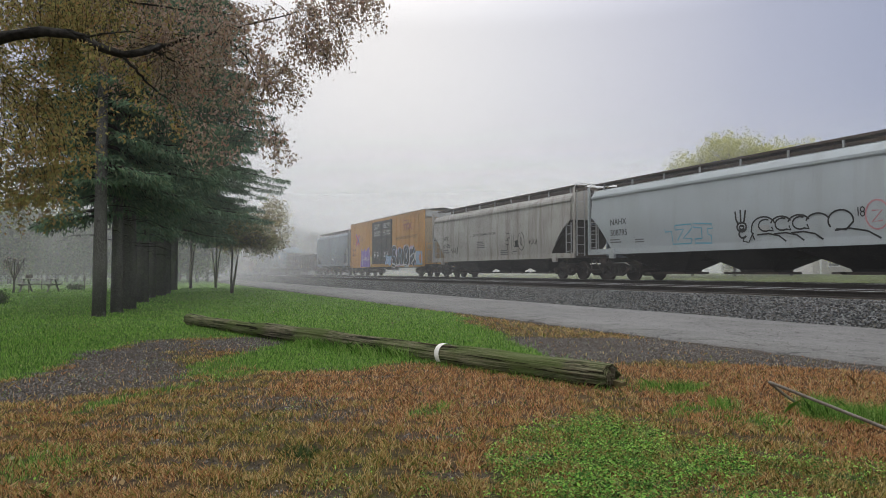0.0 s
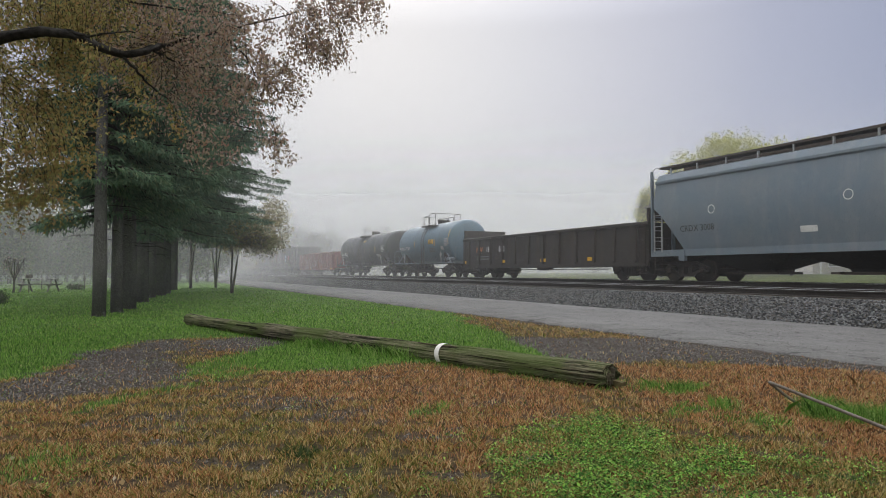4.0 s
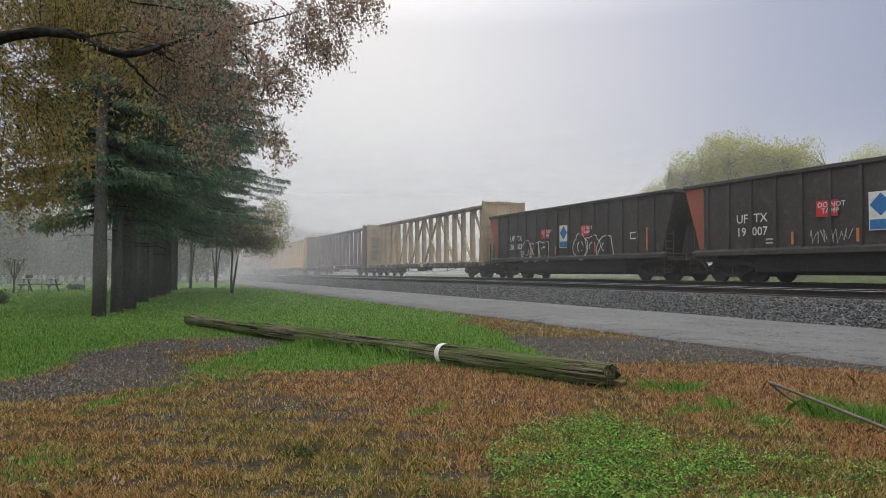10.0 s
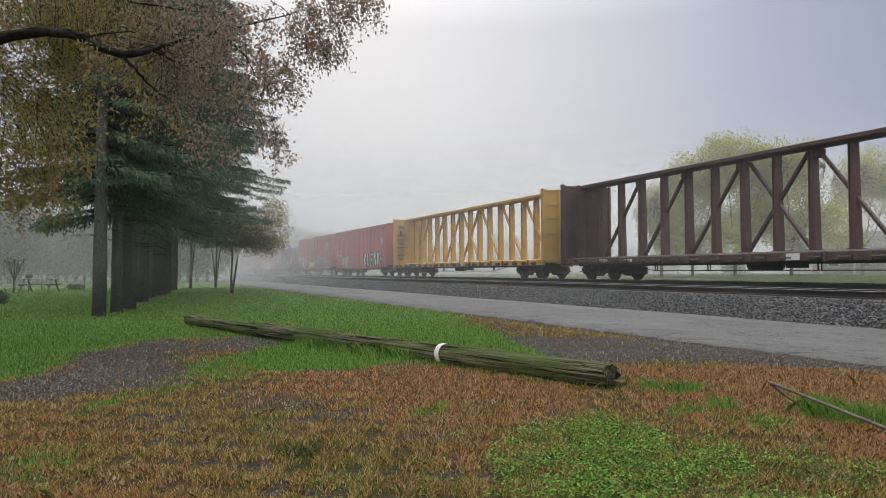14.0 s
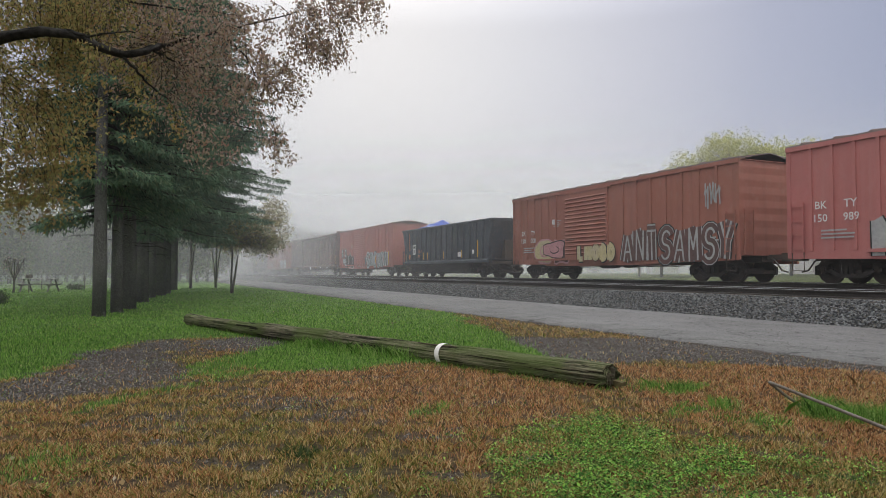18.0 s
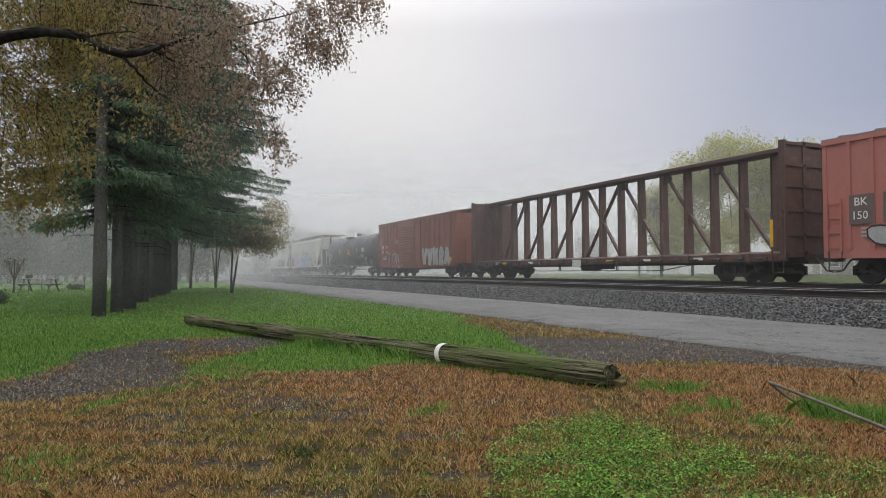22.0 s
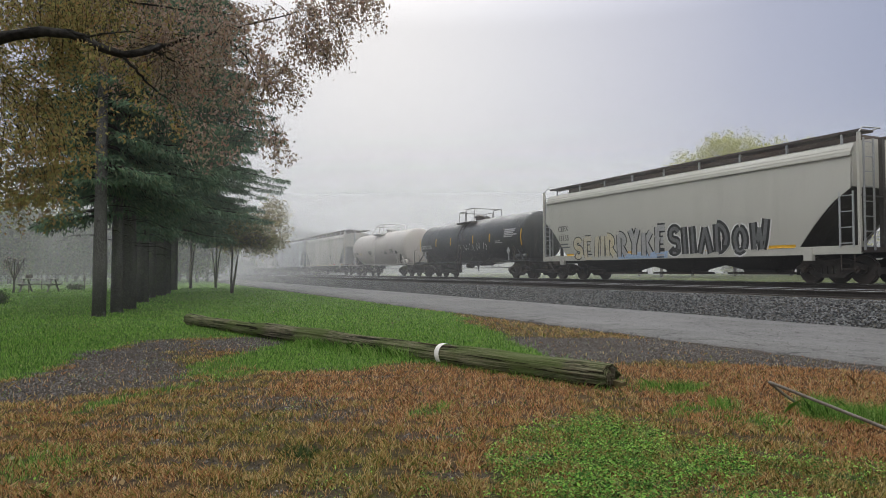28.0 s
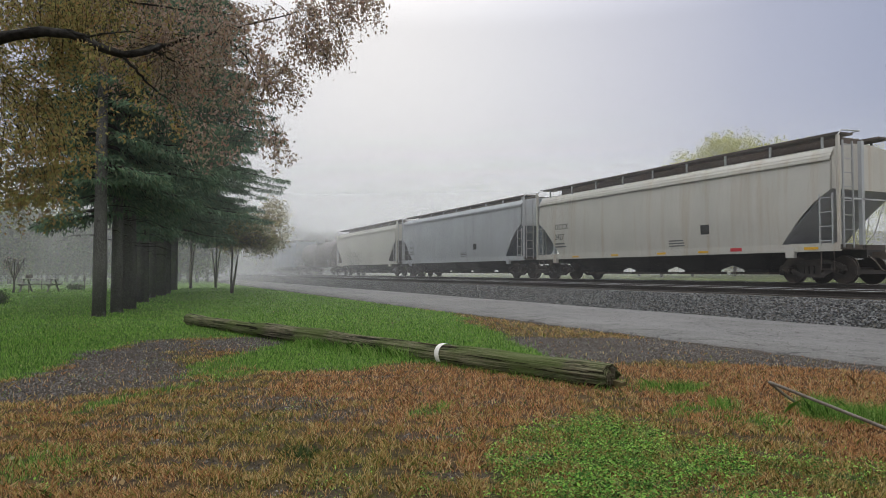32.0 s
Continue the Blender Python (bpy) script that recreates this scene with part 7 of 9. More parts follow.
sd, h = couple_up(tank_car("dingy white tank car with white fittings", 8.0, P_TANKWHITE, 1.45, 2.43, -0.1, rail_paint=surface("white_fittings", (0.55, 0.53, 0.5), (0.3, 0.26, 0.22), 0.6), frame_paint=P_TANKWHITE), -225.8, -209.8)
sd.word("DBCX 20046", -h + 1.2, 1.95, 0.25, M_INK, bold=0.012)
sd.bars(-h + 1.4, 1.78, 1.3, 2, 0.05, 0.06, M_GREY_INK, 4)
sd.plate(-h + 3.3, -h + 3.95, 1.9, 2.1, M_TAN, name="data_panel")
for x in (-h + 2.9, -2.6, 1.6, 4.2):
    sd.plate(x, x + 0.07, 2.0, 2.45, M_GREY_INK, name="reflector")
sd.stroke([[(h - 1.6, 1.7), (h - 1.62, 2.3), (h - 1.66, 2.9)]], 0.10, M_GREY_INK, 0.008, "reflector")
for x, m in ((2.2, M_GREY_INK), (3.6, M_GREY_INK), (-2.0, M_GREY_INK)):
    sd.bars(x, 2.2, 1.1, 4, 0.05, 0.05, m, 7)
sd.plate(4.9, 5.3, 1.85, 2.1, M_INK, name="data_panel")
# 25 to 27 hoppers
sd, h = couple_up(hopper("rust-streaked off-white covered hopper", 8.4, P_CREAM2, bays=4, low=1.0, slope_tone=P_SLATE, eave=3.83, top=4.64), -243.9, -227.1)
mark_hopper(sd, h, "OCCX", "2427", M_INK, 0.28, -h + 1.75)
sd.plate(h - 4.1, h - 3.6, 1.08, 1.2, M_RED, 0.01, "reflector")
for x in (-h + 3.2, -h + 6.1, -h + 9.0, h - 5.6, h - 1.2):
    sd.plate(x, x + 0.5, 1.06, 1.14, M_YELLOW, 0.014, "reflector")
sd, h = couple_up(hopper("plain blue-grey covered hopper", 9.2, P_SLATE, bays=4, ribs=False, low=1.0, slope_tone=P_BLUEGREY, eave=4.0), -263.6, -245.2)
mark_hopper(sd, h, "UTI", "70573", M_INK, 0.24, -h + 1.75)
sd, h = couple_up(hopper("pale grey covered hopper with faint graffiti", 8.9, P_CREAM, bays=4, low=1.0, slope_tone=P_UMBER), -282.6, -264.8)
sd.blobs(-h + 4.0, 1.0, 4.5, 1.2, 5, None, M_INK, 105, "dark outlined graffiti", 0.05, 0.35)
# 28 tank and a last hopper, deep in the fog
couple_up(tank_car("brown-grey tank car in the fog", 8.3, P_TANKTAN, 1.45, 2.43, 0.0), -300.6, -284.0)
couple_up(hopper("dark grey covered hopper in the fog", 8.4, P_BLUEGREY, bays=3, low=1.0), -319.0, -302.2)


def train_run(t):
    """How far the train has come, in metres, t seconds into the clip."""
    return 13.58 * (t - 16) - 0.0144 * (t - 16) ** 2

# ---- fog ----
FWD = Vector((-math.cos(THETA), math.sin(THETA), 0.0))
RIGHT = Vector((math.sin(THETA), math.cos(THETA), 0.0))


def spot(depth, across, z=0.0):
    """A place depth metres ahead of the tripod and across metres to the right of the view's axis."""
    p = FWD * depth + RIGHT * across
    return Vector((p.x, p.y, z))


FACING = math.degrees(math.atan2(RIGHT.y, RIGHT.x))
for k, (depth, alpha) in enumerate(((14, 0.008), (18, 0.012), (23, 0.015), (28, 0.018), (34, 0.022), (40, 0.028), (45, 0.036), (50, 0.045), (55, 0.055), (60, 0.066), (66, 0.078), (72, 0.09), (79, 0.11), (87, 0.14), (96, 0.17), (108, 0.24), (125, 0.33), (150, 0.45))):
    c = spot(depth, 0)
    veil = solid("fog_veil", Geo().add([(-depth * 1.3, 0, -0.6), (depth * 1.3, 0, -0.6), (depth * 1.3, 0, 34), (-depth * 1.3, 0, 34)], [(0, 1, 2, 3)]),
                 veil_material("fog", alpha, 4.0 + depth * 0.05, 14.0 + depth * 0.09), "thin veil of pale grey morning fog", "fog", "banks of fog", "stuff")
    veil.matrix_basis = pose(c.x, c.y, 0, 0, 0, FACING)

# ---- trees ----


def scaly_bark():
    m, nt, bsdf = nodes_of("scaly_spruce_bark")
    vec = nt.nodes.new("ShaderNodeTexCoord").outputs["Object"]
    plates = nt.nodes.new("ShaderNodeTexVoronoi")
    plates.inputs["Scale"].default_value = 48
    mp = nt.nodes.new("ShaderNodeMapping")
    mp.inputs["Scale"].default_value = (1, 1, 0.55)
    nt.links.new(vec, mp.inputs[0])
    nt.links.new(mp.outputs[0], plates.inputs["Vector"])
    n1, n2 = noise_node(nt, vec, 3.0, 6, 0.7), noise_node(nt, vec, 40, 5, 0.7)
    col = blend(nt, span(nt, plates.outputs["Distance"], 0.1, 0.6), (0.22, 0.213, 0.205), (0.09, 0.085, 0.082))
    col = blend(nt, span(nt, n1, 0.4, 0.65, 0, 0.6), col, (0.085, 0.082, 0.08))
    col = blend(nt, span(nt, n2, 0.55, 0.75, 0, 0.45), col, (0.20, 0.205, 0.19))
    nt.links.new(col, bsdf.inputs["Base Color"])
    bsdf.inputs["Roughness"].default_value = 0.95
    bsdf.inputs["Specular IOR Level"].default_value = 0.08
    relief(nt, bsdf, plates.outputs["Distance"], 1.0, 0.03)
    return m


M_BARK = scaly_bark()
M_BARK2 = surface("grey_bark", (0.11, 0.095, 0.08), (0.2, 0.19, 0.17), 0.95, 0, 2.0, 22, 0.7, 0.7, 0.02)
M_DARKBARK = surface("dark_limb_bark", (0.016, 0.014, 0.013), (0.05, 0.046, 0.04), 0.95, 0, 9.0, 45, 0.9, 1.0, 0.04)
M_NEEDLE = leafy("spruce_needles", [(0.052, 0.092, 0.058), (0.09, 0.152, 0.094), (0.13, 0.20, 0.125), (0.15, 0.18, 0.105)], 0.7, 0.3)


def blades(base, tip, width, twist, bend=0.0):
    """Narrow leaves as bent diamonds of two triangles: arrays of bases, tips and widths."""
    d = tip - base
    ln = np.linalg.norm(d, axis=1, keepdims=True) + 1e-9
    ref = np.stack([np.cos(twist), np.sin(twist), 0.35 * np.sin(twist * 3)], -1)
    s = np.cross(d / ln, ref)
    s /= np.linalg.norm(s, axis=1, keepdims=True) + 1e-9
    mid = base + d * 0.45
    mid[:, 2] += bend
    a, b = mid + s * width[:, None], mid - s * width[:, None]
    n = len(base)
    v = np.stack([base, a, tip, b], 1).reshape(-1, 3)
    f = (np.array([(0, 1, 2, 3)])[None] + 4 * np.arange(n)[:, None, None]).reshape(-1, 4)
    return v, f


def gnarled(pts, r0, r1, n=10, rough=0.06, seed=0):
    """A trunk or limb: a tapering tube with an uneven skin."""
    g, r = Geo(), random.Random(seed)
    g.tube(pts, r0, n, r1)
    g.v = [(x + r.uniform(-1, 1) * r0 * rough, y + r.uniform(-1, 1) * r0 * rough, z) for x, y, z in g.v]
    return g


def spruce(x, y, height, radius, girth, low, seed, label):
    r = np.random.default_rng(seed)
    t = thing("spruce_tree", label, "tree", "row of spruces", at=pose(x, y, 0))
    pts = [(0.03 * math.sin(k + seed) * k / 6, 0.03 * math.cos(1.3 * k + seed) * k / 6, -0.15 + height * k / 10) for k in range(11)]
    g = gnarled(pts, girth, 0.05, 14, 0.10, seed)
    for k in range(5):
        a = k * math.tau / 5 + seed
        g.tube([(1.1 * girth * math.cos(a), 1.1 * girth * math.sin(a), -0.14), (0.85 * girth * math.cos(a), 0.85 * girth * math.sin(a), 0.05), (0.7 * girth * math.cos(a), 0.7 * girth * math.sin(a), 0.25)], girth * 0.22, 6, girth * 0.12)
    part("trunk", g, M_BARK, t, "scaly grey-brown trunk", smooth=True)
    limbs, base, tip, wid = Geo(), [], [], []
    z = low
    seen = 1.8 + 0.42 * abs(x)
    while z < height - 0.4:
        u = (z - low) / (height - low)
        for _ in range(4):
            a = r.uniform(0, math.tau)
            ln = radius * min(1.0, (1 - u) / 0.72) ** 0.8 * r.uniform(0.6, 1.1) * (0.8 if u < 0.04 else 1.0)
            outward = math.cos(a) * RIGHT.x + math.sin(a) * RIGHT.y
            if radius < 2.8 and outward > -0.2 and z < low + 0.8:
                continue
            if radius > 3.5 and outward < 0:
                ln *= 1 + 0.4 * outward
                if z < low + 1.6:
                    continue
            if ln < 0.3 or (radius < 2.5 and z < 8 and math.cos(a) * FWD.x + math.sin(a) * FWD.y < -0.1):
                continue
            q = np.linspace(0, 1, 9)
            dx, dy = math.cos(a), math.sin(a)
            bz = z + ln * (0.10 * q - 0.42 * q ** 1.8 + 0.16 * q ** 4)
            line = np.stack([dx * ln * q, dy * ln * q, bz], -1)
            limbs.tube([tuple(p) for p in line[::2]], 0.035 + 0.012 * ln, 4, 0.008)
            m = int((62 if z < seen else 9) * ln) + 8
            s = r.uniform(0.12, 1.0, m) ** 0.8
            c = np.stack([np.interp(s, q, line[:, i]) for i in range(3)], -1)
            side = r.uniform(-1, 1, m) * (0.25 + 0.28 * ln * (1 - s) ** 0.7)
            c += np.stack([-dy * side, dx * side, -0.12 * np.abs(side)], -1)
            out = np.stack([dx * r.uniform(0.1, 0.5, m) - dy * side * 0.9, dy * r.uniform(0.1, 0.5, m) + dx * side * 0.9, -r.uniform(0.15, 0.75, m)], -1)
            out *= (r.uniform(0.09, 0.21, m) / np.linalg.norm(out, axis=1))[:, None]
            for k in range(3):
                j = r.normal(0, 0.07, (m, 3))
                base.append(c + j * 0.5)
                tip.append(c + out * r.uniform(0.6, 1.1, (m, 1)) + j * 1.1)
                wid.append(r.uniform(0.012, 0.026, m) * (1 if z < seen else 2.4))
        z += 0.29
    if low > 2.2:
        for k in range(9):
            a, zz = r.uniform(0, math.tau), r.uniform(1.9, low + 0.4)
            ln = r.uniform(0.5, 1.7)
            limbs.tube([(0, 0, zz), (math.cos(a) * ln * 0.6, math.sin(a) * ln * 0.6, zz - 0.05), (math.cos(a) * ln, math.sin(a) * ln, zz - 0.3)], 0.011, 4, 0.003)
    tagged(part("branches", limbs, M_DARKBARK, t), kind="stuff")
    base, tip, wid = np.concatenate(base), np.concatenate(tip), np.concatenate(wid)
    v, f = blades(base, tip, wid, r.uniform(0, math.tau, len(base)))
    part("crown", fast_mesh("crown", v, f, M_NEEDLE), None, t, "dense drooping dark green needles")
    return t


for i, (x, y, hgt, rad, girth, low) in enumerate(((-19.73, -0.84, 15, 2.2, 0.175, 2.75), (-21.5, -0.46, 16, 2.6, 0.165, 2.75), (-23.3, -0.2, 17, 3.0, 0.24, 3.2), (-28.8, 0.25, 18, 3.8, 0.25, 2.9), (-33.0, 0.65, 20, 4.4, 0.20, 3.2), (-35.2, 1.05, 24, 5.6, 0.29, 3.3), (-38.2, 1.5, 26, 5.7, 0.22, 3.5), (-45.6, 2.15, 28, 6.5, 0.28, 4.1))):
    spruce(x, y, hgt, rad, girth, low, 31 + i, "tall dark spruce with bare lower trunk on the lawn")


def leaves_in(centres, per, spread, size, r, droop=0.6, flat=0.35):
    """Leaves round twig ends: bases, tips and widths."""
    n = len(centres) * per
    c = np.repeat(centres, per, 0) + r.normal(0, 1, (n, 3)) * spread
    d = r.normal(0, 1, (n, 3))
    d[:, 2] = d[:, 2] * flat - droop
    d *= (size * r.uniform(0.6, 1.3, n) / np.linalg.norm(d, axis=1))[:, None]
    return c, c + d, np.linalg.norm(d, axis=1) * r.uniform(0.18, 0.3, n)


def broadleaf(name, label, at, stems, crowns, leaf_mat, twigs, per, leaf, bark, seed, group="", spread=0.3, crown_label="", droop=0.5):
    """stems: (points, r0, r1) in the tree's space; crowns: (centre, radii, share) of its leafy masses."""
    r = np.random.default_rng(seed)
    t = thing(name, label, "tree", group, at=at)
    g = Geo()
    for pts, r0, r1 in stems:
        h = gnarled(pts, r0, r1, 8, 0.08, seed)
        g.add(h.v, h.f)
    part("trunk", g, bark, t, smooth=True)
    tips = [Vector(s[0][-1]) for s in stems]
    cs, twig = [], Geo()
    for centre, radii, share in crowns:
        m = int(twigs * share)
        d = r.normal(0, 1, (m, 3))
        d *= (r.uniform(0.25, 1.0, m) ** 0.45 / np.linalg.norm(d, axis=1))[:, None]
        lump = 1 + 0.22 * np.sin(d[:, :1] * 5 + seed) * np.cos(d[:, 1:2] * 4 + d[:, 2:] * 6)
        c = np.array(centre) + d * np.array(radii) * lump
        cs.append(c)
        for p in c[:: max(1, m // 60)]:
            p = Vector(p)
            near = min(tips, key=lambda q: (q - p).length)
            if (near - p).length > 2.2:
                continue
            mid = near.lerp(p, 0.5) + Vector((0, 0, 0.12 * (p - near).length))
            twig.tube([near, mid, p], 0.012 + 0.012 * (p - near).length ** 0.6, 4, 0.006)
    tagged(part("branches", twig, bark, t), kind="stuff")
    b, tp, w = leaves_in(np.concatenate(cs), per, spread, leaf, r, droop)
    v, f = blades(b, tp, w, r.uniform(0, math.tau, len(b)), leaf * 0.1)
    part("crown", fast_mesh("crown", v, f, leaf_mat), None, t, crown_label)
    return t


M_WILLOW = leafy("yellow_green_leaves", [(0.27, 0.285, 0.08), (0.46, 0.45, 0.15), (0.58, 0.56, 0.22), (0.37, 0.37, 0.11), (0.52, 0.49, 0.17)], 0.6, 0.6, True)
M_AUTUMN = leafy("pale_autumn_leaves", [(0.30, 0.25, 0.10), (0.46, 0.39, 0.19), (0.20, 0.17, 0.08), (0.56, 0.48, 0.28)], 0.6, 0.35)
M_GREENLEAF = leafy("dull_green_leaves", [(0.08, 0.095, 0.04), (0.13, 0.135, 0.055), (0.20, 0.175, 0.08), (0.28, 0.22, 0.11)], 0.6, 0.3)
M_WOODS = leafy("woodland_leaves", [(0.04, 0.055, 0.03), (0.07, 0.085, 0.045), (0.11, 0.10, 0.05)], 0.7, 0.3)


def at_spot(depth, across, z=0.0):
    p = spot(depth, across)
    return pose(p.x, p.y, z)


def px_across(x, depth):
    return (x - 784.0) / 1200.0 * depth


# saplings and multi-stemmed small trees past the spruces
broadleaf("young_tree", "slender young tree with two thin stems", at_spot(35.9, px_across(410, 35.9)), [([(0, 0, -0.1), (-0.06, 0, 0.9), (-0.12, 0.05, 1.9), (0.1, 0, 2.6)], 0.07, 0.03), ([(0.03, 0, -0.1), (0.1, 0.1, 0.5), (0.32, 0.2, 1.5), (0.9, 0.3, 2.7)], 0.08, 0.03)],
          [((0.6, 0.6, 2.9), (1.5, 1.2, 0.85), 0.7), ((1.6, 1.5, 2.6), (0.9, 0.8, 0.6), 0.3)], M_GREENLEAF, 300, 10, 0.12, M_BARK2, 5, spread=0.16)
stems = [([(0, 0, -0.1), (a * 0.3, b * 0.2, 0.8), (a * 0.9, b * 0.6, 2.2), (a * 1.5, b, 3.2)], 0.075, 0.03) for a, b in ((-0.7, 0.2), (-0.2, -0.3), (0.35, 0.3), (0.9, -0.1))]
broadleaf("small_tree", "pale autumn tree with four stems from one base", at_spot(48.4, px_across(382, 48.4)), stems, [((2.6, 2.6, 4.0), (2.0, 2.2, 1.6), 0.6), ((0.6, 1.0, 3.6), (1.8, 1.5, 1.1), 0.25), ((3.6, 3.4, 5.3), (1.0, 1.0, 0.9), 0.15)], M_AUTUMN, 800, 9, 0.15, M_BARK2, 6, spread=0.2)
stems = [([(0, 0, -0.1), (-0.35, 0, 1.0), (-0.9, 0.1, 2.6), (-1.3, 0, 4.5)], 0.12, 0.06), ([(0.25, 0, -0.1), (0.4, 0, 1.0), (0.9, 0.1, 2.4), (1.3, 0.3, 3.6)], 0.085, 0.04)]
broadleaf("small_tree", "leaning double-trunked tree behind the spruces", at_spot(47.0, px_across(338, 47.0)), stems, [((0.8, 0.5, 4.4), (2.2, 1.6, 1.3), 1.0)], M_GREENLEAF, 200, 8, 0.16, M_BARK2, 7, spread=0.2)

# yellow-green trees beyond the train
for x, depth, top, rad, seed, twigs in ((1170, 58, 8.8, 2.8, 10, 420), (1225, 57, 11.0, 3.3, 11, 700), (1300, 55, 12.4, 4.3, 12, 1300), (1400, 54, 12.3, 4.3, 13, 1300), (1525, 62, 12.4, 3.9, 14, 700), (1640, 60, 11.6, 3.9, 15, 500)):
    z0 = 0.9
    trunk = [([(0, 0, -0.2), (0.1, 0, 1.4), (0.0, 0.2, 2.6)], 0.13, 0.10)] + [([(0, 0.2, 2.4), (math.cos(a) * 1.1, math.sin(a) * 1.1, 3.8), (math.cos(a) * rad * 0.6, math.sin(a) * rad * 0.6, top * 0.68)], 0.08, 0.03) for a in (0.4, 1.7, 2.9, 4.1, 5.3)]
    g = random.Random(seed * 7)
    lumps = [((0, 0, top * 0.5), (rad * 0.7, rad * 0.7, top * 0.3), 0.14)]
    for k in range(13):
        a, e = g.uniform(0, math.tau), g.uniform(0.0, 1.0)
        q = rad * (0.72 - 0.5 * e ** 2) * g.uniform(0.8, 1.1)
        lumps.append(((q * math.cos(a), q * math.sin(a), top * (0.22 + 0.62 * e)), (rad * g.uniform(0.30, 0.48), rad * 0.40, top * g.uniform(0.10, 0.16)), 0.075))
    broadleaf("broadleaf_tree", "broad yellow-green tree hazy behind the railway", at_spot(depth, px_across(x, depth), z0), trunk,
              lumps,
              M_WILLOW, int(twigs * 2.0), 13, 0.16, M_BARK2, seed, "trees beyond the railway", 0.26, droop=0.9)

# distant woods, in the fog to both sides of the line
woods = []
for k in range(3):
    g = random.Random(40 + k)
    hgt = (8.0, 9.5, 7.0)[k]
    trunk = [([(0, 0, -0.3), (0.1, 0.1, hgt * 0.3), (0.0, 0, hgt * 0.6)], 0.22, 0.08)]
    woods.append(broadleaf("distant_tree", "fog-greyed woodland tree at the lawn's edge", at_spot(95 + 6 * k, -62 + 7 * k), trunk, [((0, 0, hgt * 0.62), (2.6, 2.6, hgt * 0.36), 0.7), ((0.8, 0.5, hgt * 0.35), (2.4, 2.2, hgt * 0.22), 0.3)], M_WOODS, 420, 7, 0.42, M_BARK2, 70 + k, "distant woods", 0.45))
g = random.Random(3)
for k in range(26):
    depth = g.uniform(66, 92)
    across = -depth * 0.68 + k / 26 * depth * 0.36
    s = spot(depth, across)
    copy_thing(woods[k % 3], pose(s.x, s.y, 0, 0, 0, g.uniform(0, 360)))
for x, depth, k in ((540, 128, 1), (560, 122, 0), (585, 135, 1), (612, 130, 2), (500, 118, 1), (470, 120, 1), (1050, 100, 2), (880, 150, 1), (905, 155, 0), (640, 140, 2)):
    s = spot(depth, px_across(x, depth))
    copy_thing(woods[k], pose(s.x, s.y, 0.4, 0, 0, g.uniform(0, 360)))
M_HAZE = surface("dim_woodland", (0.07, 0.085, 0.055), (0.04, 0.05, 0.035), 0.95, 0, 0.2, 1.2, 0.8, 0.0)
ridge = Geo()
for k in range(60):
    a = -1.25 + 0.052 * k
    d0 = 150
    z = 7.5 + 1.8 * math.sin(k * 1.7) + 1.4 * math.sin(k * 0.63 + 1)
    for j in range(3):
        s = spot(d0 * math.cos(a) + j * 1.5, d0 * math.sin(a) + 2.0 * j)
        ridge.tube([(s.x, s.y, -0.5), (s.x + 0.4, s.y, z * 0.5), (s.x, s.y, z - 0.6 * j)], 4.6, 9, 0.6)
solid("backdrop_woods", ridge, M_HAZE, "dim far woodland swallowed by fog", "woods", kind="structure")

# the big tree whose limb hangs over the lawn; its trunk stands beside the view
M_OLIVE = leafy("olive_autumn_leaves", [(0.14, 0.135, 0.05), (0.26, 0.235, 0.085), (0.37, 0.295, 0.115), (0.31, 0.18, 0.08), (0.34, 0.345, 0.125)], 0.6, 0.5)
M_RUSSETLEAF = leafy("russet_autumn_leaves", [(0.16, 0.12, 0.095), (0.29, 0.21, 0.165), (0.40, 0.31, 0.25), (0.29, 0.245, 0.15), (0.33, 0.18, 0.13)], 0.6, 0.5)


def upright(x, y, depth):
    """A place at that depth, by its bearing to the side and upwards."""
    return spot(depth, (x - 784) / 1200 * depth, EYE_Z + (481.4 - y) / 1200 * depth)


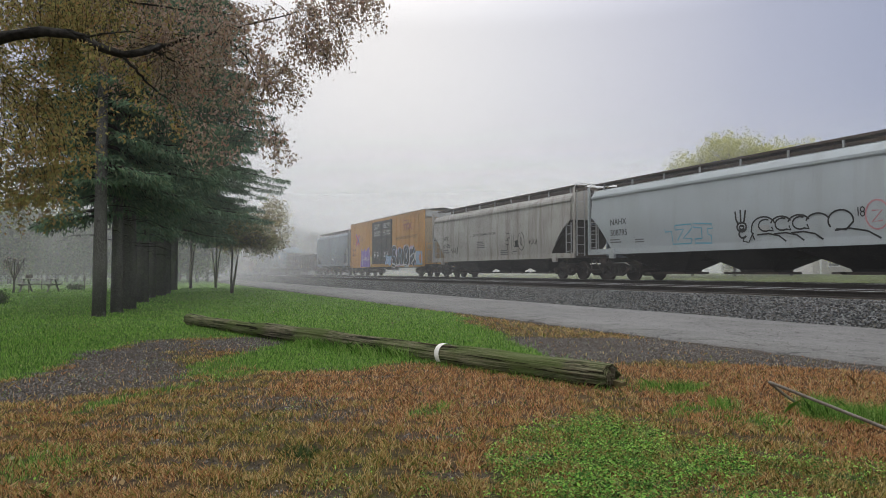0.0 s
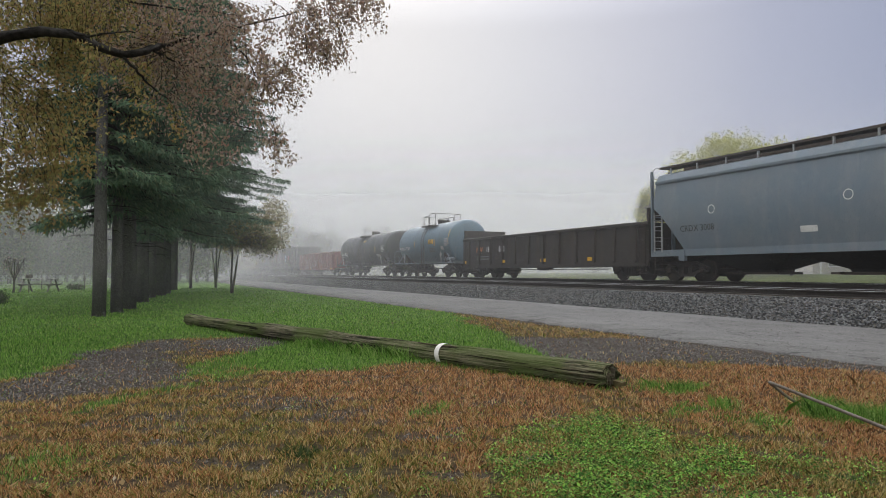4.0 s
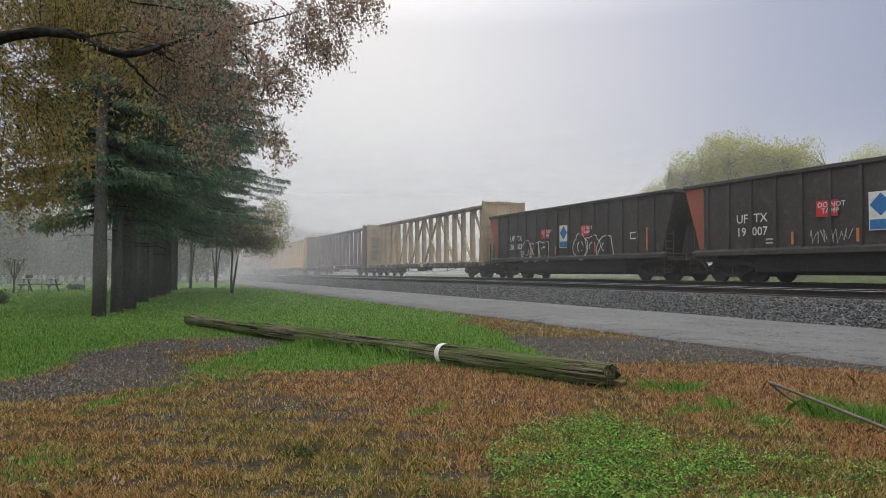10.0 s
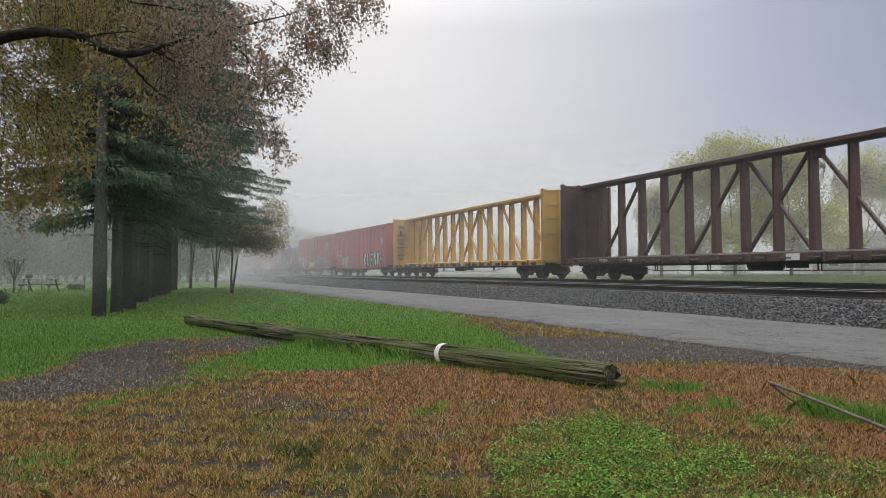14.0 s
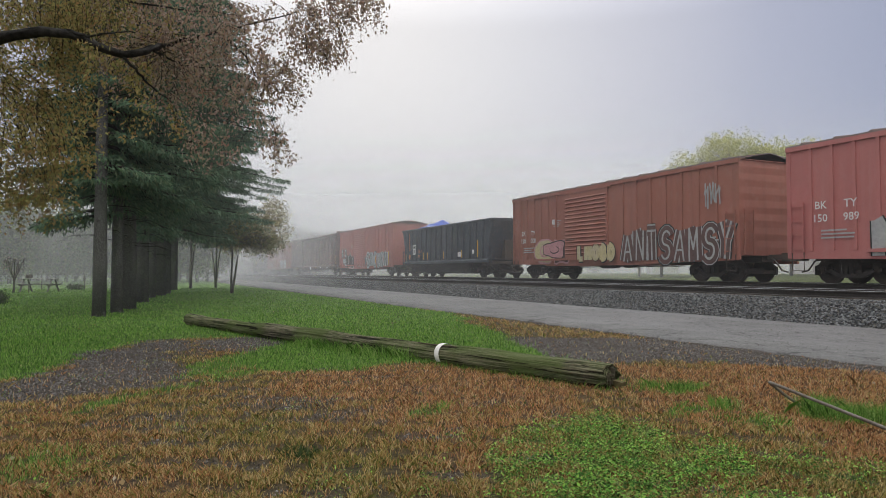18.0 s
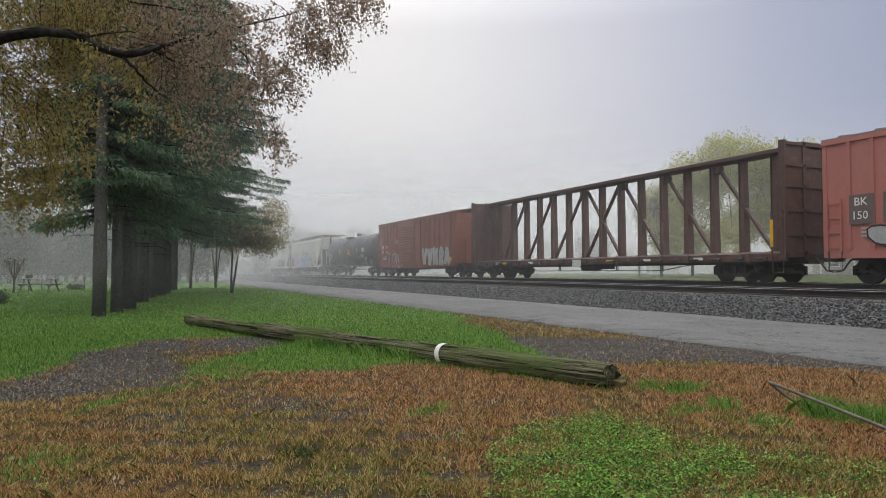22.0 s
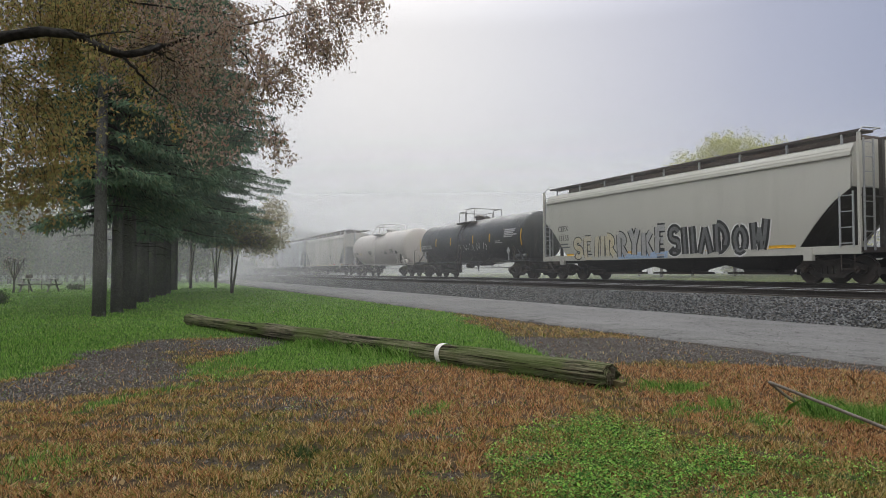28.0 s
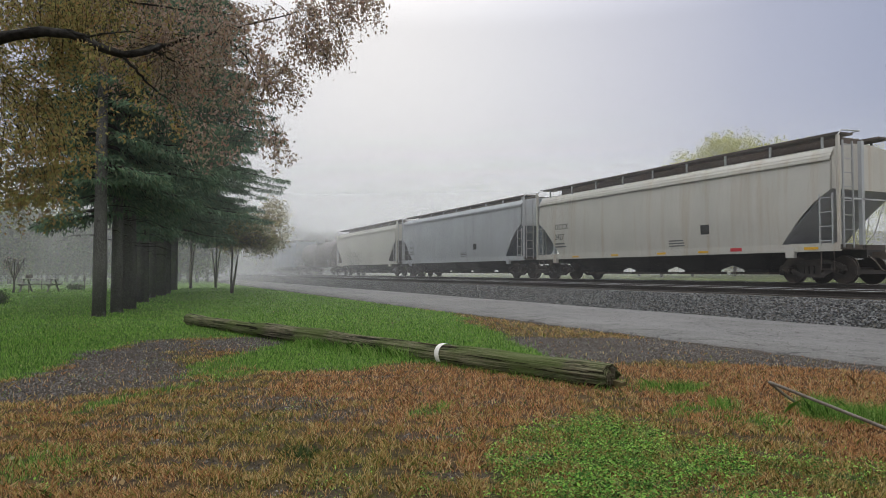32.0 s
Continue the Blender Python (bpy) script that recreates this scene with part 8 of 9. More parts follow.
def overhang():
    r = np.random.default_rng(17)
    base = spot(9.0, -8.0)
    t = thing("overhanging_tree", "big autumn tree with a dark limb over the lawn", "tree", at=pose(base.x, base.y, 0))

    def local(v):
        return (v.x - base.x, v.y - base.y, v.z)
    trunk = gnarled([(0, 0, -0.2), (0.05, 0.05, 1.5), (0.1, 0.1, 3.0), (0.2, 0.2, 4.4), (0.1, 0.3, 6.5), (0.0, 0.2, 9.0)], 0.42, 0.16, 16, 0.08, 3)
    part("trunk", trunk, M_DARKBARK, t, smooth=True)
    def sinuous(pts, n, seed):
        """More points along a limb, with small kinks."""
        g = random.Random(seed)
        cum = np.concatenate([[0], np.cumsum([(Vector(b) - Vector(a)).length for a, b in zip(pts, pts[1:])])])
        q = np.linspace(0, cum[-1], n)
        line = np.stack([np.interp(q, cum, [p[i] for p in pts]) for i in range(3)], -1)
        line[1:-1] = (line[:-2] + 2 * line[1:-1] + line[2:]) / 4
        return [(p[0] + g.uniform(-0.012, 0.012), p[1] + g.uniform(-0.012, 0.012), p[2] + g.uniform(-0.012, 0.012)) for p in line]
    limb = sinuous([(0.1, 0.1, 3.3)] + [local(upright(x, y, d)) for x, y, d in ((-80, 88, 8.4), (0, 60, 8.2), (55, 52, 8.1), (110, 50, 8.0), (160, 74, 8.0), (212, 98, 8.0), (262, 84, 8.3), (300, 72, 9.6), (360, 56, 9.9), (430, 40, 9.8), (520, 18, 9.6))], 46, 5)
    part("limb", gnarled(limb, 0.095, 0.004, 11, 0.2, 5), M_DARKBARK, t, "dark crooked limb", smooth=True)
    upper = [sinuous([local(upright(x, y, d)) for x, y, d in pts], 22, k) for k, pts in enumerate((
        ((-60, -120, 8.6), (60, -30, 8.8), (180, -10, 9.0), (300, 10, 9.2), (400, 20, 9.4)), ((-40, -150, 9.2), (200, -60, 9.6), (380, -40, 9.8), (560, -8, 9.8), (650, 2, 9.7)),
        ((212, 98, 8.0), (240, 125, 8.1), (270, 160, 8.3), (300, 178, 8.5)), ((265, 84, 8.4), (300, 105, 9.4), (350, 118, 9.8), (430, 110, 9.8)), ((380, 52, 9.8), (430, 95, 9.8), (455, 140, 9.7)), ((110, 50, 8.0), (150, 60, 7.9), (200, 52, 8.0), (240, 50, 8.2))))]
    lines = [limb] + upper
    for k, u in enumerate(upper):
        part("limb", gnarled(u, 0.034 if k < 2 else 0.02, 0.004, 7, 0.15, 8 + k), M_DARKBARK, t, smooth=True)
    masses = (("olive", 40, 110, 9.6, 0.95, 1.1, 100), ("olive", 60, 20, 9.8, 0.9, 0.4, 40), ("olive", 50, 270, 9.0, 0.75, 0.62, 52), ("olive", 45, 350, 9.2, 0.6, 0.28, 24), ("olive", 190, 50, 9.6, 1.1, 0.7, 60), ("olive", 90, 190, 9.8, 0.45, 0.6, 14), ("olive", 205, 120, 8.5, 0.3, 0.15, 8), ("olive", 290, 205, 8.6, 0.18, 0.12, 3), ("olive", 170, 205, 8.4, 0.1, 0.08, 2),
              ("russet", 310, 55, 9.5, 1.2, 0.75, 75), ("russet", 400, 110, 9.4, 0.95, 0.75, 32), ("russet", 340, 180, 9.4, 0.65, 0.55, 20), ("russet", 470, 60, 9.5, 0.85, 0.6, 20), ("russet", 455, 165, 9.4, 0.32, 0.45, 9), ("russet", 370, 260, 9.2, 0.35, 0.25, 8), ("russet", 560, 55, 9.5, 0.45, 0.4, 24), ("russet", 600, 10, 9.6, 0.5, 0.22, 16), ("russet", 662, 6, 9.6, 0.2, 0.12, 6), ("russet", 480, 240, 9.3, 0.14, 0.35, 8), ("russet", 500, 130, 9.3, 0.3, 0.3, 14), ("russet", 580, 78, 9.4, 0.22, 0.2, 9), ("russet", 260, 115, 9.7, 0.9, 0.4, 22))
    twigs = Geo()
    kinds = {"olive": [], "russet": []}
    spine = [Vector(p) for ln in lines for p in ln]
    for kind, x, y, d, rx, rz, n in masses:
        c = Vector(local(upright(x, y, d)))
        for _ in range(int(n * (3.3 if kind == "olive" else 2.4))):
            u = r.normal(0, 1, 3)
            u *= r.uniform(0.1, 1.0) ** 0.5 / np.linalg.norm(u)
            p = c + RIGHT * (u[0] * rx) + FWD * (u[1] * 0.9) + Vector((0, 0, u[2] * rz))
            near = min(spine, key=lambda q: (q - p).length)
            hang = Vector((r.normal(0, 0.06), r.normal(0, 0.06), -r.uniform(0.08, 0.28)))
            start = p + (near - p).normalized() * min((near - p).length, r.uniform(0.15, 0.5)) + Vector((r.normal(0, 0.08), r.normal(0, 0.08), r.uniform(0, 0.15)))
            mid = start.lerp(p, 0.6) + Vector((0, 0, 0.08))
            twigs.tube([start, mid, p, p + hang], 0.0038, 3, 0.0015)
            m = 22
            s = r.uniform(0.0, 1.0, m)
            pts = np.array([tuple(mid.lerp(p, q * 2) if q < 0.5 else p.lerp(p + hang, q * 2 - 1)) for q in s])
            kinds[kind].append(pts)
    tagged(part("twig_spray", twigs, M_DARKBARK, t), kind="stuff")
    for kind, mat in (("olive", M_OLIVE), ("russet", M_RUSSETLEAF)):
        b, tp, w = leaves_in(np.concatenate(kinds[kind]), 1, 0.05, 0.058, r, 0.9, 0.5)
        v, f = blades(b, tp, w, r.uniform(0, math.tau, len(b)), 0.006)
        part("foliage", fast_mesh("foliage", v, f, mat), None, t, kind + " autumn leaves hanging in clusters")


overhang()

# ---- grass, clover and weeds ----
M_LUSH = leafy("green_grass_blades", [(0.05, 0.115, 0.022), (0.14, 0.285, 0.05), (0.22, 0.38, 0.075), (0.10, 0.21, 0.036), (0.29, 0.41, 0.12)], 0.8, 0.35, True)
M_DEAD = leafy("dead_grass_blades", [(0.12, 0.055, 0.026), (0.50, 0.25, 0.115), (0.60, 0.33, 0.155), (0.34, 0.165, 0.075), (0.54, 0.28, 0.13), (0.66, 0.46, 0.26), (0.18, 0.10, 0.045)], 0.85, 0.3, True)
M_OLIVEGRASS = leafy("olive_grass_blades", [(0.09, 0.085, 0.025), (0.30, 0.25, 0.07), (0.48, 0.35, 0.13), (0.15, 0.175, 0.04), (0.60, 0.47, 0.23), (0.32, 0.18, 0.075)], 0.85, 0.3, True)
M_CLOVER = leafy("clover_leaves", [(0.022, 0.052, 0.010), (0.15, 0.31, 0.05), (0.25, 0.44, 0.075), (0.06, 0.155, 0.025), (0.31, 0.48, 0.11), (0.035, 0.095, 0.016), (0.17, 0.21, 0.06)], 0.85, 0.35, True)


def sow(n, near, far, power=1.2):
    """Places on the lawn, thicker towards the tripod: x, y and distance."""
    u = RNG.random(n)
    k = 1 - power
    d = (near ** k + u * (far ** k - near ** k)) ** (1 / k)
    a = RNG.uniform(-0.72, 0.72, n) * d
    return FWD.x * d + RIGHT.x * a, FWD.y * d + RIGHT.y * a, d


def grass(name, x, y, d, h, w, lean, material, label):
    n = len(x)
    z = ground_height(x, y)
    hh = h * RNG.uniform(0.5, 1.3, n)
    ww = w * (1 + d / 7.0) * RNG.uniform(0.6, 1.3, n)
    a, b = RNG.uniform(0, math.tau, n), RNG.uniform(0, math.tau, n)
    ln = lean * RNG.random(n) * hh
    c, s = np.cos(a) * ww, np.sin(a) * ww
    bx, by = np.cos(b) * ln, np.sin(b) * ln
    v = np.stack([np.stack([x - c, y - s, z - 0.005], -1), np.stack([x + c, y + s, z - 0.005], -1),
                  np.stack([x + bx * 0.35 + c * 0.7, y + by * 0.35 + s * 0.7, z + hh * 0.6], -1), np.stack([x + bx, y + by, z + hh], -1), np.stack([x + bx * 0.35 - c * 0.7, y + by * 0.35 - s * 0.7, z + hh * 0.6], -1)], 1).reshape(-1, 3)
    f = np.arange(5 * n).reshape(n, 5)
    return tagged(new(name, fast_mesh(name, v, f, material)), label, "grass", kind="stuff")


def plant_lawn():
    x, y, d = sow(440000, 2.9, 46.0, 1.35)
    ok = y < ROAD_A - 0.05
    x, y, d = x[ok], y[ok], d[ok]
    lush, dead, gravel, clover = covers(x, y)
    pick = RNG.random(len(x))
    open_soil = gravel * 0.93
    g = pick < lush
    dd = (~g) & (pick < lush + dead * 0.85)
    ol = (~g) & (~dd)
    keep = RNG.random(len(x)) > open_soil
    clump = wobble(x, y, 15.0, 31)
    thin = RNG.random(len(x)) > 0.93 * step(clump, -0.3, 0.5) * (1 - 0.55 * step(dead, 0.6, 1.0))
    tall = 1.25 - 0.45 * clump
    g, dd, ol = g & keep, dd & keep & thin, ol & keep & thin
    grass("lawn_grass", x[g], y[g], d[g], 0.036 * tall[g], 0.0017, 1.0, M_LUSH, "short wet green lawn grass")
    grass("dead_grass", x[dd], y[dd], d[dd], 0.026 * tall[dd], 0.0016, 1.6, M_DEAD, "dry reddish-brown dead grass")
    grass("sparse_grass", x[ol], y[ol], d[ol], 0.028 * tall[ol], 0.0016, 1.5, M_OLIVEGRASS, "thin olive and straw-coloured grass")
    # clover: round leaflets held flat over the soil
    x, y, d = sow(420000, 2.9, 9.0)
    cl = covers(x, y)[3]
    gaps = 1 - 0.85 * step(wobble(x, y, 7.0, 43), 0.0, 0.75)
    spot_w = step(wobble(x, y, 4.0, 44), 0.35, 0.9) * 0.08 * (x < 0)
    ok = RNG.random(len(x)) < np.maximum(cl * gaps, spot_w) * (y < 7)
    x, y = x[ok], y[ok]
    n = len(x)
    z = ground_height(x, y) + RNG.uniform(0.0, 1.0, n) ** 1.5 * 0.10
    base = np.stack([x, y, z], -1)
    a = RNG.uniform(0, math.tau, n)
    ln = RNG.uniform(0.008, 0.022, n)
    tip = base + np.stack([np.cos(a) * ln, np.sin(a) * ln, RNG.uniform(-0.6, 0.8, n) * ln], -1)
    side = np.stack([-np.sin(a), np.cos(a), RNG.uniform(-0.4, 0.4, n)], -1) * (ln * RNG.uniform(0.2, 0.42, n))[:, None]
    mid = base + (tip - base) * 0.55
    v = np.stack([base, mid - side, tip, mid + side], 1).reshape(-1, 3)
    tagged(new("clover", fast_mesh("clover", v, np.arange(4 * n).reshape(n, 4), M_CLOVER)), "bright green clover and broadleaf weeds", "weeds", kind="stuff")


plant_lawn()


def tufts(name, places, n, h, w, spread, material, label):
    """Clumps of long grass round the given places of the plan."""
    xs, ys = [], []
    for px, py, s in places:
        xs.append(px + RNG.normal(0, spread * s, int(n * s)))
        ys.append(py + RNG.normal(0, spread * s, int(n * s)))
    x, y = np.concatenate(xs), np.concatenate(ys)
    return grass(name, x, y, 0 * x, h, w, 1.3, material, label)


def along_log(u, off):
    dx, dy = LOG_B[0] - LOG_A[0], LOG_B[1] - LOG_A[1]
    n = math.hypot(dx, dy)
    return LOG_A[0] + dx * u - dy / n * off, LOG_A[1] + dy * u + dx / n * off


tufts("long_grass", [(*along_log(u, 0.17 + 0.03 * math.sin(u * 40)), 1.0) for u in np.linspace(0.28, 0.52, 14)], 120, 0.15, 0.003, 0.10, M_LUSH, "long green grass leaning over the pole")
tufts("long_grass", [(*along_log(u, 0.17), 0.8) for u in np.linspace(0.0, 0.6, 24)], 46, 0.07, 0.0025, 0.09, M_LUSH, "green grass fringe along the pole")
tufts("long_grass", [(*along_log(u, -0.17), 0.8) for u in np.linspace(0.0, 0.98, 40)], 40, 0.07, 0.0025, 0.09, M_LUSH, "green grass fringe behind the pole")
tufts("long_grass", [(-3.85, 5.15, 0.7), (-3.62, 5.0, 1.1), (-3.45, 5.2, 0.7), (-3.3, 5.35, 1.0), (-3.15, 5.3, 1.0)], 900, 0.13, 0.0017, 0.11, M_LUSH, "tall green grass tuft beside the bent pipe")
tufts("long_grass", [(-5.15, 4.55, 0.8), (-4.95, 4.75, 0.8), (-5.5, 4.32, 0.7), (-4.2, 4.45, 0.7)], 260, 0.09, 0.003, 0.10, M_LUSH, "green weeds at the pole's thick end")
tufts("dry_stalks", [(-4.6, 6.6, 1.0), (-4.0, 6.3, 1.2), (-3.7, 6.1, 1.0), (-4.4, 5.6, 0.8), (-5.0, 6.8, 0.6)], 34, 0.17, 0.0016, 0.28, M_DEAD, "pale dry grass stalks")
tufts("low_weed", [(-4.12, 0.98, 0.8), (-4.25, 0.9, 0.5)], 150, 0.05, 0.006, 0.08, leafy("dark_weed_leaves", [(0.02, 0.04, 0.015), (0.07, 0.11, 0.03), (0.04, 0.07, 0.02), (0.12, 0.14, 0.05)], 0.6, 0.2), "dark green low weed rosette")

# ---- fallen utility pole ----


def pole_material():
    m, nt, bsdf = nodes_of("mossy_pole_wood")
    vec = nt.nodes.new("ShaderNodeTexCoord").outputs["Object"]
    grain = noise_node(nt, vec, 1.0, 7, 0.72, (1.3, 30, 30))
    moss = noise_node(nt, vec, 1.6, 5, 0.6)
    fine = noise_node(nt, vec, 40, 4, 0.7)
    col = blend(nt, span(nt, grain, 0.43, 0.58), (0.035, 0.031, 0.022), (0.27, 0.24, 0.165))
    col = blend(nt, span(nt, moss, 0.34, 0.58, 0, 0.75), col, (0.10, 0.135, 0.04))
    col = blend(nt, span(nt, fine, 0.55, 0.8, 0, 0.5), col, (0.03, 0.026, 0.02))
    crack = noise_node(nt, vec, 1.0, 4, 0.6, (0.9, 16, 16))
    col = blend(nt, span(nt, crack, 0.57, 0.60, 0, 0.9), col, (0.014, 0.012, 0.009))
    nt.links.new(col, bsdf.inputs["Base Color"])
    bsdf.inputs["Roughness"].default_value = 0.95
    bsdf.inputs["Specular IOR Level"].default_value = 0.1
    relief(nt, bsdf, grain, 1.0, 0.05)
    return m


def fallen_pole():
    r = random.Random(12)
    ln = math.hypot(LOG_B[0] - LOG_A[0], LOG_B[1] - LOG_A[1])
    turn = math.degrees(math.atan2(LOG_B[1] - LOG_A[1], LOG_B[0] - LOG_A[0]))
    t = thing("fallen_pole", "long weathered wooden pole lying on the lawn", "pole", at=pose(LOG_A[0], LOG_A[1], 0, 0, 0, turn))
    n, rings = 56, []
    cracks = [(r.uniform(0, math.tau), r.uniform(0.03, 0.08), r.uniform(0, 1), r.uniform(0.2, 0.6)) for _ in range(34)]
    xs = np.concatenate([np.linspace(0, 1.2, 26), np.linspace(1.3, ln, 90)])
    for i, x in enumerate(xs):
        rad = 0.130 - 0.012 * x / ln + 0.006 * math.sin(x * 1.3) + 0.004 * math.sin(x * 3.7 + 1)
        ring = []
        for k in range(n):
            a = k * math.tau / n
            q = rad * (1 + 0.03 * math.sin(3 * a + 0.6 * x) + 0.02 * math.sin(7 * a - 0.9 * x))
            for ca, w, c0, cl in cracks:
                dd = abs((a - ca - 0.05 * math.sin(x) + math.pi) % math.tau - math.pi)
                if dd < w and abs(x / ln - c0) < cl:
                    q -= 0.015 * (1 - dd / w)
            off = 0.0
            if i < 6:
                off = 0.07 * abs(math.sin(a * 5.3 + 1) * math.cos(a * 2.1)) * (1 - i / 6)
                q *= 0.97
            ring.append((x - off + (0.03 if i == 0 else 0), q * math.cos(a), rad + q * math.sin(a) + 0.015 * (x / ln) ** 2 - 0.004))
        rings.append(ring)
    part("pole_shaft", Geo().loft(rings), pole_material(), t, "grey cracked wood with green moss", smooth=True)
    heart = Geo()
    for _ in range(40):
        a, q = r.uniform(0, math.tau), r.uniform(0, 0.1)
        y, z = q * math.cos(a), 0.112 + q * math.sin(a)
        heart.beam((0.15, y, z), (-r.uniform(-0.03, 0.05), y, z), 0.012, 0.025)
    part("splintered_end", heart, surface("dark_splinters", (0.05, 0.042, 0.03), (0.14, 0.12, 0.08), 0.95, 0, 6, 30, 0.8), t)
    part("split_stub", Geo().prism_y([(0.06, 0.03), (-0.10, 0.045), (-0.11, 0.085), (0.06, 0.10)], -0.10, -0.02), surface("pale_split_wood", (0.16, 0.13, 0.06), (0.06, 0.05, 0.03), 0.95, 0, 5, 30, 0.9, 0.8), t, "yellowish split stub at the broken end")
    # the white band wrapped over the pole
    bx = 0.224 * ln
    rad = 0.130 - 0.012 * 0.217 + 0.010
    band = []
    for dx in (0.0, 0.04, 0.08):
        band.append([(bx + dx + 0.015 * math.sin(a * 2), rad * math.cos(a), rad - 0.010 + rad * math.sin(a)) for a in np.linspace(radians(-35), radians(205), 18)])
    g = Geo().loft(band, closed=False)
    part("white_band", g, surface("white_band", (0.72, 0.71, 0.67), (0.5, 0.47, 0.4), 0.7, 0, 6, 30, 0.5), t, "dirty white strip wrapped round the pole", smooth=True)
    g = Geo().tube([(2.1, 0.02, 0.235), (2.2, 0.05, 0.245), (2.5, 0.06, 0.24), (2.9, 0.02, 0.235)], 0.010, 5)
    part("loose_splinter", g, surface("dark_splinters", (0.05, 0.042, 0.03)), t)


fallen_pole()

# ---- bent pipe at the lawn's edge ----
pipe = Geo().tube([(-2.3, 4.55, 0.01), (-2.75, 4.69, 0.03), (-3.4, 4.79, 0.12), (-4.05, 4.885, 0.21), (-4.115, 4.90, 0.216), (-4.13, 4.93, 0.205), (-4.08, 5.03, 0.11), (-4.0, 5.15, 0.01), (-3.98, 5.18, -0.03)], 0.013, 10)
BENT = solid("bent_pipe", pipe, surface("rusty_pale_pipe", (0.15, 0.135, 0.105), (0.09, 0.065, 0.045), 0.7, 0.1, 6, 30, 0.7), "thin rusty metal pipe bent over in the grass", "pipe", smooth=True)

# ---- picnic table, grill post, fence ----
M_PLANK = surface("grey_plank", (0.23, 0.22, 0.20), (0.13, 0.12, 0.11), 0.9, 0, 2, 18, 0.6)


def picnic_table():
    s = spot(39.4, px_across(71, 39.4))
    t = thing("picnic_table", "grey wooden picnic table on the lawn", "table", at=pose(s.x, s.y, 0, 0, 0, FACING + 6))
    plank = Geo().chamfered(-0.9, 0.9, -0.065, 0.065, -0.02, 0.02, 0.006).mesh("plank", M_PLANK)
    for k in range(5):
        part("tabletop_plank", plank, None, t, at=pose(0, -0.29 + 0.145 * k, 0.73))
    for y in (-0.72, -0.58, 0.58, 0.72):
        part("seat_plank", plank, None, t, at=pose(0, y, 0.44))
    for x in (-0.75, 0.75):
        for sgn in (-1, 1):
            part("leg", Geo().beam((x, sgn * 0.72, 0.0), (x, sgn * 0.22, 0.71), 0.045, 0.09, (1, 0, 0)), M_PLANK, t)
        part("cross_bar", Geo().box(x - 0.02, x + 0.02, -0.8, 0.8, 0.36, 0.42), M_PLANK, t)


picnic_table()
s = spot(40.2, px_across(52, 40.2))
grill = thing("grill_stand", "dark metal park grill on a post", "grill", at=pose(s.x, s.y, 0))
part("post", Geo().tube([(0, 0, -0.05), (0, 0, 0.78)], 0.035, 8), M_STEEL, grill)
part("fire_box", Geo().box(-0.2, 0.2, -0.16, 0.16, 0.78, 0.8).box(-0.2, -0.18, -0.16, 0.16, 0.8, 0.98).box(0.18, 0.2, -0.16, 0.16, 0.8, 0.98).box(-0.18, 0.18, 0.14, 0.16, 0.8, 0.98), M_STEEL, grill)


def wire_fence():
    t = thing("wire_fence", "low chain-link fence across the lawn's edge", "fence")
    post = Geo().tube([(0, 0, -0.1), (0, 0, 1.02)], 0.03, 8).mesh("fence_post", M_STEEL)
    pts = [spot(45.3 + 0.02 * k, -32.5 + 2.85 * k) for k in range(6)]
    for p in pts:
        part("fence_post", post, None, t, at=pose(p.x, p.y, 0))
    a, b = pts[0], pts[-1]
    part("top_rail", Geo().tube([(a.x, a.y, 1.0), (b.x, b.y, 1.0)], 0.022, 6), M_STEEL, t)
    g = Geo()
    for z in (0.08, 0.3, 0.55, 0.8):
        g.tube([(a.x, a.y, z), (b.x, b.y, z)], 0.004, 3)
    n = 150
    for k in range(n):
        for up in (0, 1):
            p, q = a.lerp(b, k / n), a.lerp(b, min(1, (k + 1.2) / n))
            g.tube([(p.x, p.y, 0.05 + 0.9 * up), (q.x, q.y, 0.95 - 0.9 * up)], 0.003, 3)
    tagged(part("wire_mesh", g, M_PALE_STEEL, t), kind="stuff")


wire_fence()
stems = [([(0, 0, -0.1), (0.02, 0.02, 0.6), (a * 0.5, b * 0.5, 1.3), (a, b, 1.9)], 0.06, 0.01) for a, b in ((0.5, 0.1), (-0.5, 0.2), (0.1, 0.5), (-0.2, -0.4), (0.3, -0.3))]
broadleaf("small_shrub", "nearly bare reddish shrub on the lawn", at_spot(38.2, px_across(25, 38.2)), stems, [((0, 0, 1.5), (0.75, 0.7, 0.65), 1.0)], M_RUSSETLEAF, 50, 2, 0.06, M_BARK2, 90, spread=0.12)
bush_mat = leafy("dark_bush_leaves", [(0.04, 0.06, 0.03), (0.06, 0.09, 0.04), (0.09, 0.11, 0.06)], 0.6, 0.2)
broadleaf("low_bush", "dark low bush at the lawn's edge", at_spot(24.0, px_across(-6, 24.0)), [([(0, 0, -0.1), (0.05, 0, 0.2), (0.0, 0.05, 0.3)], 0.03, 0.01)], [((0, 0, 0.22), (0.45, 0.4, 0.2), 1.0)], bush_mat, 160, 8, 0.07, M_BARK2, 91, spread=0.06)
for x in (140, 152, 190):
    broadleaf("low_bush", "dark low bush at the lawn's edge", at_spot(44.6, px_across(x - 12, 44.6)), [([(0, 0, -0.1), (0.05, 0, 0.2), (0.0, 0.05, 0.3)], 0.03, 0.01)], [((0, 0, 0.16), (0.45, 0.3, 0.16), 1.0)], bush_mat, 60, 7, 0.08, M_BARK2, 92, spread=0.07)

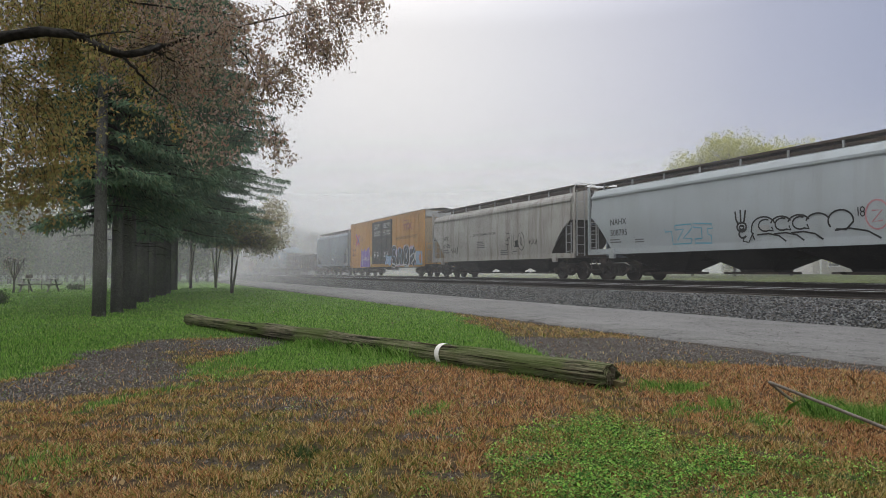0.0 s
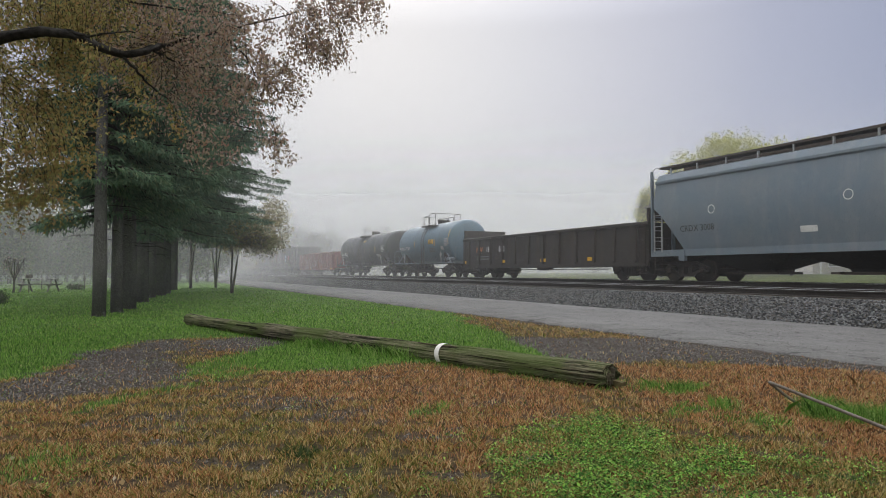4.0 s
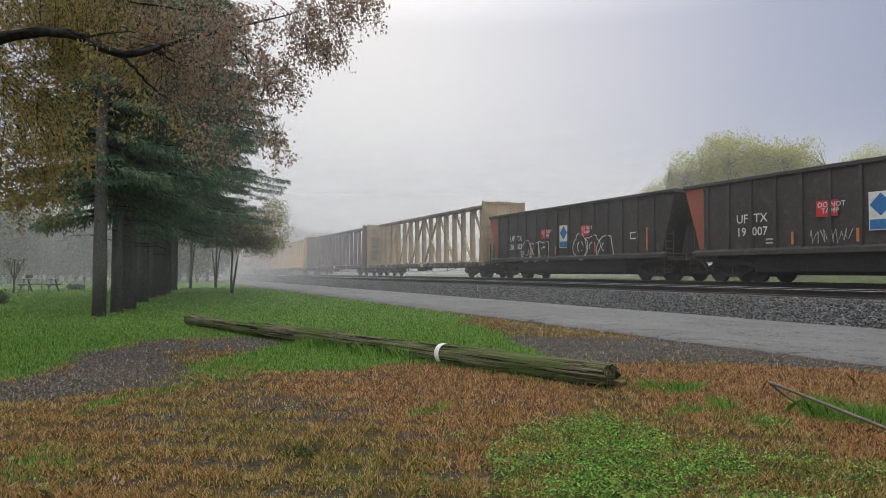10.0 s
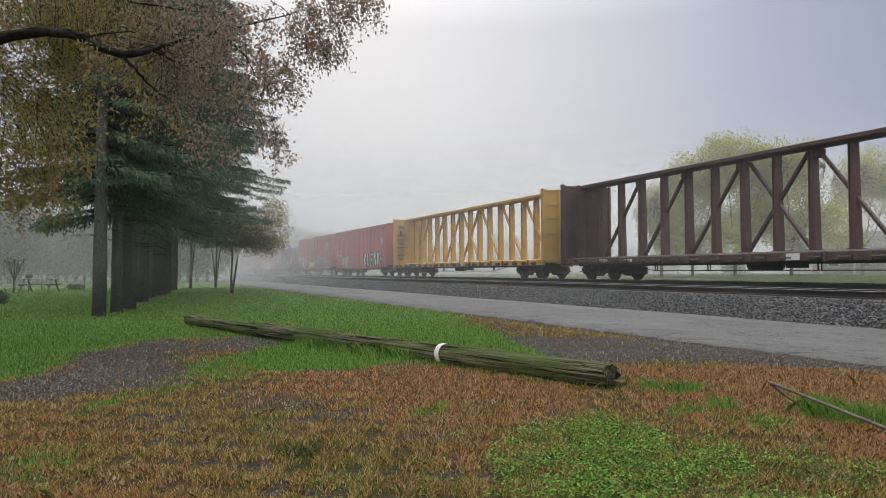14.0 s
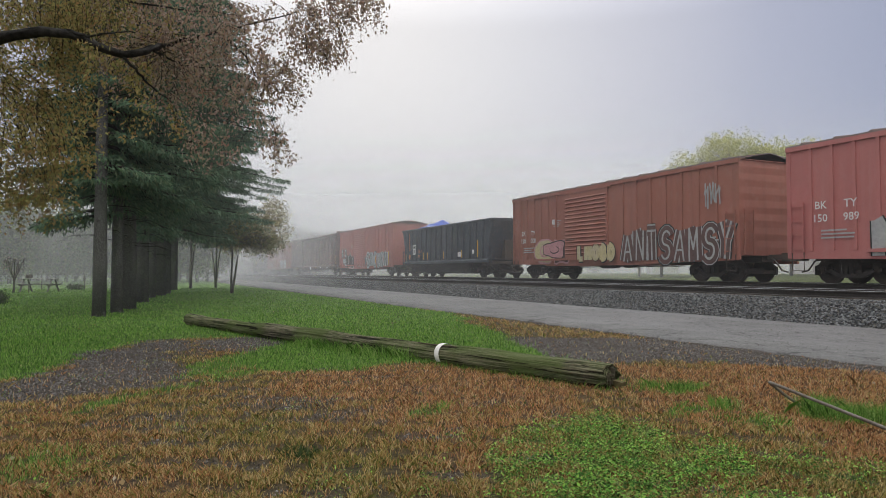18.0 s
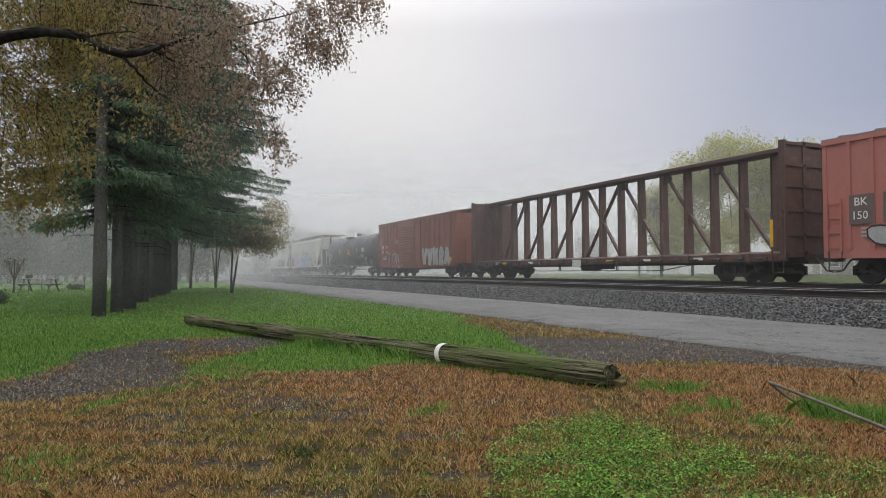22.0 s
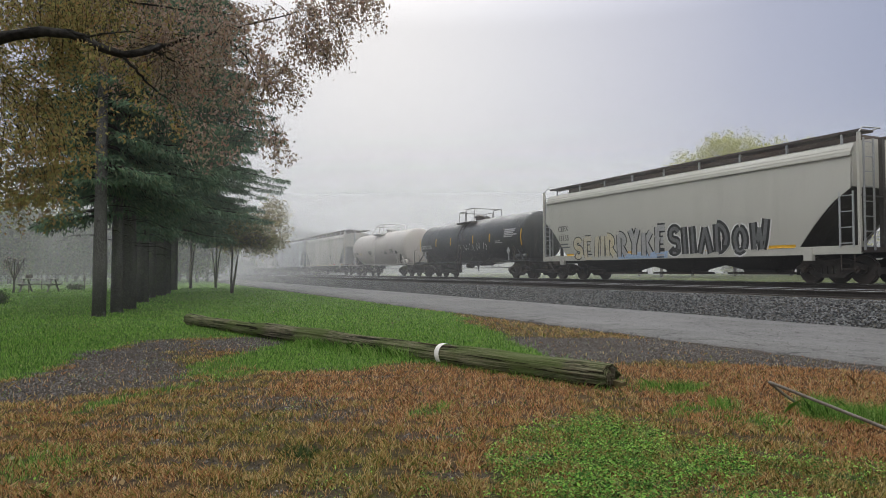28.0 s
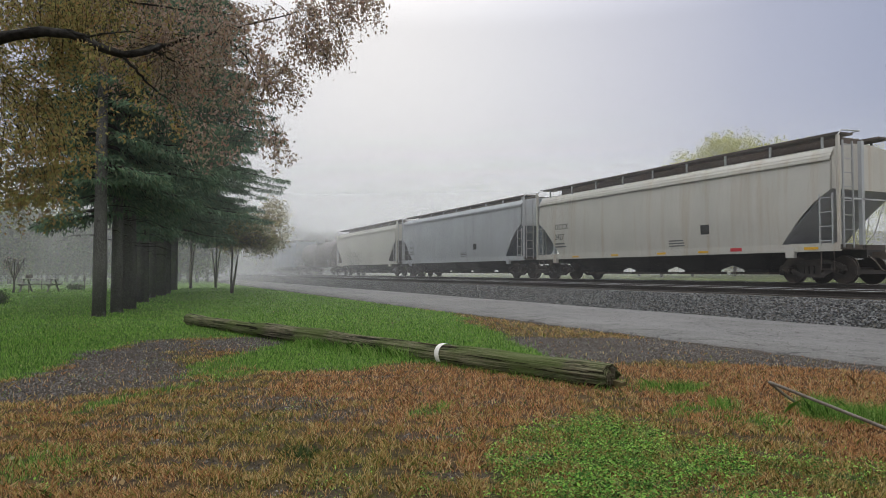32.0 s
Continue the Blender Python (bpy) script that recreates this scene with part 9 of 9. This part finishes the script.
# ---- beyond the railway ----
s = spot(62, px_across(1131, 62))
up = thing("utility_pole", "thin grey utility pole behind the railway", "utility pole", at=pose(s.x, s.y, 0.7))
part("shaft", Geo().tube([(0, 0, -0.2), (0, 0, 6.0)], 0.13, 10, 0.09), M_BARK2, up)
part("crossarm", Geo().beam((-0.7, 0.6, 5.6), (0.7, -0.6, 5.6), 0.09, 0.11), M_BARK2, up)
M_SIDING = surface("pale_siding", (0.52, 0.47, 0.45), (0.4, 0.36, 0.34), 0.8, 0, 0.6, 9, 0.5)
M_SHINGLE = surface("grey_shingles", (0.16, 0.16, 0.165), (0.1, 0.1, 0.1), 0.9, 0, 0.8, 14, 0.6)
M_TRIM = surface("white_trim", (0.75, 0.75, 0.74), (0.6, 0.6, 0.58), 0.7, 0, 1.0, 12, 0.4)
M_PANE = surface("dark_pane", (0.03, 0.035, 0.04), (0.06, 0.065, 0.07), 0.12, 0, 1.0, 12, 0.3, 0)


def house():
    s = spot(68, px_across(1560, 68))
    t = thing("house", "low pale house with grey roof beyond the railway", "house", at=pose(s.x, s.y, 0.85, 0, 0, FACING - 8))
    wall = part("wall", Geo().box(-6.5, 7, 0, 6.5, -0.3, 2.5), M_SIDING, t)
    part("roof", Geo().prism_x([(-0.5, 2.45), (3.25, 4.6), (7.0, 2.45), (7.0, 2.3), (3.25, 4.4), (-0.5, 2.3)], -7.0, 7.5), M_SHINGLE, t)
    for x in (-4.5, -1.6, 3.4):
        w = part("window", Geo().box(x - 0.55, x + 0.55, -0.05, 0.02, 0.8, 2.0), M_TRIM, t)
        part("pane", Geo().box(x - 0.45, x + 0.45, -0.07, -0.045, 0.9, 1.9), M_PANE, w)
    part("door", Geo().box(0.6, 1.5, -0.06, 0.02, -0.1, 2.0), M_TRIM, t)
    for x in (-6.3, -3.2, -0.2, 2.8):
        part("porch_post", Geo().box(x - 0.07, x + 0.07, -1.6, -1.46, -0.3, 2.3), M_TRIM, t)
    part("porch_roof", Geo().box(-6.6, 3.2, -1.75, 0, 2.3, 2.42), M_SHINGLE, t)


house()
pale = leafy("pale_shrub_leaves", [(0.5, 0.5, 0.44), (0.62, 0.62, 0.58), (0.35, 0.37, 0.28)], 0.7, 0.3)
broadleaf("pale_shrub", "pale white-flowering shrub beyond the tracks", at_spot(60, px_across(1300, 60), 0.85), [([(0, 0, -0.1), (0, 0, 0.4), (0.1, 0, 0.7)], 0.05, 0.02)], [((0, 0, 0.75), (1.2, 1.0, 0.7), 1.0)], pale, 180, 9, 0.14, M_BARK2, 95, spread=0.14)
M_SHED = surface("white_board", (0.7, 0.7, 0.69), (0.5, 0.5, 0.48), 0.8, 0, 1.0, 10, 0.4)
s = spot(72, px_across(1172, 72))
shed = thing("garden_shed", "small white shed far behind the railway", "shed", at=pose(s.x, s.y, 0.9, 0, 0, FACING))
part("wall", Geo().box(-1.3, 1.3, -1, 1, -0.3, 1.1), M_SHED, shed)
part("roof", Geo().prism_x([(-1.15, 1.1), (0, 1.7), (1.15, 1.1)], -1.4, 1.4), M_SHINGLE, shed)

# fallen leaves on the lawn
M_LITTER = leafy("fallen_leaves", [(0.22, 0.11, 0.05), (0.32, 0.22, 0.1), (0.4, 0.34, 0.24), (0.14, 0.07, 0.035)], 0.7, 0.1)
x, y, d = sow(380, 3.2, 30, 1.1)
ok = y < 8
b = np.stack([x, y, ground_height(x, y) + 0.03], -1)[ok]
tp = b + RNG.normal(0, 1, b.shape) * np.array([0.02, 0.02, 0.004])
v, f = blades(b, tp, RNG.uniform(0.008, 0.02, len(b)), RNG.uniform(0, math.tau, len(b)))
tagged(new("fallen_leaves", fast_mesh("fallen_leaves", v, f, M_LITTER)), "scattered fallen brown leaves on the lawn", "leaves", kind="stuff")

# ---- what moves ----
MOVES = {car: s for car, s in TRAIN}
TIMES = (0, 4, 8, 12, 16, 20, 24, 28, 32)


def motions():
    for car, s in TRAIN:
        walk(car, [(t, pose(s + train_run(t), TRACK_FAR, RAIL_FAR)) for t in TIMES])
    for load, car in LOADS:
        walk(load, [(t, pose(MOVES[car] + train_run(t), TRACK_FAR, RAIL_FAR)) for t in TIMES])
    # every wheelset turns as it rolls
    ticks = [0.048 * k for k in range(666)] + [32.0]
    for wheelset, w in SPIN:
        walk(wheelset, [(t, pose(w, 0, 0.43, 0, math.degrees((train_run(t) - train_run(0)) / 0.43), 0)) for t in ticks])


motions()
